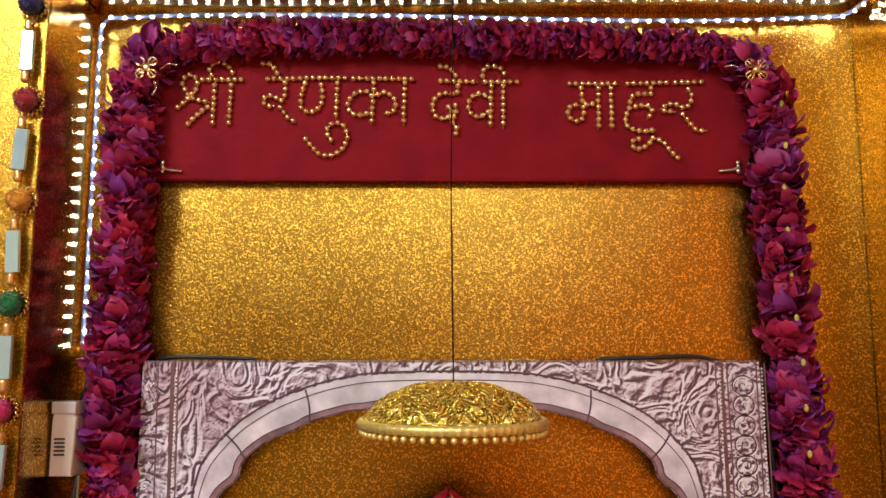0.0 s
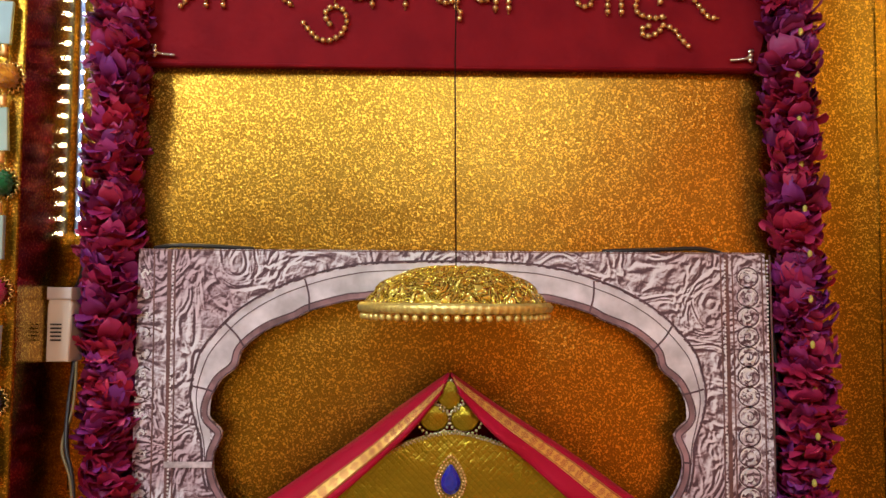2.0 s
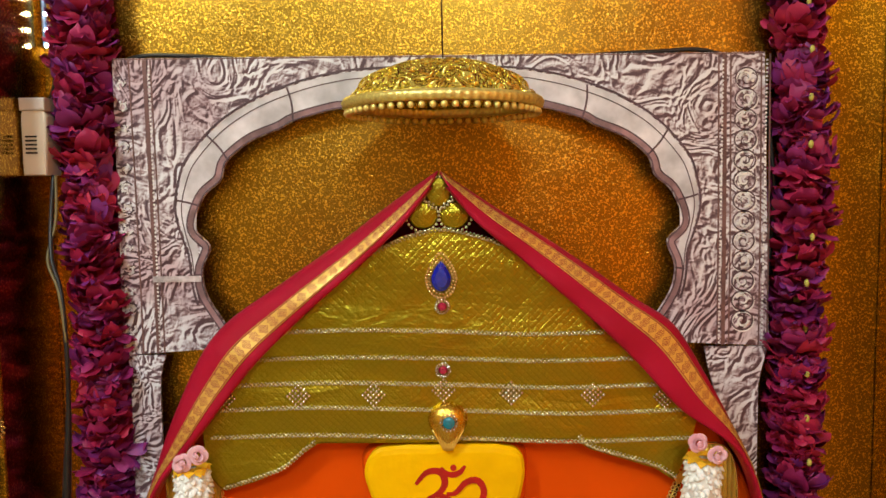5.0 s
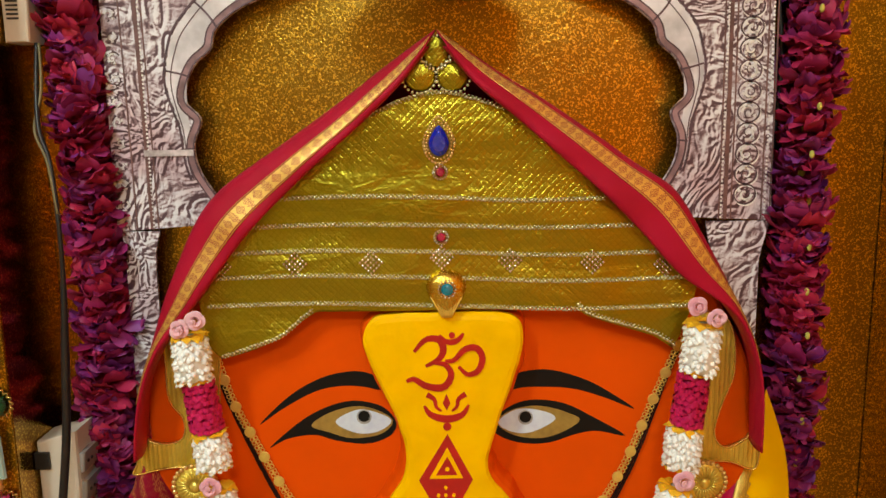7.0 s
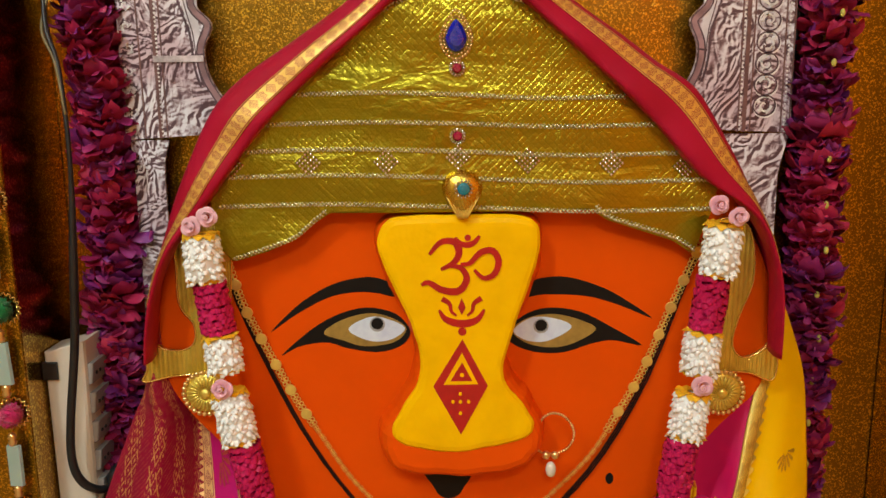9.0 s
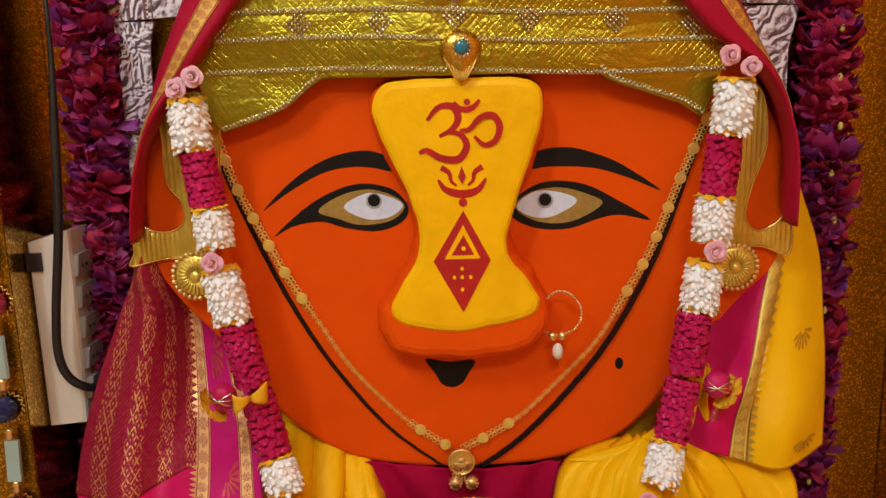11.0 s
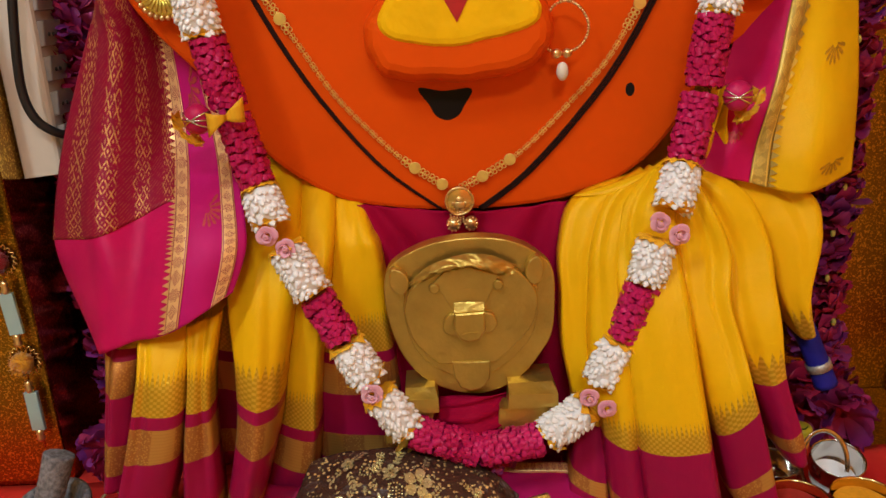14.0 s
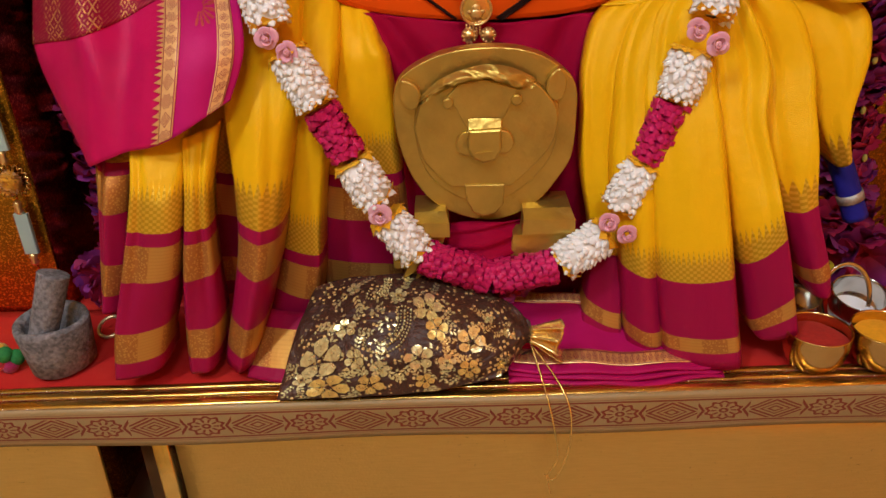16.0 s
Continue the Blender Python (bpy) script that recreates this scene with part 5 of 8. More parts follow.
# three-leaved top
g = Geo()
for dx, dz in ((0.0, 0.030), (-0.020, 0.0), (0.021, 0.0)):
    rx = 0.017 if dz else 0.020
    prism(g, spline([(0.006 + dx + rx * math.cos(a), 1.605 + dz + rx * (1.15 if dz else 0.9) * math.sin(a)) for a in np.linspace(0, 5.6, 9)], 28, True), 1.083 - (0.002 if dz else 0), 1.096, 0.003)
part("trefoil", g, M_crown, crown, "three-leaved gold cloth top")
g = Geo()
for cx, cz, rx, rz in ((0.006, 1.634, 0.0185, 0.021), (-0.015, 1.604, 0.0215, 0.020), (0.028, 1.604, 0.0215, 0.020)):
    for i in range(22):
        a = 2 * math.pi * i / 22
        ball(g, (cx + rx * math.cos(a), 1.0805, cz + rz * math.sin(a)), 0.0022, 5, 4)
part("trefoil_edge", g, M_stone_trim, crown, "stone edging of the trefoil")


def lozenge(x, z):
    g = Geo()
    for i in range(5):
        for j in range(5):
            px, pz = x + (i - j) * 0.0036, z + (i + j - 4) * 0.0036
            ball(g, (px, 1.094 + puff(px, pz) - 0.0046, pz), 0.0022, 6, 4)
    part("stone_lozenge", g, M_silver, crown, "lozenge of clear stones")


for x, z in ((-0.183, 1.367), (-0.083, 1.3675), (0.010, 1.372), (0.100, 1.3665), (0.209, 1.362), (0.307, 1.357), (-0.282, 1.365)):
    lozenge(x, z)


def gem(x, z, rx, rz, m, drop, label):
    y = 1.082
    g = Geo()
    pts = [(x + rx * math.sin(a) * (1 - (0.45 if drop else 0) * max(0, math.cos(a)) ** 1.2), z + rz * math.cos(a) * (1.25 if drop and math.cos(a) > 0 else 1)) for a in np.linspace(0, 2 * math.pi, 29)[:-1]]
    rings = [[(p[0], y + 0.004, p[1]) for p in pts], [(x + (p[0] - x) * 0.92, y - 0.001, z + (p[1] - z) * 0.92) for p in pts], [(x + (p[0] - x) * 0.6, y - 0.005, z + (p[1] - z) * 0.6) for p in pts]]
    loft(g, rings, 0, 0)
    stone = part("gem", g, m, crown, label, smooth=False)
    g = Geo()
    for k, (s, r) in enumerate(((1.14, 0.0019), (1.42, 0.0023))):
        ring = [np.array((x + (p[0] - x) * s, z + (p[1] - z) * s)) for p in pts]
        ring.append(ring[0])
        for q in walk_beads(ring, 0.0045 if drop else 0.0036):
            ball(g, (q[0], y + 0.003 - 0.001 * (1 - k), q[1]), r if drop else r * 0.75, 5, 4)
    part("setting", g, M_bead if drop else M_silver, stone, "ring of small stones round the gem")


gem(0.0085, 1.522, 0.0140, 0.0185, M_bluegem, True, "large blue drop gem")
gem(0.0095, 1.484, 0.0066, 0.0066, M_ruby, False, "small round ruby gem")
gem(0.0095, 1.399, 0.0066, 0.0066, M_ruby, False, "small round ruby gem")
# gold leaf brooch on the forehead
g = Geo()
drop = [(0.015 + 0.027 * math.sin(a) * (1 - 0.55 * max(0, -math.cos(a)) ** 1.6), 1.333 + (0.024 if math.cos(a) > 0 else 0.043) * math.cos(a)) for a in np.linspace(0, 2 * math.pi, 41)[:-1]]
loft(g, [[(0.015 + (x - 0.015) * k, y, 1.333 + (z - 1.333) * k) for x, z in drop] for k, y in ((1.0, 1.089), (0.97, 1.080), (0.86, 1.074), (0.62, 1.069), (0.30, 1.067))], 0, 0)
ribs = []
for k in range(-4, 5):
    ribs.append(Geo())
    tube(ribs[-1], [(0.015 + 0.0052 * k * (1 - 0.75 * t), 1.0735 + 0.0005 * abs(k) - 0.003 * math.sin(2.6 * t), 1.322 - 0.028 * t) for t in np.linspace(0, 1, 6)], 0.0011, 5)
brooch = part("brooch", g, plain("ribbed_gold", (0.70, 0.48, 0.08), 0.26, 1.0, 0.15, 500, 0.5, 500), crown, "drop-shaped gold leaf brooch")
for g in ribs:
    part("rib", g, M_chain, brooch)
g = Geo()
ball(g, (0.016, 1.065, 1.333), (0.0085, 0.004, 0.0085), 12, 8)
part("teal_stone", g, M_teal, brooch, "round teal stone")
g = Geo()
for i in range(14):
    a = 2 * math.pi * i / 14
    ball(g, (0.016 + 0.011 * math.cos(a), 1.066, 1.333 + 0.011 * math.sin(a)), 0.0021, 5, 4)
part("stone_ring", g, M_silver, brooch)

# ---- red shawl over the crown ----
shawl = thing("red_shawl", "red silk shawl with gold woven borders draped over the crown", "shawl", at=(0.01, 1.1, 1.2))
HOOD_L = [(0.006, 1.662, -0.006, 1.640), (-0.060, 1.616, -0.044, 1.594), (-0.116, 1.574, -0.095, 1.546), (-0.200, 1.516, -0.165, 1.486), (-0.278, 1.461, -0.228, 1.427), (-0.317, 1.408, -0.268, 1.381), (-0.352, 1.334, -0.316, 1.318), (-0.380, 1.258, -0.362, 1.262), (-0.400, 1.190, -0.391, 1.196), (-0.412, 1.10, -0.405, 1.106)]
HOOD_R = [(0.008, 1.662, 0.020, 1.640), (0.080, 1.613, 0.060, 1.594), (0.145, 1.572, 0.117, 1.547), (0.204, 1.532, 0.165, 1.505), (0.260, 1.492, 0.215, 1.462), (0.318, 1.451, 0.269, 1.409), (0.363, 1.380, 0.325, 1.347), (0.404, 1.304, 0.394, 1.294), (0.435, 1.218, 0.430, 1.218), (0.442, 1.10, 0.438, 1.10)]


def hood(st, side):
    """A band of cloth: its back edge behind, over the fold, to the front edge that turns in again."""
    rows = []
    for k, (xo, zo, xi, zi) in enumerate(st):
        mx, mz = (xo + xi) / 2, (zo + zi) / 2
        rows.append([(xo + side * -0.004, 1.20, zo - 0.012), (xo + side * 0.002, 1.13, zo - 0.003), (xo, 1.088, zo), (mx, 1.068, mz), (xi, 1.060, zi), (xi + side * -0.004, 1.075, zi + 0.001), (xi + side * -0.002, 1.10, zi + 0.002)])
    f = surf(rows)
    name = "hood_fold"
    g = Geo()
    grid(g, lambda u, v: np.asarray(f(u, v)) + (0, 0.002 * math.sin(40 * v + 8 * u), 0), 24, 60)
    part(name, g, M_hood, shawl, thick=0.0015)
    a, b = (0.485, 0.60) if side < 0 else (0.395, 0.51)
    g = Geo()
    grid(g, lambda u, v: np.asarray(f(u, v)) + (0, 0.002 * math.sin(40 * v + 8 * u), 0), 8, 70, a, b, 0.0, 0.90, lift=0.0016, uv=lambda u, v, p, q: (q, p))
    part("gold_border", g, M_hood_border, shawl, "woven gold border of the shawl", thick=0.0008)


hood(HOOD_L, -1)
hood(HOOD_R, 1)
g = Geo()
prism(g, [(0.006, 1.645), (-0.10, 1.556), (-0.23, 1.44), (-0.33, 1.31), (-0.36, 1.20), (0.40, 1.20), (0.36, 1.32), (0.25, 1.45), (0.11, 1.56)], 1.163, 1.1645)
part("lining", g, M_maroon, shawl, "dark red lining behind the crown", smooth=False)

PALLU_L = [[(-0.405, 1.13, 1.21), (-0.4, 1.12, 1.2), (-0.392, 1.13, 1.2), (-0.385, 1.14, 1.2), (-0.375, 1.15, 1.2)],
    [(-0.432, 1.14, 1.06), (-0.415, 1.11, 1.06), (-0.39, 1.13, 1.05), (-0.37, 1.15, 1.04), (-0.33, 1.16, 1.03)],
    [(-0.458, 1.14, 0.997), (-0.412, 1.11, 0.999), (-0.387, 1.14, 0.989), (-0.365, 1.16, 0.981), (-0.31, 1.15, 0.976)],
    [(-0.504, 1.12, 0.874), (-0.435, 1.08, 0.882), (-0.393, 1.1, 0.874), (-0.358, 1.13, 0.871), (-0.276, 1.1, 0.868)],
    [(-0.522, 1.09, 0.785), (-0.439, 1.03, 0.796), (-0.389, 1.04, 0.797), (-0.335, 1.03, 0.804), (-0.257, 1.03, 0.8)],
    [(-0.511, 1.06, 0.734), (-0.431, 1, 0.742), (-0.381, 0.99, 0.743), (-0.332, 0.98, 0.754), (-0.252, 0.99, 0.76)],
    [(-0.454, 1, 0.635), (-0.424, 0.97, 0.649), (-0.389, 0.96, 0.662), (-0.345, 0.955, 0.674), (-0.269, 0.97, 0.713)]]
PALLU_R = [[(0.417, 1.15, 1.071), (0.441, 1.15, 1.079), (0.46, 1.15, 1.09), (0.472, 1.16, 1.1), (0.483, 1.17, 1.122), (0.494, 1.185, 1.144)],
    [(0.359, 1.12, 0.968), (0.389, 1.11, 0.986), (0.419, 1.11, 1.008), (0.44, 1.11, 1.015), (0.478, 1.13, 1.026), (0.521, 1.17, 1.048)],
    [(0.331, 1.09, 0.89), (0.366, 1.08, 0.9), (0.388, 1.07, 0.911), (0.408, 1.07, 0.918), (0.452, 1.08, 0.929), (0.515, 1.13, 0.943)],
    [(0.307, 1.07, 0.842), (0.334, 1.06, 0.837), (0.368, 1.06, 0.836), (0.387, 1.05, 0.844), (0.435, 1.05, 0.846), (0.505, 1.1, 0.855)],
    [(0.286, 1.06, 0.811), (0.328, 1.06, 0.801), (0.359, 1.05, 0.794), (0.381, 1.04, 0.787), (0.427, 1.04, 0.781), (0.497, 1.08, 0.794)]]
fl0, fr0 = surf(PALLU_L), surf(PALLU_R)


def fl(u, v):
    p = np.asarray(fl0(u, v))
    return p + (0, (0.007 * math.sin(11 * u + 2.2 * v) + 0.0015 * math.sin(25 * u - 4 * v) + 0.008 * noise.noise(Vector((u * 5, v * 4, 1)))) * min(1, v * 1.5), 0)


def fr(u, v):
    p = np.asarray(fr0(u, v))
    return p + (0, (0.006 * math.sin(9 * u + 3 * v) + 0.008 * noise.noise(Vector((u * 4, v * 3, 6)))) * min(1, v * 2), 0)


g = Geo()
grid(g, fl, 34, 60, 0.0, 0.76)
part("shawl_end", g, M_pink, shawl, "bright pink silk end of the shawl", thick=0.0016)
g = Geo()
grid(g, fl, 12, 60, 0.76, 1.0)
part("shawl_end", g, M_magenta, shawl, "magenta silk side strip of the shawl", thick=0.0016)
g = Geo()
grid(g, fl, 34, 50, 0.0, 0.725, 0.0, lambda u: 0.76 - 0.16 * u, lift=0.0016)
part("brocade", g, M_brocade, shawl, "maroon and gold brocade panel", thick=0.0008)


def zari(fn, u0, u1, v0, v1, lift, name="gold_border", teeth=0, m=None, side=-1):
    g = Geo()
    grid(g, fn, 6, 60, u0, u1, v0, v1, lift=lift, uv=lambda u, v, p, q: (q, p))
    part(name, g, m or M_pallu_border, shawl, "woven gold border of the shawl", thick=0.0008)
    if teeth:
        g = Geo()
        for i in range(teeth):
            a, b = v0 + (v1 - v0) * i / teeth, v0 + (v1 - v0) * (i + 0.9) / teeth
            e = u0 if side < 0 else u1
            tri = [np.asarray(fn(e, a)), np.asarray(fn(e, b)), np.asarray(fn(e + side * 0.045, (a + b) / 2))]
            g.add([p + (0, -lift - 0.0012, 0) for p in tri] + [p + (0, -lift, 0) for p in tri], [(0, 1, 2), (0, 3, 4, 1), (1, 4, 5, 2), (2, 5, 3, 0)])
        tagged(part("border_teeth", g, m or M_tooth, shawl, "row of small gold woven points", smooth=False), kind="stuff")


M_tooth = plain("gold_thread", (0.86, 0.50, 0.20), 0.4, 0.5, 0.15, 200, 0.3, 900)
zari(fl, 0.735, 0.80, 0.22, 0.995, 0.0018, teeth=52)
zari(fl, 0.905, 0.955, 0.30, 0.995, 0.0018)
g = Geo()
grid(g, fr, 24, 36, 0.0, 0.40)
part("shawl_end", g, M_pink, shawl, "pink silk end of the shawl", thick=0.0016)
g = Geo()
grid(g, fr, 36, 36, 0.40, 1.0)
part("shawl_end", g, M_yellow, shawl, "yellow silk end of the shawl", thick=0.0016)
zari(fr, 0.395, 0.60, 0.05, 0.995, 0.0018, teeth=24, m=M_zari_plain, side=1)


def flower_fan(fn, u, v, s, m, turn=0.0):
    g = Geo()
    for k in range(-3, 4):
        c, d = math.sin(0.42 * k + turn), math.cos(0.42 * k + turn)
        for r0, r1, w in ((0.25, 0.55, 0.05), (0.60, 1.0, 0.09)):
            q = [fn(min(1, max(0, u + s * x)), min(1, max(0, v + s * 1.2 * y))) for x, y in ((c * r0 - d * w, d * r0 + c * w), (c * r0 + d * w, d * r0 - c * w), (c * r1 + d * w, d * r1 - c * w), (c * (r1 + 0.1), d * (r1 + 0.1)), (c * r1 - d * w, d * r1 + c * w))]
            g.add([np.asarray(p) + (0, -0.0018, 0) for p in q] + [np.asarray(p) + (0, -0.0010, 0) for p in q], [(0, 1, 2, 3, 4)] + [(i, 5 + i, 5 + (i + 1) % 5, (i + 1) % 5) for i in range(5)])
    part("woven_figure", g, m, shawl, "faint gold woven flower fan", smooth=False)


M_faint = plain("faint_gold_thread", (0.62, 0.36, 0.03), 0.4, 0.5, 0.2, 200, 0.2, 900)
M_faint_pink = plain("faint_rose_thread", (0.52, 0.07, 0.06), 0.4, 0.4, 0.2, 200, 0.2, 900)
for u, v in ((0.85, 0.45), (0.88, 0.86)):
    flower_fan(fr, u, v, 0.05, M_faint)
for u, v in ((0.84, 0.40), (0.86, 0.66)):
    flower_fan(fl, u, v, 0.045, M_faint_pink, 1.0)
flower_fan(fr, 0.2, 0.66, 0.05, M_faint_pink)

# ---- yellow sari skirt ----
sari = thing("yellow_sari", "yellow silk sari with maroon and gold borders in deep pleats", "sari", at=(0, 1.0, SHELF))


def pleat(st, m, bulge=0.028, hem_round=0.006, name="pleat", fold=0.004, rows=40):
    """One hanging fold between a left and a right edge (x, z each) at depth y, bulging to the front. The hem is the last row."""
    seed = len(sari.children) * 1.37
    left = [(a, y, b) for a, b, c, d, y in st]
    right = [(c, y, d) for a, b, c, d, y in st]

    def fn(u, v):
        p, q = np.asarray(cr(left, v)), np.asarray(cr(right, v))
        a = math.pi * u
        k = 0.5 - 0.5 * math.cos(a)
        r = p + (q - p) * k
        peak = (0.84 if left[0][0] > 0 else 0.5 + 0.3 * math.sin(seed * 5.1)) + 0.06 * math.sin(seed * 3 + 2 * v)
        knife = u / peak if u < peak else (1 - u) / (1 - peak)
        second = 0.42 + 0.16 * math.sin(seed * 2.3 + 2.0) + 0.10 * v
        ridge = 0.55 * knife ** 0.85 + 0.30 * math.sin(a) ** 0.7
        ridge -= 0.30 * math.exp(-((u - second) / 0.075) ** 2) * max(0.0, 1 - 1.25 * v)
        ridge -= 0.16 * math.exp(-((u - second * 0.5) / 0.06) ** 2) * max(0.0, 1 - 1.8 * v)
        ridge *= min(1, 9 * u, 9 * (1 - u))
        out = ridge * bulge * 1.8 * (0.50 + 0.50 * v) + 0.010 * noise.noise(Vector((u * 2.2 + seed * 7, v * 2.6, seed)))
        turn = (1 - min(1, 8 * u, 8 * (1 - u))) ** 2
        return r + (0, -out + (0.018 + 0.014 * v) * turn, -0.005 * math.sin(a) * v * v)

    wide = np.linalg.norm(np.asarray(right[-1]) - np.asarray(left[-1])) * 1.35
    g = Geo()
    grid(g, fn, 26, rows)
    # v of the cloth runs in metres up from the hem
    n = 27
    p = np.array(g.v).reshape(rows + 1, n, 3)
    up = np.zeros((rows + 1, n))
    up[:-1] = np.cumsum(np.linalg.norm(p[1:] - p[:-1], axis=2)[::-1], axis=0)[::-1]
    g.uv = [(i / 26 * wide, up[j, i] * 0.6 + up[j].mean() * 0.4) for j in range(rows + 1) for i in range(n)]
    # the hem is turned under
    last = g.v[-n:]
    g.add([tuple(p) for p in last] + [(p[0], p[1] + 0.012, p[2] - 0.001) for p in last] + [(p[0], p[1] + 0.020, p[2] + 0.02) for p in last],
          [(k * n + i, k * n + i + 1, (k + 1) * n + i + 1, (k + 1) * n + i) for k in range(2) for i in range(n - 1)], [(i * wide / 26, 0.004) for i in range(n)] * 3)
    return part(name, g, m, sari, thick=0.0016)


# plain cloth closes the sari behind its folds
for x0, x1 in ((-0.44, -0.10), (0.13, 0.42)):
    g = Geo()
    grid(g, lambda u, v, a=x0, b=x1: (a + (b - a) * u, 1.185 - 0.11 * min(1, v * 2.2) ** 1.3 + 0.05 * v + 0.006 * math.sin(30 * u), 0.84 - (0.84 - SHELF - 0.012) * v), 24, 20, uv=lambda u, v, a, b: (u * 0.3, (1 - v) * 0.43))
    part("under_layer", g, M_hem_l if x0 < 0 else M_hem_r, sari, thick=0.0016)
pleat([(-0.174, 0.822, -0.133, 0.799, 1.175), (-0.171, 0.751, -0.112, 0.748, 1.1), (-0.184, 0.683, -0.1, 0.709, 1.085), (-0.206, 0.546, -0.09, 0.549, 1.08), (-0.21, 0.479, -0.088, 0.473, 1.08), (-0.21, 0.408, -0.093, 0.402, 1.08)], M_hem_l, 0.020)
pleat([(-0.217, 0.832, -0.16, 0.822, 1.175), (-0.216, 0.756, -0.159, 0.753, 1.09), (-0.221, 0.696, -0.167, 0.694, 1.05), (-0.245, 0.564, -0.191, 0.561, 1.045), (-0.269, 0.467, -0.204, 0.446, 1.045), (-0.302, 0.333, -0.234, 0.32, 1.02)], M_hem_l, 0.024)
pleat([(-0.287, 0.828, -0.205, 0.838, 1.175), (-0.284, 0.761, -0.202, 0.761, 1.08), (-0.29, 0.706, -0.203, 0.702, 1.03), (-0.284, 0.609, -0.224, 0.606, 1), (-0.29, 0.526, -0.243, 0.515, 0.985), (-0.323, 0.394, -0.284, 0.387, 0.975)], M_hem_l, 0.030)
pleat([(-0.45, 0.661, -0.39, 0.658, 1.03), (-0.448, 0.608, -0.408, 0.607, 1), (-0.455, 0.539, -0.423, 0.53, 0.99), (-0.464, 0.471, -0.438, 0.461, 0.985)], M_hem_l, 0.022)
pleat([(-0.336, 0.667, -0.295, 0.679, 1), (-0.335, 0.614, -0.307, 0.613, 0.975), (-0.347, 0.532, -0.314, 0.531, 0.965), (-0.359, 0.449, -0.317, 0.448, 0.96), (-0.364, 0.391, -0.328, 0.39, 0.96)], M_hem_l, 0.024)
pleat([(-0.396, 0.662, -0.332, 0.673, 1), (-0.393, 0.619, -0.335, 0.617, 0.97), (-0.411, 0.54, -0.35, 0.53, 0.955), (-0.434, 0.458, -0.374, 0.456, 0.95), (-0.444, 0.401, -0.389, 0.399, 0.95)], M_hem_l, 0.034)
pleat([(0.229, 0.797, 0.258, 0.803, 1.1), (0.153, 0.773, 0.215, 0.778, 1.085), (0.129, 0.72, 0.182, 0.717, 1.065), (0.127, 0.661, 0.174, 0.66, 1.05), (0.128, 0.593, 0.173, 0.591, 1.04), (0.142, 0.497, 0.178, 0.495, 1.03), (0.127, 0.398, 0.18, 0.379, 1)], M_hem_r, 0.020)
pleat([(0.239, 0.808, 0.261, 0.813, 1.085), (0.189, 0.777, 0.228, 0.782, 1.065), (0.166, 0.725, 0.206, 0.723, 1.045), (0.16, 0.666, 0.209, 0.665, 1.03), (0.158, 0.593, 0.208, 0.592, 1), (0.171, 0.495, 0.213, 0.486, 0.985), (0.182, 0.382, 0.225, 0.374, 0.975)], M_hem_r, 0.022)
pleat([(0.282, 0.814, 0.327, 0.816, 1.085), (0.343, 0.782, 0.436, 0.779, 1.07), (0.38, 0.732, 0.455, 0.728, 1.055), (0.4, 0.655, 0.437, 0.653, 1.04), (0.428, 0.596, 0.44, 0.609, 1.035)], M_hem_r2, 0.020)
pleat([(0.27, 0.815, 0.304, 0.815, 1.08), (0.296, 0.782, 0.356, 0.782, 1.055), (0.325, 0.718, 0.377, 0.73, 1.04), (0.326, 0.67, 0.38, 0.682, 1.02), (0.335, 0.619, 0.383, 0.634, 1), (0.356, 0.548, 0.388, 0.571, 0.99), (0.383, 0.48, 0.409, 0.502, 0.985), (0.396, 0.457, 0.417, 0.463, 0.985)], M_hem_r, 0.028)
pleat([(0.257, 0.814, 0.288, 0.815, 1.075), (0.258, 0.779, 0.307, 0.777, 1.045), (0.266, 0.717, 0.329, 0.721, 1.03), (0.27, 0.669, 0.323, 0.667, 1.01), (0.283, 0.607, 0.334, 0.612, 0.99), (0.298, 0.525, 0.339, 0.578, 0.97), (0.323, 0.425, 0.354, 0.517, 0.96), (0.336, 0.404, 0.374, 0.426, 0.955)], M_hem_r, 0.030)
pleat([(0.247, 0.814, 0.276, 0.816, 1.075), (0.205, 0.775, 0.265, 0.772, 1.045), (0.192, 0.714, 0.27, 0.71, 1.03), (0.191, 0.672, 0.275, 0.669, 1.01), (0.198, 0.598, 0.283, 0.595, 0.985), (0.207, 0.497, 0.293, 0.517, 0.965), (0.223, 0.381, 0.315, 0.391, 0.955)], M_hem_r, 0.034)
# cloth gathered into a knot under the face on the one side
fan_l = [(0.326, 1.100, 0.908), (0.304, 1.092, 0.866), (0.246, 1.088, 0.812), (0.150, 1.090, 0.778)]
fan_r = [(0.345, 1.105, 0.908), (0.338, 1.090, 0.868), (0.352, 1.080, 0.835), (0.372, 1.082, 0.790)]


def fan(u, v):
    p, q = np.asarray(cr(fan_l, v)), np.asarray(cr(fan_r, v))
    ridge = (0.5 - 0.5 * math.cos(2 * math.pi * (u * 3.4 + 0.3 * math.sin(3 * v + 4 * u)))) ** 0.8
    return p + (q - p) * u + (0, -0.012 * math.sin(math.pi * u) ** 0.6 - 0.018 * ridge * (0.35 + 0.65 * math.sin(math.pi * min(1, 0.25 + 0.75 * v))), 0)


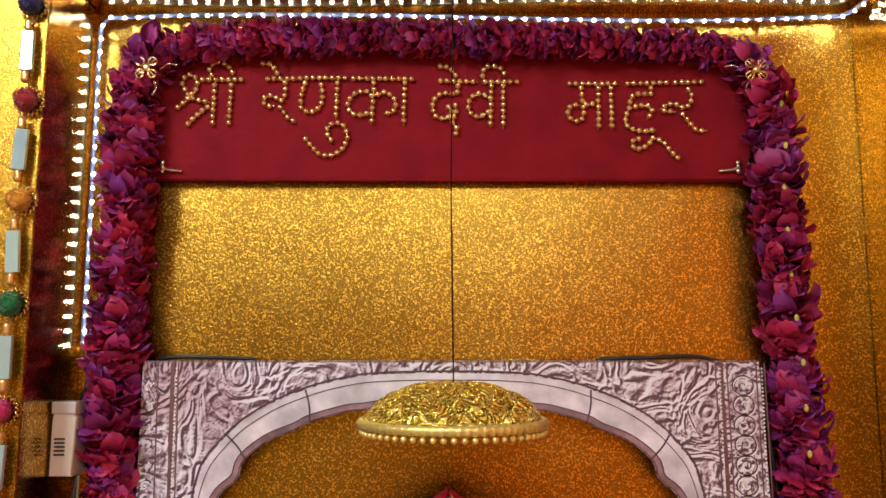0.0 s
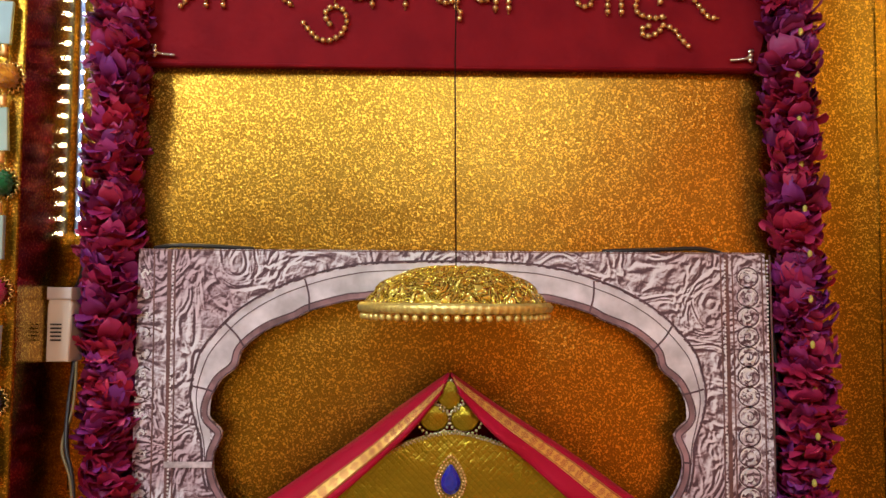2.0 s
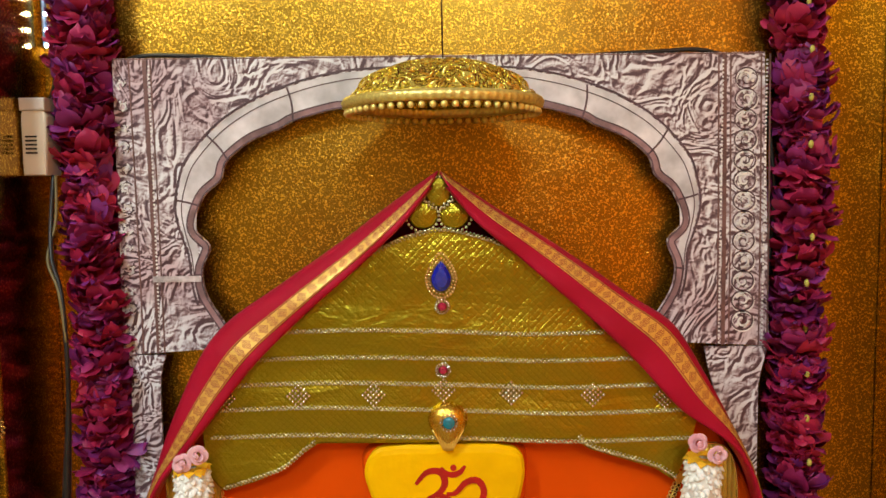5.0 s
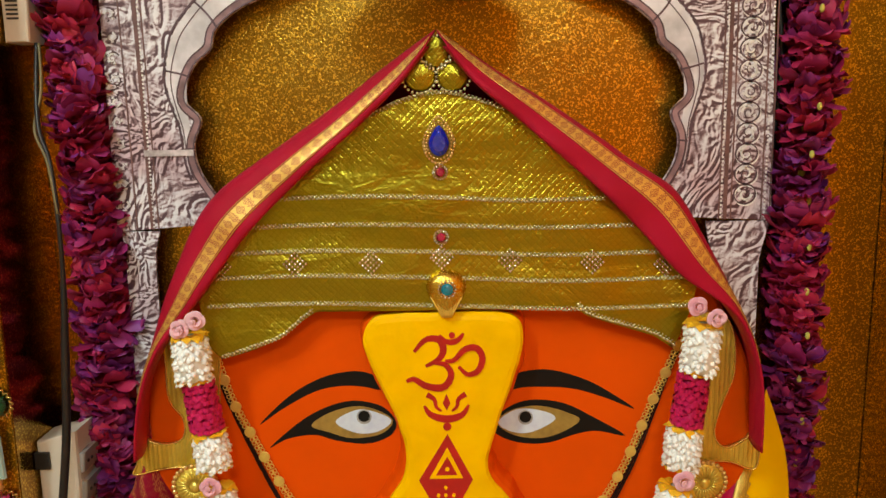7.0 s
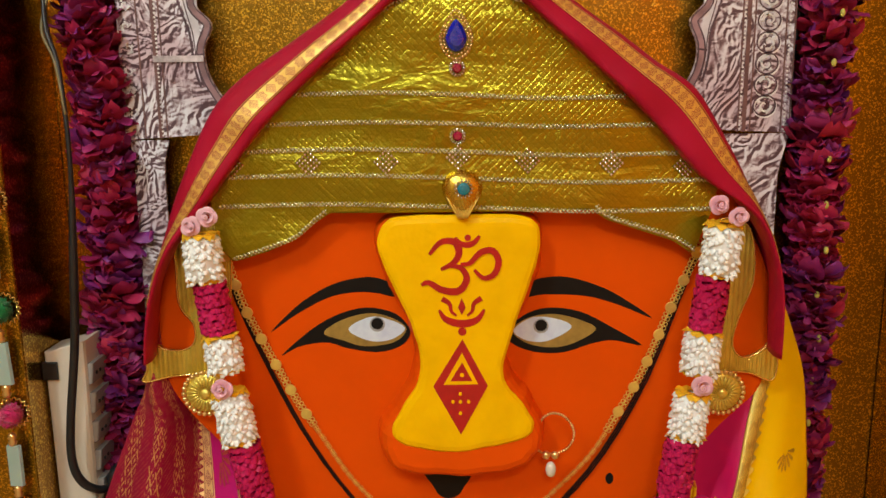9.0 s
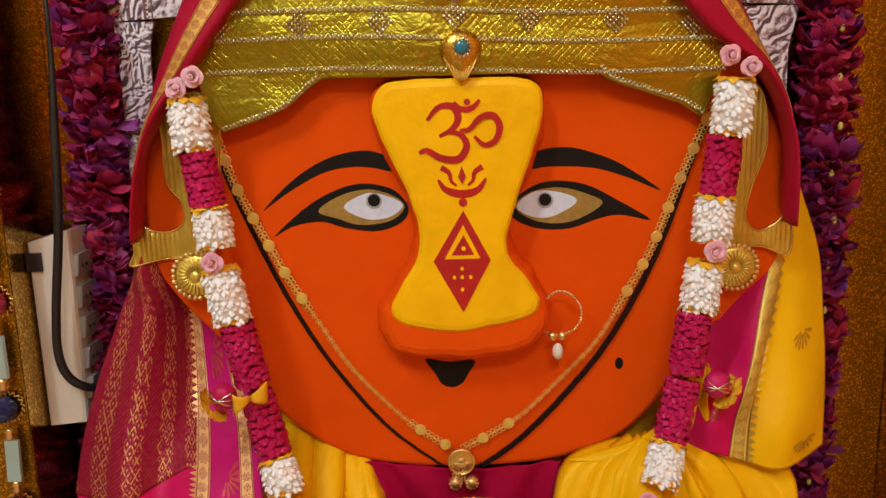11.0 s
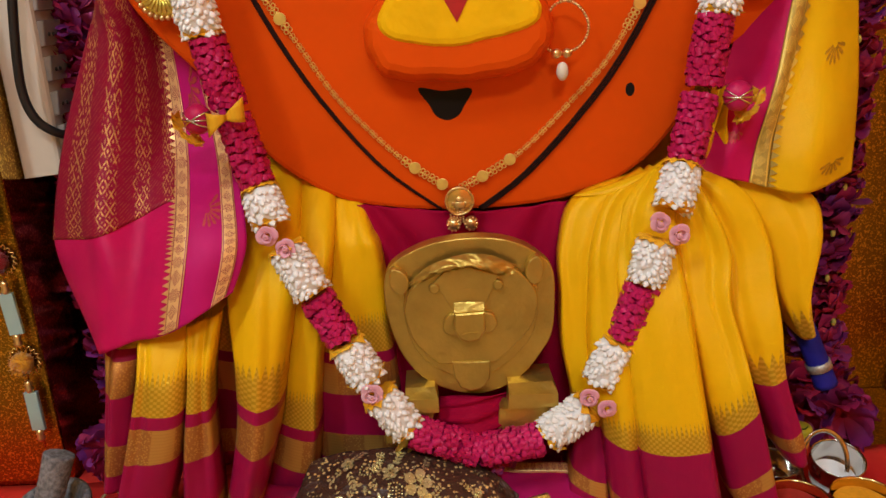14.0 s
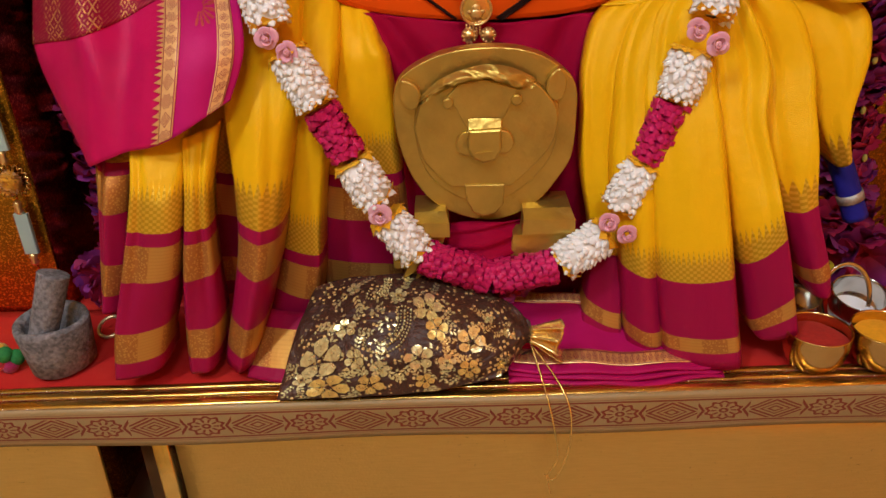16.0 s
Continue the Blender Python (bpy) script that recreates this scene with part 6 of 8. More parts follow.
g = Geo()
grid(g, fan, 90, 24)
part("gather", g, M_yellow, sari, "yellow silk gathered in folds from a knot", thick=0.0016)
blouse = thing("maroon_cloth", "maroon silk cloth tucked below the face", "cloth", at=(0, 1.1, SHELF))
CEN = [(-0.134, 0.776, 0.147, 0.766, 1.12), (-0.104, 0.69, 0.141, 0.681, 1.1), (-0.111, 0.582, 0.145, 0.573, 1.09), (-0.117, 0.484, 0.149, 0.475, 1.09), (-0.125, 0.362, 0.155, 0.352, 1.085)]
g = Geo()
rows = [[(a, y, b), ((a * 2 + c) / 3, y - 0.006, (b * 2 + d) / 3 - 0.010), ((a + c * 2) / 3, y - 0.006, (b + d * 2) / 3 - 0.012), (c, y, d)] for a, b, c, d, y in CEN]
f = surf(rows)
grid(g, lambda u, v: np.asarray(f(u, v)) + (0, 0.006 * math.sin(16 * v + 8 * (u - 0.5) ** 2 * 6) * (1 - v) - 0.004 * math.sin(22 * u), 0), 40, 50)
part("drape", g, M_maroon, blouse, thick=0.0016)
g = Geo()
knot = surf([[(-0.035, 1.04, 0.525), (0.01, 1.02, 0.535), (0.060, 1.04, 0.53)], [(-0.040, 1.02, 0.500), (0.01, 0.995, 0.500), (0.062, 1.02, 0.500)], [(-0.03, 1.03, 0.465), (0.015, 1.00, 0.455), (0.055, 1.03, 0.470)]])
grid(g, lambda u, v: np.asarray(knot(u, v)) + (0, 0.005 * math.sin(26 * v + 6 * u), 0), 20, 20)
part("tuck", g, M_maroon, blouse, "gathered maroon tuck under the lion face", thick=0.0016)
g = Geo()
ball(g, (0.005, 1.002, 0.478), (0.030, 0.008, 0.022), 16, 10)
part("sequin_patch", g, M_brass, blouse, "small rounded gold patch")
# folded end on the table
fold = thing("folded_cloth", "magenta silk cloth folded flat with a gold woven strip", "cloth", at=(0.18, 0.96, SHELF))
M_fold = silk("magenta_silk", (0.42, 0.005, 0.10), (0.52, 0.008, 0.15), 0.45)
for k in range(3):
    g = Geo()
    h = SHELF + 0.003 + 0.0055 * k
    y0 = 0.903 + 0.004 * k
    f = surf([[(0.03, 1.04, h + 0.04), (0.12, 1.03, h + 0.036), (0.22, 1.02, h + 0.025), (0.298, 1.01, h + 0.014)], [(0.03, 0.975, h + 0.010), (0.12, 0.968, h + 0.008), (0.21, 0.96, h + 0.006), (0.296 - 0.004 * k, 0.962, h + 0.004)], [(0.03, y0 + 0.004, h + 0.001), (0.12, y0 - 0.002, h), (0.20, y0 - 0.006, h), (0.288 - 0.004 * k, y0 + 0.004, h)]])
    grid(g, lambda u, v: np.asarray(f(u, v)) + (0, 0.002 * math.sin(9 * u + k) * v, 0.0016 * math.sin(17 * u + k) + 0.002 * noise.noise(Vector((u * 6, v * 4, k)))), 40, 14)
    part("fold", g, M_fold, fold, thick=0.003)
M_strip = make_border("narrow_gold_strip", (0.92, 0.62, 0.26), (0.36, 0.03, 0.05), 34)
for lo, hi in ((0.66, 0.86), (0.02, 0.16)):
    g = Geo()
    grid(g, lambda u, v: np.asarray(f(u, lo + (hi - lo) * v)) + (0, 0, 0.0036 + 0.0016 * math.sin(17 * u + 2)), 60, 4, uv=lambda u, v, a, b: (u, b))
    part("gold_strip", g, M_strip, fold, "narrow gold woven strip", thick=0.001)
g = Geo()
f2 = surf([[(-0.285, 1.010, SHELF + 0.060), (-0.25, 1.000, SHELF + 0.058), (-0.20, 0.995, SHELF + 0.055)], [(-0.290, 0.965, SHELF + 0.024), (-0.255, 0.955, SHELF + 0.026), (-0.205, 0.95, SHELF + 0.022)], [(-0.292, 0.935, SHELF + 0.004), (-0.255, 0.922, SHELF + 0.004), (-0.205, 0.915, SHELF + 0.004)]])
grid(g, f2, 16, 10, uv=lambda u, v, a, b: (u * 0.09, (1 - v) * 0.08))
part("fold", g, M_hem_l, fold, thick=0.002)
# blue cloth
blue = thing("blue_cloth", "rolled royal blue silk with a silver band", "cloth", at=(0.46, 1.05, 0.5))
path = spline([(0.425, 1.10, 0.72), (0.432, 1.08, 0.64), (0.452, 1.045, 0.575), (0.474, 1.035, 0.518)], 20)
g = Geo()
tube(g, path, lambda t: 0.0155 + 0.001 * math.sin(6 * t), 14)
part("roll", g, M_blue, blue)
g = Geo()
tube(g, path[15:17], 0.0162, 14)
part("silver_band", g, plain("silver_weave", (0.42, 0.40, 0.36), 0.4, 0.5, 0.3, 300, 0.4, 600), blue, "silver woven band")

# ---- gold lion face: one plain shape ----
g = Geo()
LY = 1.030
HEAD = [(-0.090, 0.712), (-0.057, 0.735), (-0.016, 0.746), (0.034, 0.747), (0.072, 0.738), (0.1, 0.72), (0.115, 0.7), (0.117, 0.66), (0.113, 0.615), (0.098, 0.587), (0.076, 0.559), (0.048, 0.541), (0.014, 0.533), (-0.024, 0.542), (-0.054, 0.56), (-0.077, 0.59), (-0.091, 0.63), (-0.097, 0.674)]
prism(g, spline(HEAD, 80, True), LY, LY + 0.022, 0.0015)
JAW = [(-0.072, 0.673), (-0.05, 0.69), (0.08, 0.69), (0.095, 0.66), (0.09, 0.623), (0.074, 0.597), (0.054, 0.578), (0.034, 0.565), (0.007, 0.559), (-0.02, 0.566), (-0.043, 0.581), (-0.062, 0.604), (-0.071, 0.635)]
prism(g, spline(JAW, 60, True), LY - 0.005, LY + 0.004, 0.0015)
FACE = [(-0.073, 0.661), (-0.063, 0.69), (-0.042, 0.709), (-0.013, 0.719), (0.018, 0.724), (0.052, 0.716), (0.074, 0.703), (0.091, 0.681), (0.094, 0.661), (0.086, 0.631), (0.06, 0.601)]
prism(g, spline(FACE, 50) + [(0.040, 0.583), (-0.032, 0.584)] + spline([(-0.032, 0.584), (-0.059, 0.612), (-0.069, 0.637), (-0.073, 0.661)], 12)[1:-1], LY - 0.012, LY - 0.002, 0.002)
# crumpled card bent forward over the brow
BT = [(-0.070, 0.690), (-0.047, 0.712), (-0.023, 0.724), (0.008, 0.731), (0.039, 0.727), (0.070, 0.712)]
BL = [(-0.064, 0.690), (-0.042, 0.704), (-0.020, 0.712), (0.008, 0.717), (0.030, 0.711), (0.050, 0.704), (0.068, 0.708)]
grid(g, lambda u, v: np.append(cr(BT, u) * (1 - v) + cr(BL, u) * v, 0)[[0, 2, 1]] + (0, LY - 0.006 - 0.016 * math.sin(math.pi * (0.1 + 0.55 * v)) * math.sin(math.pi * u) ** 0.5 + 0.0022 * noise.noise(Vector((u * 14, v * 3, 2))), 0.0014 * noise.noise(Vector((u * 22, v * 2, 7))) * v), 70, 10)
grid(g, lambda u, v: np.append(cr(BL, u), 0)[[0, 2, 1]] + (0, LY - 0.0185 * math.sin(math.pi * u) ** 0.5 * (1 - v) - 0.010 * v - 0.004, -0.003 * v + 0.0014 * noise.noise(Vector((u * 22, 2, 7)))), 70, 2)
# forehead and bridge of the nose
prism(g, [(-0.024, 0.683), (-0.036, 0.695), (-0.020, 0.711), (0.008, 0.716), (0.046, 0.704), (0.040, 0.688), (0.030, 0.668), (0.028, 0.655), (-0.010, 0.655), (-0.018, 0.670)], LY - 0.0165, LY - 0.006, 0.0015)
for cx, cz in ((-0.033, 0.690), (0.0455, 0.691)):
    prism(g, disc_pts(cx, cz, 0.0068, n=20), LY - 0.0195, LY - 0.010, 0.0022)
# cheeks, nose block and tongue
prism(g, spline([(-0.006, 0.657), (-0.018, 0.654), (-0.025, 0.641), (-0.022, 0.629), (-0.006, 0.624)], 20), LY - 0.0185, LY - 0.008, 0.002)
prism(g, spline([(0.024, 0.658), (0.037, 0.653), (0.043, 0.640), (0.036, 0.628), (0.024, 0.627)], 20), LY - 0.0185, LY - 0.008, 0.002)
prism(g, [(-0.010, 0.660), (0.027, 0.661), (0.028, 0.635), (0.020, 0.622), (0.006, 0.619), (-0.005, 0.624), (-0.012, 0.637)], LY - 0.028, LY - 0.008, 0.0035)
grid(g, lambda u, v: (-0.010 + 0.037 * u, LY - 0.0185 - 0.0065 * v, 0.671 - 0.013 * v + 0.0006 * math.sin(5 * u)), 12, 4)
stroke(g, [(-0.002, 0.632), (0.008, 0.633), (0.019, 0.634)], 0.0018, LY - 0.0290, LY - 0.026, n=6)
prism(g, [(-0.016, 0.588), (0.032, 0.587), (0.031, 0.561), (0.021, 0.548), (0.006, 0.545), (-0.007, 0.551), (-0.014, 0.566)], LY - 0.0145, LY - 0.004, 0.002)
prism(g, spline([(-0.085, 0.716), (-0.070, 0.711), (-0.064, 0.699), (-0.068, 0.685), (-0.078, 0.682), (-0.088, 0.695)], 30, True), LY - 0.012, LY + 0.002, 0.002)
prism(g, spline([(0.095, 0.724), (0.103, 0.711), (0.099, 0.692), (0.089, 0.687), (0.080, 0.699), (0.083, 0.716)], 30, True), LY - 0.012, LY + 0.002, 0.002)
# folded legs: an upper step, a bent face and the paws
for q in (0, 1):
    xa, xb = ((-0.078, -0.040), (0.054, 0.112))[q]
    yt = 1.012
    leg = [[(xa, yt + 0.020, 0.556), (xb, yt + 0.020, 0.556)], [(xa, yt + 0.004, 0.554), (xb, yt + 0.004, 0.554)], [(xa, yt - 0.014, 0.547), (xb + 0.004, yt - 0.014, 0.545)], [(xa - 0.002, yt - 0.016, 0.528), (xb + 0.004, yt - 0.016, 0.528)], [(xa - 0.012, yt - 0.005, 0.523), (xb - 0.002, yt - 0.005, 0.523)], [(xa - 0.016, yt - 0.010, 0.490), (xb - 0.012, yt - 0.010, 0.490)], [(xa - 0.018, yt - 0.006, (SHELF + 0.004, 0.476)[q]), (xb - 0.014, yt - 0.006, (SHELF + 0.004, 0.476)[q])]]
    n0 = len(g.v)
    pts = [p for row in leg for p in row]
    pts += [(x, y + 0.03, z) for x, y, z in pts]
    k = 2 * len(leg)
    g.add(pts, [(2 * i, 2 * i + 1, 2 * i + 3, 2 * i + 2) for i in range(len(leg) - 1)] + [(2 * i, 2 * i + 2, k + 2 * i + 2, k + 2 * i) for i in range(len(leg) - 1)] + [(2 * i + 3, 2 * i + 1, k + 2 * i + 1, k + 2 * i + 3) for i in range(len(leg) - 1)] + [(0, k, k + 1, 1)])
prism(g, [(-0.106, 0.516), (-0.038, 0.516), (-0.038, 0.488)] + [(-0.040 - 0.0165 * i - (0.0165 * 0.5 if j else 0), 0.472 if j else 0.490) for i in range(4) for j in (1, 0)] + [(-0.106, 0.490)], 0.990, 0.996, 0.001)
single("lion_face", g, M_lionfoil, "stylised lion face folded from gold card with paws", "lion figure", smooth=False)

# ---- flower garland over the figure ----
gar = thing("ribbon_garland", "garland of white buds, magenta ribbon and pink roses", "garland", at=(0.0, 1.0, 0.48))
rg = random.Random(11)


def along(a, b):
    a, b = np.asarray(a, dtype=float), np.asarray(b, dtype=float)
    d = b - a
    n = np.linalg.norm(d)
    d = d / n
    x = np.cross(d, (0, 1, 0))
    x = x / np.linalg.norm(x)
    return a, d, n, x, np.cross(d, x)


def bud_shape(n=6):
    """A plump waxy bud, one unit long and one wide, flattened."""
    prof = ((0.30, 0.85), (0.60, 1.0), (0.85, 0.55))
    verts = [(0, 0, 0)] + [(f * math.cos(2 * math.pi * q / n), 0.62 * f * math.sin(2 * math.pi * q / n), h) for h, f in prof for q in range(n)] + [(0, 0, 1)]
    faces = [(0, 1 + (q + 1) % n, 1 + q) for q in range(n)]
    faces += [(1 + k * n + q, 1 + k * n + (q + 1) % n, 1 + (k + 1) * n + (q + 1) % n, 1 + (k + 1) * n + q) for k in (0, 1) for q in range(n)]
    return verts, faces + [(1 + 3 * n, 1 + 2 * n + q, 1 + 2 * n + (q + 1) % n) for q in range(n)]


BUD_V, BUD_F = bud_shape()
me_bud = Geo().add(BUD_V, BUD_F).mesh("bud", M_white_bud)


def white_bunch(a, b):
    """Waxy buds packed in slanting rings round the string; those in front are pieces of their own."""
    a, d, n, x, y = along(a, b)
    g = Geo()
    rings = max(5, int(n / 0.0053))
    tube(g, [a, a + d * n / 2, a + d * n], 0.0215, 12)
    front = []
    for k in range(rings):
        for i in range(13):
            t = 2 * math.pi * (i + 0.5 * (k % 2)) / 13 + rg.uniform(-0.15, 0.15)
            o = x * math.cos(t) + y * math.sin(t)
            p0 = a + d * (n * (k + 0.3) / rings + rg.uniform(-0.002, 0.002)) + o * 0.0155
            tip = p0 + o * rg.uniform(0.0075, 0.0115) + d * rg.uniform(0.006, 0.011) + np.cross(o, d) * rg.uniform(-0.004, 0.004)
            axis = (tip - p0) / np.linalg.norm(tip - p0)
            side = np.cross(axis, o)
            side = side / np.linalg.norm(side)
            up = np.cross(axis, side)
            w = 0.0047 * rg.uniform(0.85, 1.15)
            cols = (side * w, up * w, tip - p0)
            if o[1] < -0.5 and (i + k) % 2:
                front.append(Matrix([[cols[c][r] for c in range(3)] + [p0[r]] for r in range(3)] + [[0, 0, 0, 1]]))
            else:
                g.add([p0 + cols[0] * v[0] + cols[1] * v[1] + cols[2] * v[2] for v in BUD_V], BUD_F)
    body = tagged(part("bud_segment", g, M_white_bud, gar, "white waxy buds packed round the string"), kind="stuff")
    for m in front:
        piece("bud", me_bud, m, body)
    for e, sgn in ((a, -1), (a + d * n, 1)):
        tuft(e, d * sgn, x, y)


def tuft(p, d, x, y):
    g = Geo()
    for i in range(12):
        t = 2 * math.pi * i / 12 + rg.uniform(-0.2, 0.2)
        o = x * math.cos(t) + y * math.sin(t)
        s = np.cross(o, d)
        p0 = p + o * 0.006 + d * 0.002
        p1 = p + o * 0.022 + d * 0.001
        p2 = p + o * rg.uniform(0.0235, 0.029) - d * rg.uniform(-0.002, 0.008)
        g.add([p0 - s * 0.004, p0 + s * 0.004, p1 + s * 0.0072, p1 - s * 0.0072, p2, p1 + d * 0.003], [(0, 1, 2, 5), (0, 5, 3), (3, 5, 2, 4)])
    part("ribbon_tuft", g, M_leaf_gold, gar, "small orange-yellow ribbon tuft", smooth=False)


def ribbon_piece(a, b, r=0.0205):
    """Ribbon pleated into rows of small folded loops."""
    a, d, n, x, y = along(a, b)
    g = Geo()
    tube(g, [a, a + d * n / 2, a + d * n], r * 0.74, 12)
    rows = max(5, int(n / 0.0058))
    for k in range(rows):
        for i in range(14):
            t = 2 * math.pi * (i + 0.5 * (k % 2)) / 14 + rg.uniform(-0.16, 0.16)
            o = x * math.cos(t) + y * math.sin(t)
            tilt = rg.uniform(-0.7, 0.7)
            s = np.cross(o, d)
            s, e = s * math.cos(tilt) + d * math.sin(tilt), d * math.cos(tilt) - s * math.sin(tilt)
            c = a + d * (n * (k + 0.5) / rows + rg.uniform(-0.0022, 0.0022)) + o * r * 0.72
            h = rg.uniform(0.8, 1.25)
            arch = [(-0.0066, 0.0), (-0.0042, 0.0050), (0.0, 0.0072), (0.0042, 0.0052), (0.0066, 0.0)]
            verts = [c + s * p + o * q * h + e * m for m in (-0.0028, 0.0030) for p, q in arch]
            g.add(verts, [(m, m + 1, m + 6, m + 5) for m in range(4)])
    tagged(part("ribbon_length", g, M_ribbon, gar, "length of pleated magenta satin ribbon"), kind="stuff")


def rose(p, r=0.0098, m=None):
    """A ribbon rose: three turns of cupped petals, each lapping over the next."""
    g = Geo()
    p = np.asarray(p, dtype=float)
    t0 = rg.uniform(0, 6.28)
    lean = np.array((rg.uniform(-0.25, 0.25), 0, rg.uniform(-0.25, 0.25)))
    heart = [p + np.array((0.34 * r * (1 - 0.8 * t) * math.cos(9 * t + t0), -0.010 - 0.003 * t, 0.34 * r * (1 - 0.8 * t) * math.sin(9 * t + t0))) for t in np.linspace(0, 1, 16)]
    tube(g, heart, lambda t: 0.0016 - 0.0006 * t, 6)
    body = part("ribbon_rose", g, m or M_rose, gar, "lilac pink ribbon rose")
    for k, (count, size, rise, flare) in enumerate(((4, 1.0, 0.004, 0.55), (3, 0.66, 0.008, 0.32))):
        for i in range(count):
            a0 = t0 + 2 * math.pi * i / count + k * 0.7
            rr = r * size * rg.uniform(0.9, 1.1)

            def f(u, v, a0=a0, rr=rr, rise=rise, flare=flare, count=count):
                a = a0 + (u - 0.5) * 2 * math.pi / count * 1.45
                edge = math.sin(math.pi * u) ** 0.45
                q = rr * (0.42 + v * (0.30 + flare * edge)) + 0.0012 * u
                y = -0.003 - rise * (0.3 + v * edge) + 0.004 * flare * v * v
                return p + np.array((math.cos(a) * q, y, math.sin(a) * q)) + lean * y
            g = Geo()
            grid(g, f, 10, 5)
            part("petal", g, m or M_rose, body, thick=0.0006)


def rose_pair(p, dx, dz):
    p = np.asarray(p, dtype=float)
    for s in (-1, 1):
        rose(p + (s * dx, -0.012 - 0.006 * (s > 0), s * dz))


G_L = [("rose", (-0.315, 1.060, 1.300)), ("white", (-0.321, 1.064, 1.278), (-0.318, 1.062, 1.220)), ("ribbon", (-0.313, 1.062, 1.217), (-0.305, 1.062, 1.150)), ("white", (-0.303, 1.060, 1.145), (-0.298, 1.058, 1.100)), ("rose1", (-0.299, 1.050, 1.083)), ("white", (-0.296, 1.056, 1.068), (-0.284, 1.052, 1.004)), ("ribbon", (-0.279, 1.050, 0.998), (-0.262, 1.044, 0.920)), ("bow", (-0.266, 1.040, 0.912)), ("ribbon", (-0.260, 1.044, 0.908), (-0.238, 1.034, 0.828)),
       ("white", (-0.236, 1.030, 0.822), (-0.224, 1.018, 0.785)), ("rose", (-0.214, 1.010, 0.768)), ("white", (-0.208, 1.008, 0.754), (-0.182, 1.002, 0.700)), ("ribbon", (-0.177, 1.000, 0.692), (-0.149, 0.996, 0.637)), ("white", (-0.145, 0.994, 0.630), (-0.122, 0.992, 0.585)), ("rose1", (-0.116, 0.986, 0.572)), ("white", (-0.110, 0.990, 0.560), (-0.078, 0.988, 0.514)), ("ribbon", (-0.070, 0.988, 0.508), (0.012, 0.984, 0.477))]
G_R = [("rose", (0.343, 1.046, 1.306)), ("white", (0.347, 1.050, 1.285), (0.343, 1.052, 1.222)), ("ribbon", (0.339, 1.054, 1.218), (0.332, 1.056, 1.146)), ("white", (0.330, 1.056, 1.142), (0.326, 1.056, 1.088)), ("rose1", (0.322, 1.046, 1.076)), ("white", (0.319, 1.054, 1.058), (0.312, 1.052, 1.000)), ("ribbon", (0.308, 1.052, 0.994), (0.296, 1.048, 0.915)), ("bow", (0.302, 1.044, 0.905)), ("ribbon", (0.293, 1.046, 0.905), (0.275, 1.036, 0.830)),
       ("white", (0.272, 1.032, 0.823), (0.256, 1.014, 0.778)), ("rose", (0.245, 1.006, 0.760)), ("white", (0.236, 1.004, 0.742), (0.224, 1.000, 0.693)), ("ribbon", (0.220, 0.998, 0.686), (0.196, 0.994, 0.622)), ("white", (0.191, 0.992, 0.616), (0.168, 0.990, 0.566)), ("rose", (0.160, 0.984, 0.548)), ("white", (0.150, 0.988, 0.530), (0.102, 0.986, 0.494)), ("ribbon", (0.094, 0.986, 0.489), (0.014, 0.984, 0.477))]


def bow(p):
    """A magenta bud with silver lines beside an orange-yellow bow."""
    s = -1 if p[0] < 0 else 1
    g = Geo()
    c = np.asarray(p) + (s * 0.030, -0.012, -0.002)
    ball(g, c, (0.017, 0.015, 0.018), 14, 10)
    bud = part("wrapped_bud", g, M_ribbon, gar, "magenta bud wrapped in ribbon")
    g = Geo()
    for k in (-0.5, 0.0, 0.5):
        tube(g, [c + 0.0178 * np.array((math.sin(t) * math.cos(k), -math.cos(t) * 0.86, math.sin(t) * math.sin(k) + 0.3 * math.sin(k) * math.cos(t))) for t in np.linspace(-1.5, 1.5, 10)], 0.0011, 5)
    part("silver_line", g, M_silver, bud)
    tuft(c + (s * 0.014, 0, -0.012), np.array((s * 0.8, 0, -0.6)), np.array((0, 1.0, 0)), np.array((0.6 * s, 0, 0.8)))
    if s < 0:
        g = Geo()
        for q in (-1, 1):
            f = lambda u, v, q=q: np.asarray(p) + (0.006 + q * 0.022 * u, -0.024 - 0.008 * math.sin(3 * u), (v - 0.5) * 0.022 * (0.3 + u) + 0.008 * u * q)
            grid(g, f, 5, 4)
        part("bow", g, M_leaf_gold, gar, "orange-yellow satin bow", thick=0.001)


for item in G_L + G_R:
    kind, p = item[0], item[1]
    if kind == "white":
        white_bunch(p, item[2])
    elif kind == "ribbon":
        ribbon_piece(p, item[2])
    elif kind == "rose":
        rose_pair(p, 0.0105, rg.choice((-0.007, 0.006)))
    elif kind == "rose1":
        rose((p[0], p[1] - 0.012, p[2]), 0.0112)
    else:
        bow(p)

# ---- ornaments of the figure ----


def ear_cover(pts, label):
    t = thing("ear_cover", label, "ornament", "gold ear covers", at=(pts[0][0], 1.10, pts[0][1]))
    g = Geo()
    prism(g, spline(pts, 60, True), 1.1085, 1.1145, 0.002)
    part("plate", g, M_ear_gold, t)
    g = Geo()
    ring = [np.asarray(p) for p in spline(pts, 80, True)]
    tube(g, [(p[0], 1.108, p[1]) for p in ring], 0.0014, 5, closed=True)
    part("edging", g, M_brass, t, "raised gold edge")


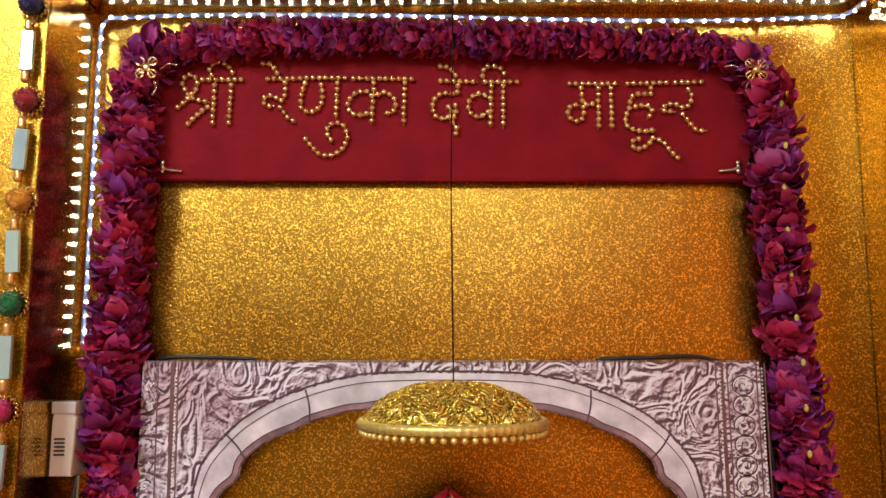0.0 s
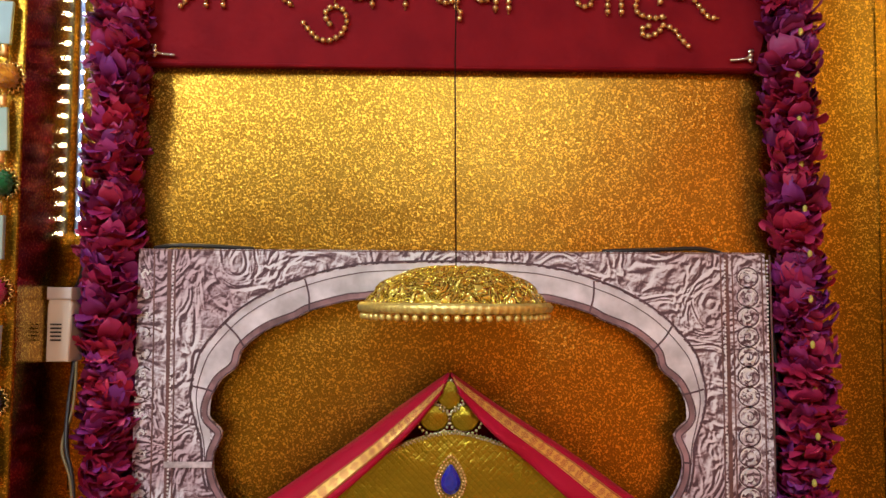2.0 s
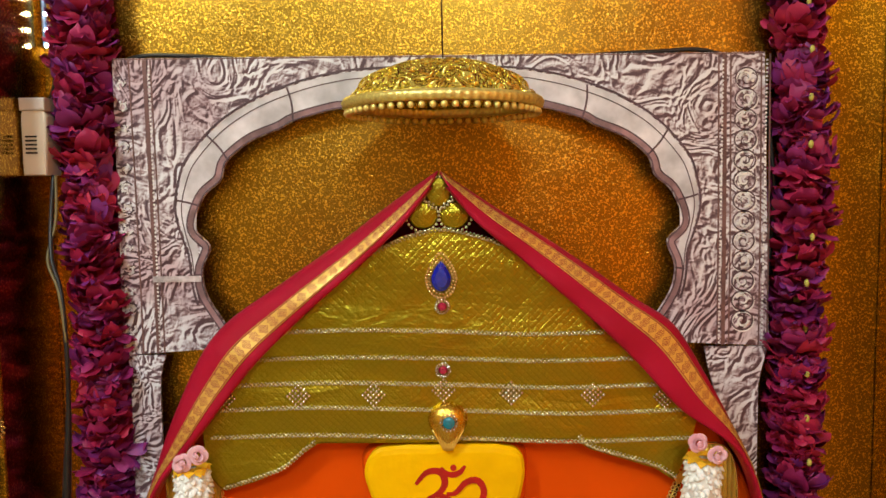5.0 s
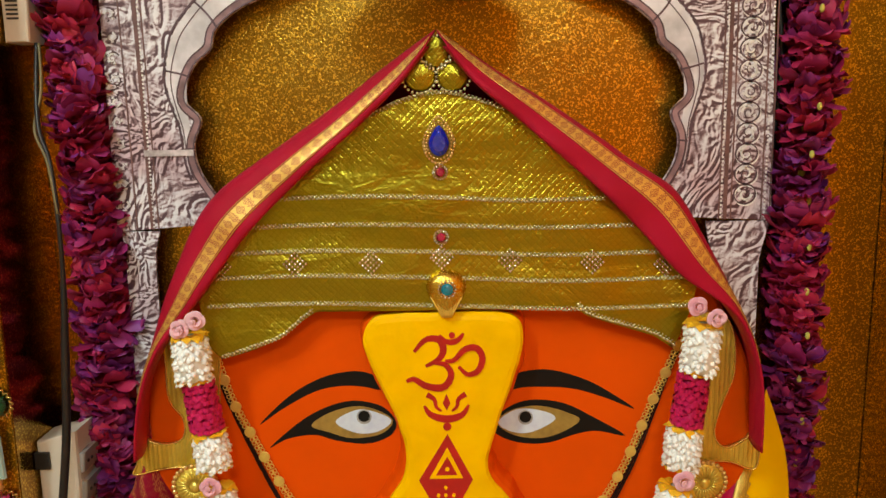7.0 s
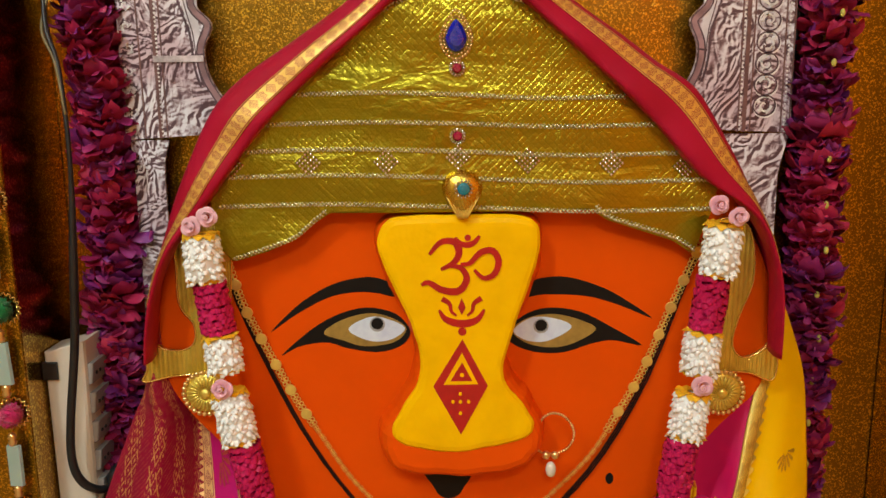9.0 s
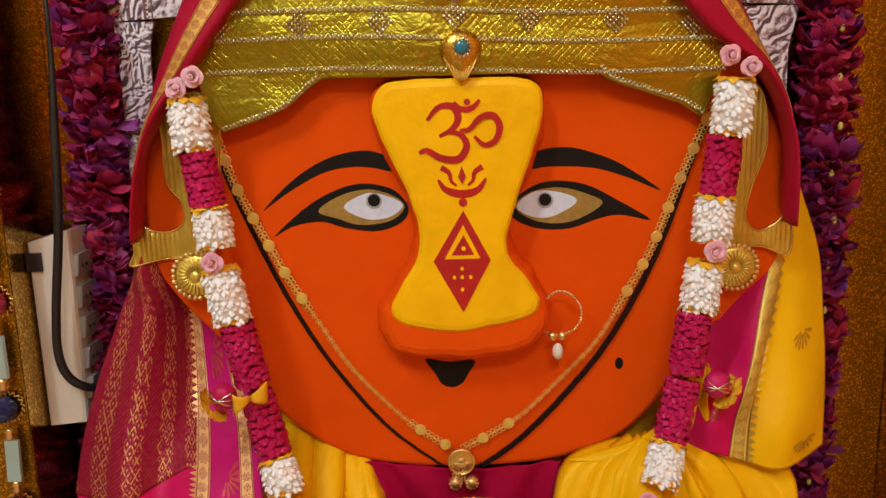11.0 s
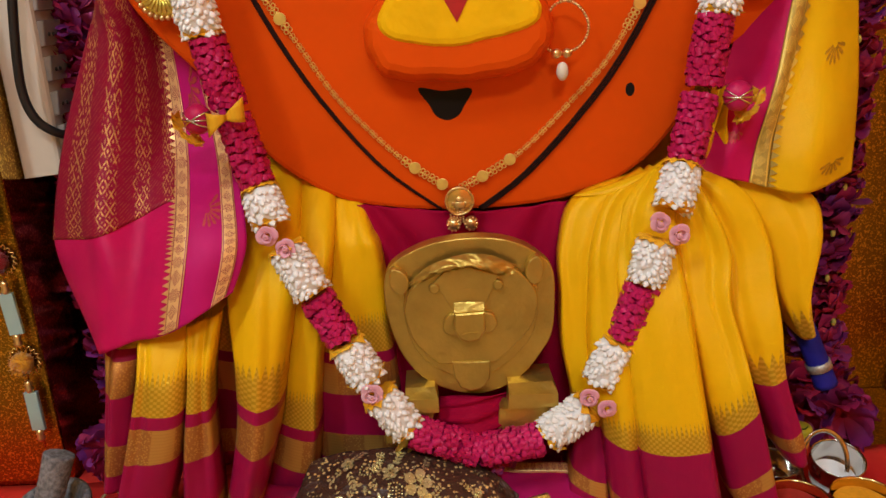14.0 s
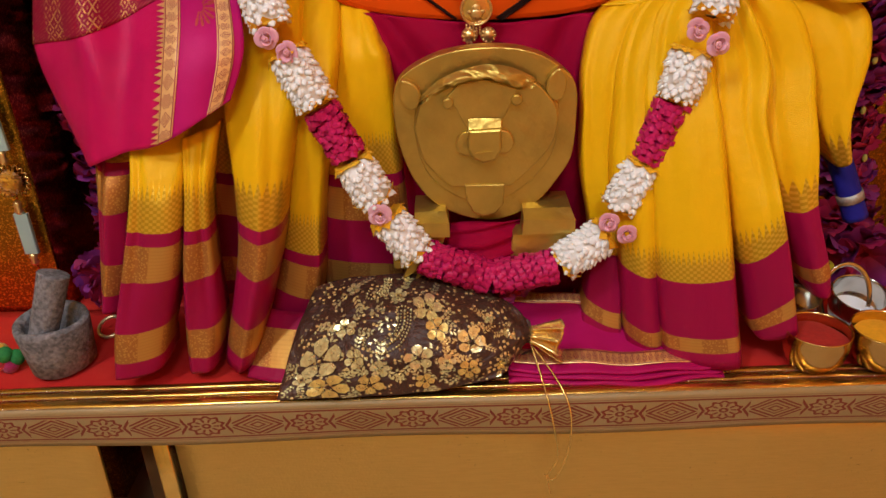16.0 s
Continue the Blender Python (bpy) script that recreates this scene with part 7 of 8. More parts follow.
ear_cover([(-0.366, 1.280), (-0.370, 1.225), (-0.369, 1.175), (-0.352, 1.148), (-0.353, 1.122), (-0.370, 1.111), (-0.395, 1.113), (-0.412, 1.124), (-0.420, 1.118), (-0.420, 1.085), (-0.426, 1.066), (-0.385, 1.074), (-0.340, 1.078), (-0.310, 1.09), (-0.300, 1.18), (-0.300, 1.28)], "flat gold card ear cover with a hooked end")
ear_cover([(0.385, 1.285), (0.408, 1.262), (0.414, 1.20), (0.398, 1.150), (0.390, 1.115), (0.395, 1.096), (0.410, 1.088), (0.432, 1.098), (0.448, 1.112), (0.455, 1.08), (0.448, 1.054), (0.415, 1.066), (0.375, 1.070), (0.350, 1.09), (0.345, 1.18), (0.350, 1.27)], "flat gold card ear cover with a hooked end")


M_filigree = plain("filigree_gold", (0.95, 0.72, 0.16), 0.34, 0.7, 0.2, 200, 0.4, 400)


def earring(x, z):
    t = thing("earring", "round gold filigree earring edged with pearls", "earring", "round earrings", at=(x, 1.10, z))
    g = Geo()
    prism(g, disc_pts(x, z, 0.029, n=36), 1.094, 1.108, 0.006)
    ball(g, (x, 1.094, z), (0.008, 0.006, 0.008), 10, 6)
    disc = part("disc", g, M_filigree, t, "gold filigree disc")
    g = Geo()
    tube(g, [(r * math.cos(6 * r), -0.0015, r * math.sin(6 * r)) for r in (0.009, 0.016, 0.024)], 0.0014, 5)
    me_ray = g.mesh("ray", M_filigree)
    for i in range(24):
        piece("ray", me_ray, Matrix.Translation((x, 1.094, z)) @ Matrix.Rotation(2 * math.pi * i / 24, 4, "Y"), disc)
    g = Geo()
    ball(g, (0, 0, 0), 0.0036, 8, 6)
    m_p = g.mesh("edge_pearl", M_bead)
    for i in range(26):
        a = 2 * math.pi * i / 26
        piece("edge_pearl", m_p, Matrix.Translation((x + 0.030 * math.cos(a), 1.095, z + 0.030 * math.sin(a))), t)


earring(-0.338, 1.053)
earring(0.374, 1.042)

# gold chain of discs
chain = thing("gold_chain", "gold coin chain with fine links across the face", "necklace", at=(0, 1.105, 0.78))
C_L = [(-0.306, 1.255), (-0.284, 1.176), (-0.253, 1.108), (-0.220, 1.042), (-0.186, 0.985), (-0.144, 0.917), (-0.092, 0.858), (-0.055, 0.824), (-0.010, 0.793)]
C_R = [(0.340, 1.250), (0.301, 1.158), (0.266, 1.069), (0.233, 1.008), (0.196, 0.946), (0.149, 0.895), (0.095, 0.843), (0.055, 0.816), (0.010, 0.793)]
g = Geo()
prism(g, disc_pts(0, 0, 0.0078, n=16), -0.0012, 0.0012, 0.0006)
me_coin = g.mesh("coin", M_chain, False)
g = Geo()
for dx in (-0.0030, 0.0030):
    for dz in (-0.0031, 0.0031):
        tube(g, [(dx + 0.0026 * math.cos(t), 0, dz + 0.0027 * math.sin(t)) for t in np.linspace(0, 2 * math.pi, 9)[:-1]], 0.0007, 4, closed=True)
me_link = g.mesh("link", M_chain)
for path, seed in ((C_L, 1), (C_R, 2)):
    pts = walk_beads(spline(path, 90), 0.0138)
    n = len(pts)
    for i, p in enumerate(pts):
        d = pts[min(i + 1, n - 1)] - pts[max(i - 1, 0)]
        m = Matrix.Translation((p[0], FY - 0.0055, p[1])) @ Matrix.Rotation(-math.atan2(d[1], d[0]) + math.pi / 2, 4, "Y")
        near = i / n
        if i % 3 == 1 and (near < 0.5 or near > 0.86):
            piece("coin", me_coin, m, chain)
        elif 0.5 < near < 0.86:
            piece("link", me_link, m @ Matrix.Diagonal((0.6, 1, 0.9, 1)), chain)
        else:
            piece("link", me_link, m, chain)
    g = Geo()
    tube(g, [(p[0], FY - 0.005, p[1]) for p in spline(path, 60)], 0.0006, 5)
    part("fine_chain", g, M_chain, chain, "thin gold chain")
# black thread with its locket
mangal = thing("black_thread_necklace", "black bead thread with a round gold locket", "necklace", at=(0, 1.10, 0.76))
T_L = [(-0.305, 1.235), (-0.290, 1.175), (-0.250, 1.075), (-0.209, 0.988), (-0.160, 0.907), (-0.094, 0.824), (-0.022, 0.765)]
T_R = [(0.336, 1.235), (0.320, 1.195), (0.272, 1.058), (0.212, 0.944), (0.150, 0.865), (0.087, 0.801), (0.032, 0.762)]
for path in (T_L, T_R):
    g = Geo()
    for off in (-0.0027, 0.0, 0.0027):
        line = spline(path, 60)
        tube(g, [(p[0] + off, FY - 0.003 - 0.0006 * math.sin(i * 2.0), p[1] - off * 0.5) for i, p in enumerate(line)], 0.0014, 6)
    part("thread", g, M_string, mangal, "doubled black thread")
g = Geo()
prism(g, disc_pts(0.004, 0.778, 0.0185, n=36), 1.094, 1.103, 0.003)
locket = part("locket", g, M_brass, mangal, "round gold locket")
g = Geo()
tube(g, [(0.004 + 0.0178 * math.cos(t), 1.0935, 0.778 + 0.0178 * math.sin(t)) for t in np.linspace(0, 2 * math.pi, 37)[:-1]], 0.0016, 6, closed=True)
for x, z, r in ((0.004, 0.780, 0.005), (0.004, 0.772, 0.008), (-0.004, 0.775, 0.003), (0.012, 0.775, 0.003)):
    ball(g, (x, 1.0935, z), (r, 0.0016, r * 0.8), 8, 6)
part("locket_rim", g, M_bead, locket)
for x in (-0.005, 0.018):
    g = Geo()
    ball(g, (x, 1.094, 0.748), 0.0095, 12, 8)
    for i in range(10):
        a = 2 * math.pi * i / 10
        ball(g, (x + 0.0075 * math.cos(a), 1.094 - 0.005, 0.748 + 0.0075 * math.sin(a)), 0.0024, 5, 4)
    part("gold_drop", g, M_bead, mangal, "granulated gold ball")
g = Geo()
for i in range(5):
    for k in range(5):
        ball(g, (-0.008 + 0.004 * i, 1.0945, 0.760 - 0.0035 * k + 0.001 * i), 0.0018, 5, 4)
part("gold_fringe", g, M_bead, mangal)
# nose ring
nose = thing("nose_ring", "fine beaded gold nose ring with a pearl drop", "nose ring", at=(0.14, 1.09, 0.95))
g = Geo()
for q in walk_beads(spline([(0.119, 0.998), (0.126, 1.012), (0.140, 1.018), (0.156, 1.012), (0.167, 0.996), (0.168, 0.980), (0.160, 0.966), (0.148, 0.960), (0.130, 0.958), (0.118, 0.964)], 50), 0.0038):
    ball(g, (q[0], 1.090, q[1]), 0.0021, 6, 4)
part("hoop", g, M_bead, nose)
g = Geo()
ball(g, (0.1295, 1.087, 0.9575), 0.0062, 10, 7)
ball(g, (0.1425, 1.087, 0.9575), 0.0062, 10, 7)
part("gold_ball", g, M_bead, nose)
g = Geo()
ball(g, (0.1365, 1.087, 0.936), (0.0075, 0.0075, 0.0115), 12, 10)
part("pearl_drop", g, M_pearl, nose, "white pearl drop")

# ---- offerings on the table ----
bag = thing("gift_bag", "dark brown net drawstring bag printed with gold flowers", "bag", at=(-0.1, 0.92, SHELF))
B = [[(-0.205, 1.000, 0.462), (-0.15, 1.005, 0.472), (-0.06, 1.00, 0.474), (0.010, 0.985, 0.458), (0.044, 0.960, 0.442), (0.058, 0.950, 0.432)],
     [(-0.222, 0.950, 0.440), (-0.15, 0.935, 0.462), (-0.06, 0.935, 0.465), (0.012, 0.935, 0.450), (0.046, 0.942, 0.434), (0.060, 0.944, 0.428)],
     [(-0.238, 0.910, 0.400), (-0.15, 0.890, 0.425), (-0.06, 0.892, 0.428), (0.014, 0.905, 0.420), (0.048, 0.930, 0.424), (0.062, 0.938, 0.422)],
     [(-0.246, 0.884, SHELF + 0.006), (-0.15, 0.880, SHELF + 0.012), (-0.06, 0.884, SHELF + 0.014), (0.016, 0.900, SHELF + 0.020), (0.047, 0.928, 0.412), (0.061, 0.936, 0.416)]]
f = surf(B)
g = Geo()
lump = lambda u, v: np.asarray(f(u, v)) + (0, -0.004 * noise.noise(Vector((u * 9, v * 6, 0))) - 0.005 * math.sin(math.pi * v) * math.sin(13 * u + 5 * v) * 0.5, 0.005 * noise.noise(Vector((u * 7, v * 5, 3))))
grid(g, lump, 80, 40)
part("front", g, M_bag, bag, thick=0.0015)
g = Geo()
fb = surf([[(p[0], p[1] + 0.010, p[2] - 0.010) for p in B[0]], [(p[0], p[1] + 0.05, max(SHELF + 0.006, p[2] - 0.05)) for p in B[1]], [(p[0], p[1] + 0.010, SHELF + 0.004 + 0.4 * (p[2] - SHELF)) for p in B[3]]])
grid(g, fb, 30, 12)
part("back", g, M_bag, bag, thick=0.0015)
# gold flowers printed on the net, each with its sprig of leaves
rb = random.Random(4)
M_print_gold = plain("gold_flower_print", (0.98, 0.84, 0.44), 0.25, 0.7, 0.3, 200, 0.2, 400)
M_print_amber = plain("amber_flower_print", (0.92, 0.62, 0.20), 0.3, 0.6, 0.3, 200, 0.2, 400)


def on_bag(u, v):
    c = np.asarray(lump(u, v))
    eu, ev = np.asarray(lump(u + 0.02, v)) - c, np.asarray(lump(u, v - 0.02)) - c
    eu = eu / np.linalg.norm(eu)
    ev = ev - eu * (ev @ eu)
    ev = ev / np.linalg.norm(ev)
    nn = np.cross(eu, ev)
    return c, eu, ev, nn * (-1 if nn[1] > 0 else 1)


def bag_point(u, v, dx, dz):
    """A spot on the net dx to the side of and dz above (u, v), in metres."""
    q = np.asarray(lump(min(max(u + dx / 0.30, 0.01), 0.97), min(max(v - dz / 0.12, 0.01), 0.99)))
    return q


def leaf(g, u, v, dx, dz, a, s):
    _, _, _, nn = on_bag(min(max(u, 0.03), 0.95), min(max(v, 0.05), 0.97))
    tip = (dx + s * math.cos(a), dz + s * math.sin(a))
    mid = (dx + s * 0.5 * math.cos(a), dz + s * 0.5 * math.sin(a))
    w = (-0.26 * s * math.sin(a), 0.26 * s * math.cos(a))
    q = [bag_point(u, v, x, z) + nn * 0.0026 for x, z in ((dx, dz), (mid[0] + w[0], mid[1] + w[1]), tip, (mid[0] - w[0], mid[1] - w[1]))]
    g.add(q, [(0, 1, 2, 3)])


FLOWERS = ((0.113, 0.633, 0.0165, 0), (0.388, 0.333, 0.0125, 0), (0.175, 0.450, 0.0098, 0), (0.413, 0.483, 0.0098, 1), (0.513, 0.550, 0.0138, 0), (0.363, 0.667, 0.0120, 0), (0.135, 0.880, 0.0150, 1), (0.235, 0.860, 0.0110, 1), (0.50, 0.80, 0.0105, 1), (0.312, 0.250, 0.0070, 0), (0.188, 0.167, 0.0068, 0), (0.575, 0.367, 0.0068, 0), (0.263, 0.733, 0.0080, 0), (0.438, 0.717, 0.0080, 0), (0.613, 0.80, 0.0066, 1), (0.375, 0.860, 0.0080, 1), (0.075, 0.78, 0.0080, 0), (0.660, 0.50, 0.0062, 0), (0.20, 0.667, 0.0075, 0))
for u, v, s, mi in FLOWERS:
    g = Geo()
    a0 = rb.uniform(0, 1.2)
    _, _, _, nn = on_bag(u, v)
    for i in range(5):
        a = 2 * math.pi * i / 5 + a0
        o, w = np.array((math.cos(a), math.sin(a))), np.array((-math.sin(a), math.cos(a)))
        ptl = [bag_point(u, v, *(o * s * q + w * s * r)) + nn * (0.0028 + 0.0010 * (q > 0.5)) for q, r in ((0.18, 0.0), (0.5, 0.34), (0.85, 0.36), (1.0, 0.12), (1.0, -0.12), (0.85, -0.36), (0.5, -0.34))]
        g.add(ptl, [(0, 1, 2, 3, 4, 5, 6)])
    for i in range(8):
        a = 2 * math.pi * i / 8
        ball(g, bag_point(u, v, 0.24 * s * math.cos(a), 0.24 * s * math.sin(a)) + nn * 0.0042, 0.0011, 4, 3)
    ball(g, bag_point(u, v, 0.0, 0.0) + nn * 0.0034, (0.17 * s, 0.0012, 0.17 * s), 8, 4, 1)
    for i in range(5):
        a = 2 * math.pi * i / 5 + a0
        for q in (0.42, 0.55, 0.68):
            ball(g, bag_point(u, v, q * s * math.cos(a), q * s * math.sin(a)) + nn * 0.0040, 0.035 * s, 4, 3, 1)
    part("gold_blossom", g, [M_print_amber if mi else M_print_gold, M_bag], bag, "printed gold blossom", smooth=False)
g = Geo()
for u, v, s, mi in FLOWERS:
    for k in range(3):
        a = rb.uniform(0, 6.28)
        for j in range(4):
            r = s * 1.1 + 0.0034 * j
            for sg in (-1, 1):
                leaf(g, u, v, r * math.cos(a), r * math.sin(a), a + sg * 0.8, 0.0046 * rb.uniform(0.7, 1.2))
for k in range(90):
    u, v, a = rb.uniform(0.05, 0.72), rb.uniform(0.08, 0.96), rb.uniform(0, 6.28)
    for j in range(3):
        leaf(g, u, v, 0.004 * j * math.cos(a), 0.004 * j * math.sin(a), a + (0.9, -0.9, 0.0)[j], 0.0044)
tagged(part("leaf_print", g, M_print_gold, bag, "sprigs of small printed gold leaves", smooth=False), kind="stuff")
for (u, v, s) in ((0.290, 0.47, 0.0165), (0.263, 0.17, 0.009)):
    g = Geo()
    _, _, _, nn = on_bag(u, v)
    ca = [(-0.95, -0.35), (-1.15, -0.75), (-0.85, -1.15), (-0.15, -1.1), (0.55, -0.65), (0.95, 0.1), (1.0, 0.85)]
    cb = [(0.35, 0.95), (0.40, 0.30), (0.15, -0.25), (-0.35, -0.65), (-0.75, -0.75), (-0.85, -0.60)]
    for line, r in ((ca, 0.0016), (cb, 0.0014), ([(1.0, 0.85), (0.7, 1.05), (0.35, 0.95)], 0.0016), ([(0.72, 0.8), (0.68, 0.2), (0.35, -0.4), (-0.2, -0.85)], 0.0020), ([(0.55, 0.8), (0.5, 0.2), (0.2, -0.35)], 0.0014), ([(0.85, 0.7), (0.82, 0.15), (0.5, -0.5)], 0.0014)):
        for q in walk_beads([tuple(p * s) for p in spline(line, 30)], 0.0026):
            ball(g, bag_point(u, v, q[0], q[1]) + nn * 0.0028, r, 5, 3)
    part("gold_paisley", g, M_print_gold, bag, "printed gold paisley")


def ruffle(u, v):
    """The pleated tissue mouth of the bag, flaring from its tie."""
    a = -1.25 + 2.5 * u
    w = abs(v - 0.18) + 0.25
    return (0.056 + 0.034 * v + 0.005 * v * math.cos(11 * a), 0.938 - 0.010 * v + 0.011 * w * math.cos(9 * a) - 0.014 * math.cos(a), 0.426 - 0.002 * v + (0.010 + 0.018 * v) * math.sin(a))


g = Geo()
grid(g, ruffle, 60, 8)
part("neck_ruffle", g, plain("gold_tissue", (0.82, 0.60, 0.22), 0.25, 0.8, 0.2, 80, 0.5, 120), bag, "gold tissue ruffle at the neck", thick=0.0012)
g = Geo()
tube(g, spline([(0.058, 0.930, 0.412), (0.068, 0.902, 0.384), (0.074, 0.876, 0.366), (0.082, 0.868, 0.325), (0.086, 0.868, 0.290), (0.074, 0.866, 0.262), (0.078, 0.866, 0.235)], 40), 0.0011, 5)
tube(g, spline([(0.060, 0.930, 0.410), (0.085, 0.900, 0.384), (0.098, 0.874, 0.362), (0.100, 0.868, 0.320), (0.092, 0.866, 0.280), (0.080, 0.865, 0.258), (0.070, 0.866, 0.266)], 40), 0.0011, 5)
part("cord", g, M_brass, bag, "thin gold drawstring hanging down")

mortar = thing("mortar", "rough grey stone mortar", "mortar", at=(-0.542, 0.972, SHELF))
g = Geo()
lathe(g, [(0.0, 0.0), (0.037, 0.0), (0.0425, 0.004), (0.0465, 0.045), (0.0485, 0.064), (0.047, 0.070), (0.0415, 0.070), (0.036, 0.064), (0.030, 0.036), (0.018, 0.020), (0.0, 0.018)], (-0.542, 0.982, SHELF), 40, fn=lambda a, r, h: 0.0012 * math.sin(3 * a + 30 * h) - 0.07 * r if 0 < r else 0)
part("bowl", g, M_stone, mortar)
pestle = thing("pestle", "grey stone pestle leaning in the mortar", "pestle", at=(-0.52, 0.97, SHELF + 0.03))
g = Geo()
tube(g, spline([(-0.558, 0.962, SHELF + 0.025), (-0.551, 0.968, SHELF + 0.050), (-0.535, 0.978, SHELF + 0.096), (-0.525, 0.984, SHELF + 0.126), (-0.523, 0.9855, SHELF + 0.132)], 24), lambda t: (0.0160 + 0.004 * t) * math.sqrt(max(0.01, 1 - (max(0, t - 0.82) / 0.182) ** 2.4)) - 0.006 * max(0, 0.08 - t) / 0.08, 20)
part("rod", g, M_stone, pestle)
ring = thing("bangle", "small pale gold bangle", "bangle", at=(-0.506, 1.052, SHELF))
g = Geo()
tube(g, [(-0.506 + 0.0155 * math.cos(t), 1.052 + 0.0165 * math.sin(t), SHELF + 0.010 + 0.006 * math.sin(t)) for t in np.linspace(0, 2 * math.pi, 33)[:-1]], 0.0026, 8, closed=True)
part("band", g, plain("pale_gold", (0.72, 0.60, 0.34), 0.3, 0.7), ring)


def bowl(x, y, r, h, m, fill, fill_label, label, tilt=None, level=0.72):
    t = thing("metal_bowl", label, "bowl", "offering bowls", at=(x, y, SHELF))
    g = Geo()
    prof = [(0.0, 0.0), (r * 0.55, 0.0), (r * 0.80, h * 0.16), (r * 0.95, h * 0.45), (r, h * 0.80), (r * 0.985, h * 0.97), (r, h), (r * 0.965, h), (r * 0.95, h * 0.95), (r * 0.96, h * 0.80), (r * 0.91, h * 0.45), (r * 0.76, h * 0.19), (0.0, h * 0.05)]
    lathe(g, prof, (x, y, SHELF + (0.003 if not tilt else 0.014)), 44, tilt=tilt)
    body = part("bowl_body", g, m, t)
    if fill:
        g = Geo()
        f = [(r * 0.945 * math.sin(q), h * (level + 0.10 * math.cos(q))) for q in np.linspace(math.pi / 2, 0.0, 8)]
        lathe(g, f, (x, y, SHELF + (0.003 if not tilt else 0.014)), 36, tilt=tilt, fn=lambda a, rr, hh: 0.002 * math.sin(3 * a + rr * 90) if rr > 0.004 else 0)
        part("powder", g, fill, t, fill_label)
    return t


M_brass_bowl = plain("bright_brass", (0.70, 0.50, 0.20), 0.16, 1.0, 0.1, 30, 0.06, 30)
bowl(0.399, 0.928, 0.0390, 0.052, M_brass_bowl, M_redpowder, "red kumkum powder", "small brass bowl heaped with red powder")
bowl(0.480, 0.926, 0.0400, 0.052, M_brass_bowl, M_yelpowder, "yellow turmeric powder", "small brass bowl heaped with yellow powder")
bowl(0.483, 1.012, 0.034, 0.046, M_steel, M_white_bud, "white powder at the bottom", "steel bowl with a little white powder", Matrix.Rotation(radians(14), 3, "X"), 0.25)
bowl(0.405, 1.02, 0.036, 0.042, M_steel, None, "", "empty steel bowl behind the others")
g = Geo()
tube(g, [(0.464 + 0.031 * math.cos(t), 1.0 + 0.012 * math.sin(t), SHELF + 0.052 + 0.042 * math.sin(t)) for t in np.linspace(-0.3, math.pi + 0.9, 28)], 0.0034, 8, flat=0.5)
single("steel_handle_ring", g, M_steel, "curved steel bowl handle standing behind bowls", "handle")
tin = thing("small_tin", "small round tin with a yellow lid", "tin", at=(0.470, 1.085, SHELF))
g = Geo()
lathe(g, [(0.0, 0.0), (0.014, 0.0), (0.015, 0.002), (0.015, 0.050), (0.0, 0.050)], (0.470, 1.085, SHELF), 24)
part("tin_body", g, M_steel, tin)
g = Geo()
lathe(g, [(0.0162, 0.046), (0.0166, 0.054), (0.0150, 0.0565), (0.0, 0.0568)], (0.470, 1.085, SHELF), 24)
lid = part("lid", g, plain("lime_yellow", (0.62, 0.60, 0.04), 0.4), tin, "lime yellow lid")
g = Geo()
tube(g, [(0.470 + 0.0095 * math.cos(t), 1.085 + 0.0095 * math.sin(t), SHELF + 0.0572) for t in np.linspace(3.5, 5.9, 12)], 0.0010, 5)
part("printed_mark", g, M_blackpaint, lid, "dark curved mark on the lid")
woolly = thing("wool_tassel", "tassel of red, green and yellow wool balls", "tassel", at=(-0.612, 0.97, SHELF))
wools = [pom("red_wool", (0.50, 0.012, 0.02)), M_green, pom("magenta_wool", (0.42, 0.01, 0.12)), pom("yellow_wool_bits", (0.72, 0.42, 0.02))]
for k, (dx, dz, mi) in enumerate(((0.0, 0.012, 0), (0.014, 0.016, 1), (0.007, 0.008, 2), (-0.012, 0.012, 0), (0.004, 0.024, 1), (-0.004, 0.026, 3))):
    g = Geo()
    ball(g, (-0.612 + dx, 0.97 + 0.006 * (k % 2), SHELF + dz), 0.011, 12, 8)
    part("wool_ball", g, wools[mi], woolly)

# loose violet flowers at the lion's feet
for x, y, z, s in ((-0.005, 1.0, 0.452, 0.55), (0.022, 1.0, 0.446, 0.5), (0.045, 1.01, 0.452, 0.45), (-0.49, 1.12, 0.43, 0.9), (-0.535, 1.13, 0.42, 0.9), (-0.50, 1.10, 0.425, 0.8), (0.505, 1.16, 0.412, 0.95), (0.560, 1.15, 0.412, 1.0), (0.530, 1.19, 0.43, 1.0)):
    ob = new("loose_flower", BLOSSOMS[int(abs(x) * 100) % 7])
    ob.matrix_basis = Matrix.Translation((x, y, z)) @ pose(0, 0, 0, 70, 20 * x, 300 * x) @ Matrix.Scale(s, 4)
    tagged(ob, "loose violet artificial flower lying by the drapery", "flower", "loose flowers")

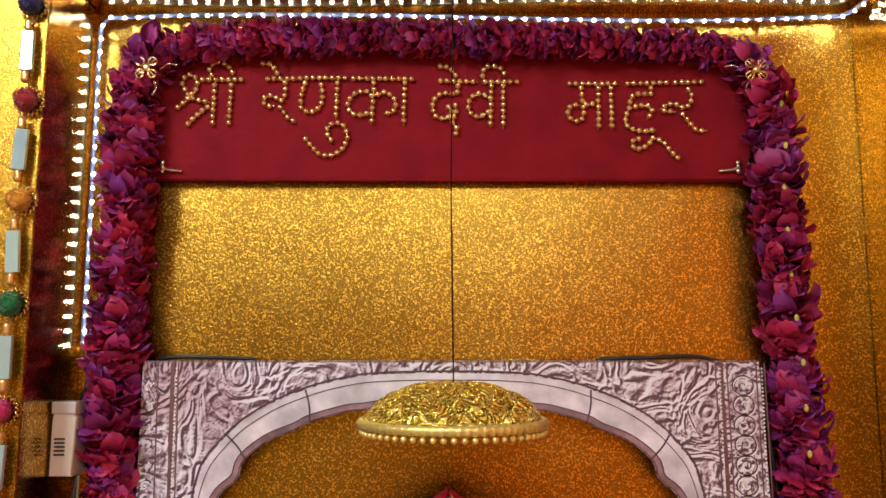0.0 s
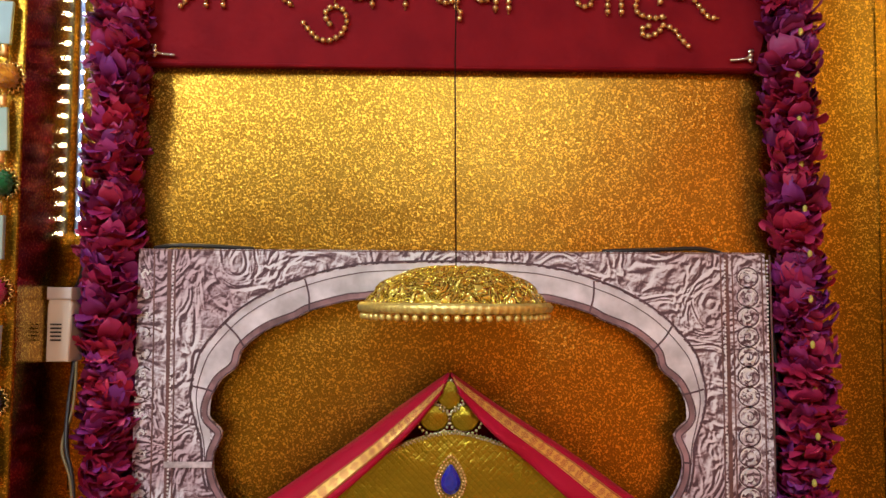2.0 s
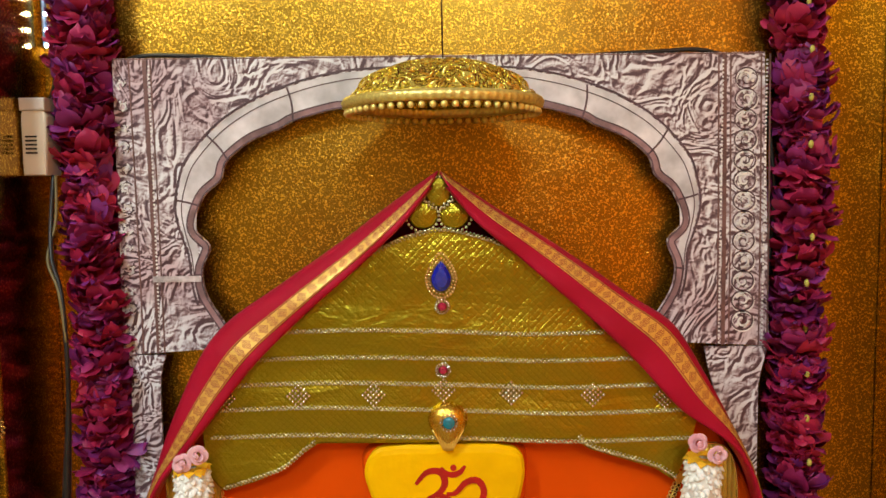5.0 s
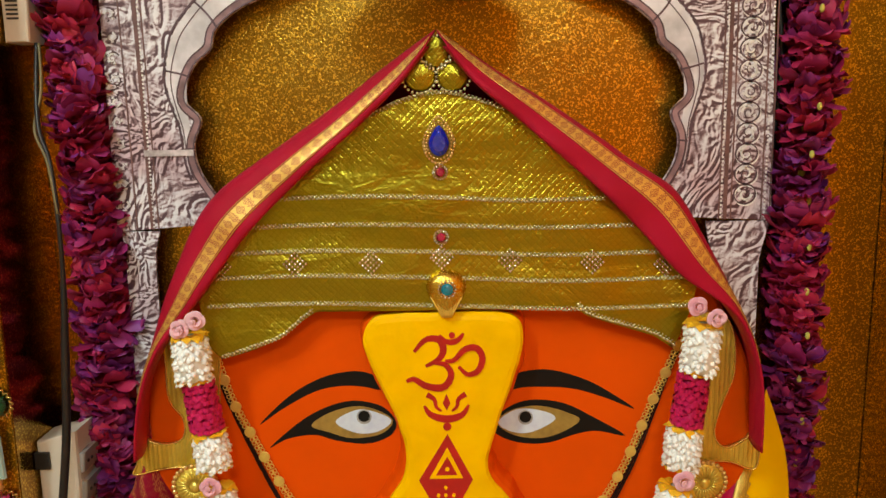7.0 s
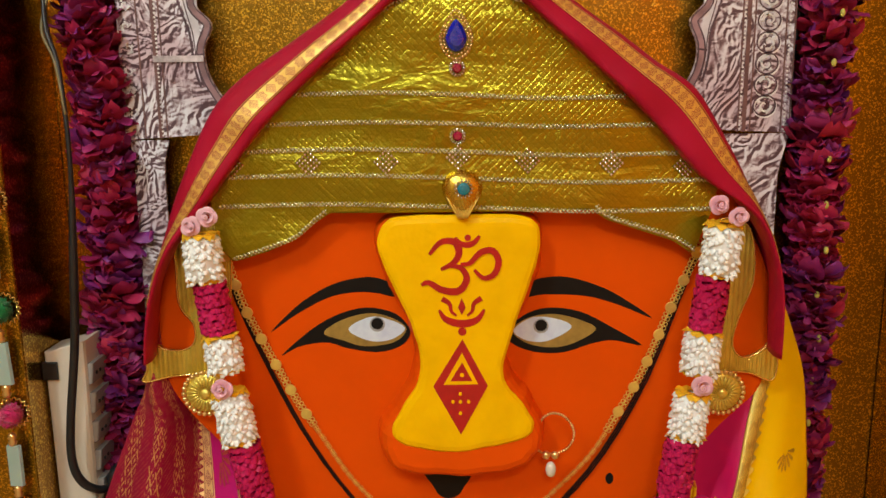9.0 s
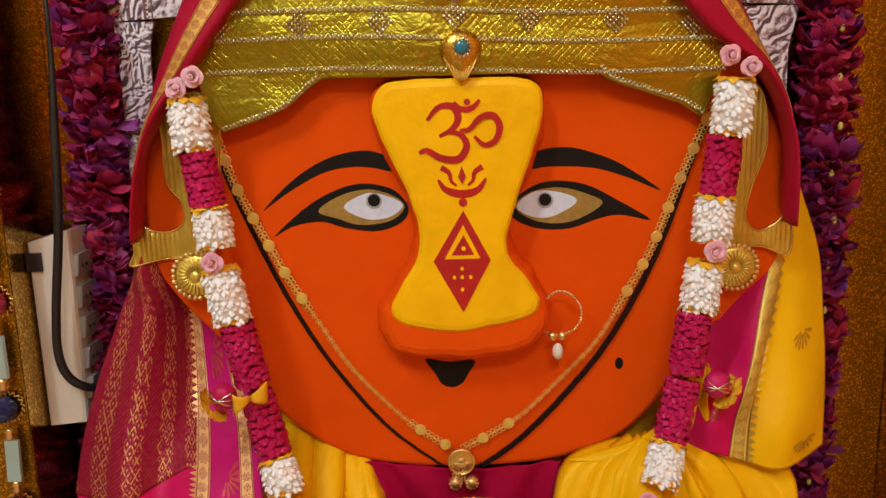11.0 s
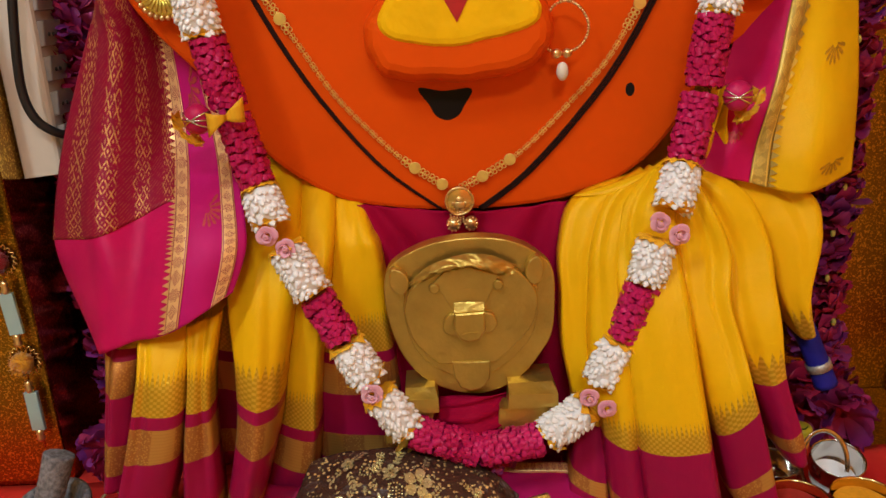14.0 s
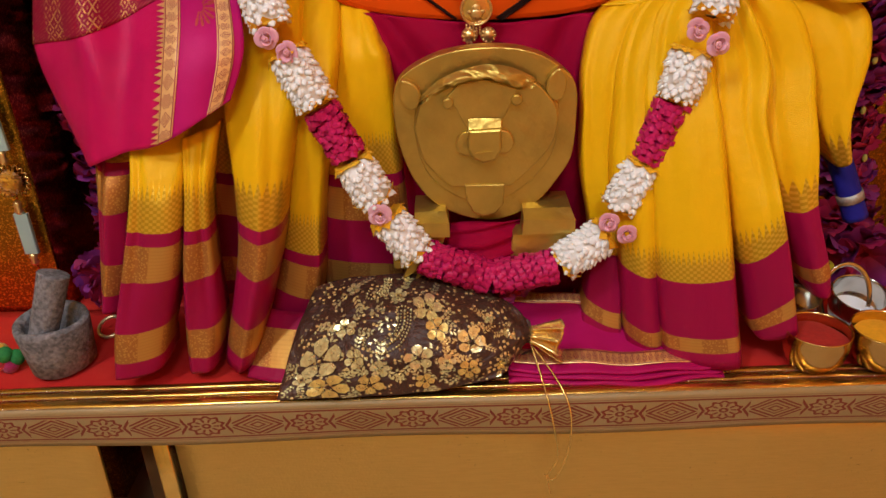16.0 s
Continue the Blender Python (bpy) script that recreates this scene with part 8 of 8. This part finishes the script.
# ---- door hanging on the pier ----
hanging = thing("door_hanging", "string of wool pompoms, mirror bars and gold beads", "wall hanging", at=(-0.612, 1.11, 1.4))
HX, HY = -0.612, 1.102
g = Geo()
tube(g, [(HX + 0.004, HY + 0.006, 2.42), (HX - 0.002, HY + 0.006, 1.5), (HX, HY + 0.004, 0.44)], 0.0014, 5)
part("cord", g, M_brass, hanging, "thin gold cord")
g = Geo()
tube(g, [((0.0205 + 0.0028 * math.sin(18 * a)) * math.cos(a), 0.003 + 0.001 * math.cos(18 * a), (0.0205 + 0.0028 * math.sin(18 * a)) * math.sin(a)) for a in np.linspace(0, 2 * math.pi, 145)[:-1]], 0.0012, 4, closed=True)
me_ring = g.mesh("gold_loop_ring", M_brass)
g = Geo()
rp = random.Random(2)
for i in range(240):
    a, b = rp.uniform(0, 6.28), math.acos(rp.uniform(-1, 1))
    d = np.array((math.sin(b) * math.cos(a), math.sin(b) * math.sin(a), math.cos(b)))
    s = np.cross(d, (0.3, 0.5, 0.8))
    s = s / np.linalg.norm(s)
    p = d * 0.0178 * rp.uniform(0.92, 1.1)
    g.add([d * 0.010 - s * 0.0022, d * 0.010 + s * 0.0022, p + s * 0.0015, p - s * 0.0015], [(0, 1, 2, 3)])
ball(g, (0, 0, 0), 0.0155, 14, 10)
COLS = [("navy_wool", (0.01, 0.012, 0.10)), ("crimson_wool", (0.30, 0.006, 0.012)), ("amber_wool", (0.66, 0.30, 0.008)), ("emerald_wool", (0.006, 0.16, 0.035)), ("rose_wool", (0.50, 0.01, 0.12))]
POM = []
for nme, c in COLS:
    me_p = g.mesh("pompom", pom(nme, c))
    POM.append(me_p)
g = Geo()
box(g, (-0.0095, -0.003, -0.030), (0.0095, 0.003, 0.030), bev=0.0015)
me_bar = g.mesh("mirror_bar", M_mirror, False)
g = Geo()
lathe(g, [(0.0, 0.010), (0.004, 0.009), (0.0065, 0.004), (0.0045, 0.0), (0.0065, -0.004), (0.004, -0.009), (0.0, -0.010)], (0, 0, 0), 10)
me_spacer = g.mesh("gold_bead", M_bead)
z, k = 2.364, 0
while z > 0.44:
    piece("pompom", POM[k % 5], Matrix.Translation((HX + 0.004 * math.sin(k), HY, z)), hanging)
    piece("gold_loop_ring", me_ring, Matrix.Translation((HX + 0.004 * math.sin(k), HY + 0.006, z)), hanging)
    zb = z - 0.0745
    for q in (-0.039, 0.039):
        piece("gold_bead", me_spacer, Matrix.Translation((HX, HY, zb + q)), hanging)
    if zb > 0.48:
        piece("mirror_bar", me_bar, Matrix.Translation((HX, HY, zb)) @ pose(0, 0, 0, 0, 3 * math.sin(k * 2.1), 8 * math.sin(k * 1.3)), hanging)
    z -= 0.149
    k += 1

# ---- electrics on the side of the pier ----
adapter = thing("led_driver", "white plastic plug-in driver with vent slots", "power adapter", at=(-0.58, 1.22, 1.67))
g = Geo()
prism(g, [(-0.590, 1.665), (-0.556, 1.665), (-0.552, 1.750), (-0.560, 1.768), (-0.586, 1.770), (-0.590, 1.745)], 1.200, 1.245, 0.004)
part("case", g, M_white_plastic, adapter, smooth=False)
for i in range(5):
    g = Geo()
    box(g, (-0.583, 1.1985, 1.696 + i * 0.0058), (-0.567, 1.2005, 1.6985 + i * 0.0058))
    part("vent_slot", g, M_black, adapter, smooth=False)
g = Geo()
box(g, (-0.589, 1.196, 1.757), (-0.552, 1.240, 1.7755), bev=0.003)
part("clear_tape", g, plain("grey_clear_tape", (0.62, 0.58, 0.55), 0.12, 0.0, 0.05, 20, 0.3, 40), adapter, "crinkled clear tape", smooth=False)
strip = thing("power_strip", "long white extension socket with dark outlets and a black cable", "power strip", at=(-0.58, 1.2, 0.82))
g = Geo()
prism(g, [(-0.590, 0.822), (-0.534, 0.826), (-0.530, 1.108), (-0.590, 1.092)], 1.165, 1.225, 0.006)
part("case", g, M_white_plastic, strip, smooth=False)
for i in range(5):
    g = Geo()
    z = 0.875 + i * 0.045
    prism(g, [(-0.536, z - 0.016), (-0.526, z - 0.014), (-0.522, z + 0.018), (-0.534, z + 0.016)], 1.172, 1.22, 0.002)
    sock = part("socket", g, M_grey_plastic, strip, "grey socket face", smooth=False)
    g = Geo()
    for q in (-0.006, 0.006):
        ball(g, (-0.5235, 1.19 + q, z), (0.002, 0.003, 0.003), 6, 4)
    part("socket_hole", g, M_black, sock)
g = Geo()
box(g, (-0.591, 1.160, 1.052), (-0.570, 1.170, 1.078), bev=0.001)
part("black_tape", g, M_black, strip, "black tape holding the strip", smooth=False)
cable = thing("black_cable", "black power cable hanging down the wall", "cable", at=(-0.53, 1.16, 1.3))
g = Geo()
tube(g, spline([(-0.553, 1.215, 1.665), (-0.553, 1.20, 1.60), (-0.545, 1.18, 1.545), (-0.530, 1.17, 1.50), (-0.519, 1.155, 1.42), (-0.518, 1.150, 1.34), (-0.522, 1.145, 1.25), (-0.530, 1.140, 1.12), (-0.545, 1.135, 1.00), (-0.549, 1.135, 0.94), (-0.540, 1.138, 0.905), (-0.522, 1.15, 0.885), (-0.512, 1.17, 0.88)], 80), lambda t: 0.0032 + 0.0028 * min(1, max(0, (t - 0.40) / 0.12)), 10)
part("lead", g, M_black, cable)
g = Geo()
tube(g, spline([(-0.549, 1.213, 1.665), (-0.546, 1.20, 1.60), (-0.552, 1.182, 1.545), (-0.532, 1.168, 1.50), (-0.519, 1.155, 1.43)], 30), 0.0022, 7)
part("lead", g, plain("olive_wire", (0.17, 0.13, 0.05), 0.45), cable, "thin olive wire")
g = Geo()
ball(g, (-0.508, 1.19, 0.885), (0.016, 0.022, 0.020), 12, 8)
part("plug", g, M_black, cable, "black moulded plug")
for pts in ([(-0.56, 1.262, 1.86), (-0.565, 1.258, 1.80), (-0.567, 1.235, 1.765)], [(-0.455, 1.262, 1.838), (-0.42, 1.255, 1.842), (-0.36, 1.258, 1.841), (-0.30, 1.268, 1.838)], [(0.25, 1.268, 1.838), (0.34, 1.262, 1.841), (0.42, 1.258, 1.840), (0.492, 1.255, 1.80), (0.512, 1.258, 1.72), (0.522, 1.258, 1.62), (0.518, 1.262, 1.52), (0.514, 1.262, 1.40)]):
    g = Geo()
    tube(g, spline(pts, 30), 0.0034, 7)
    single("thin_wire", g, M_black, "thin black wire along the printed board", "wire", "thin wires")
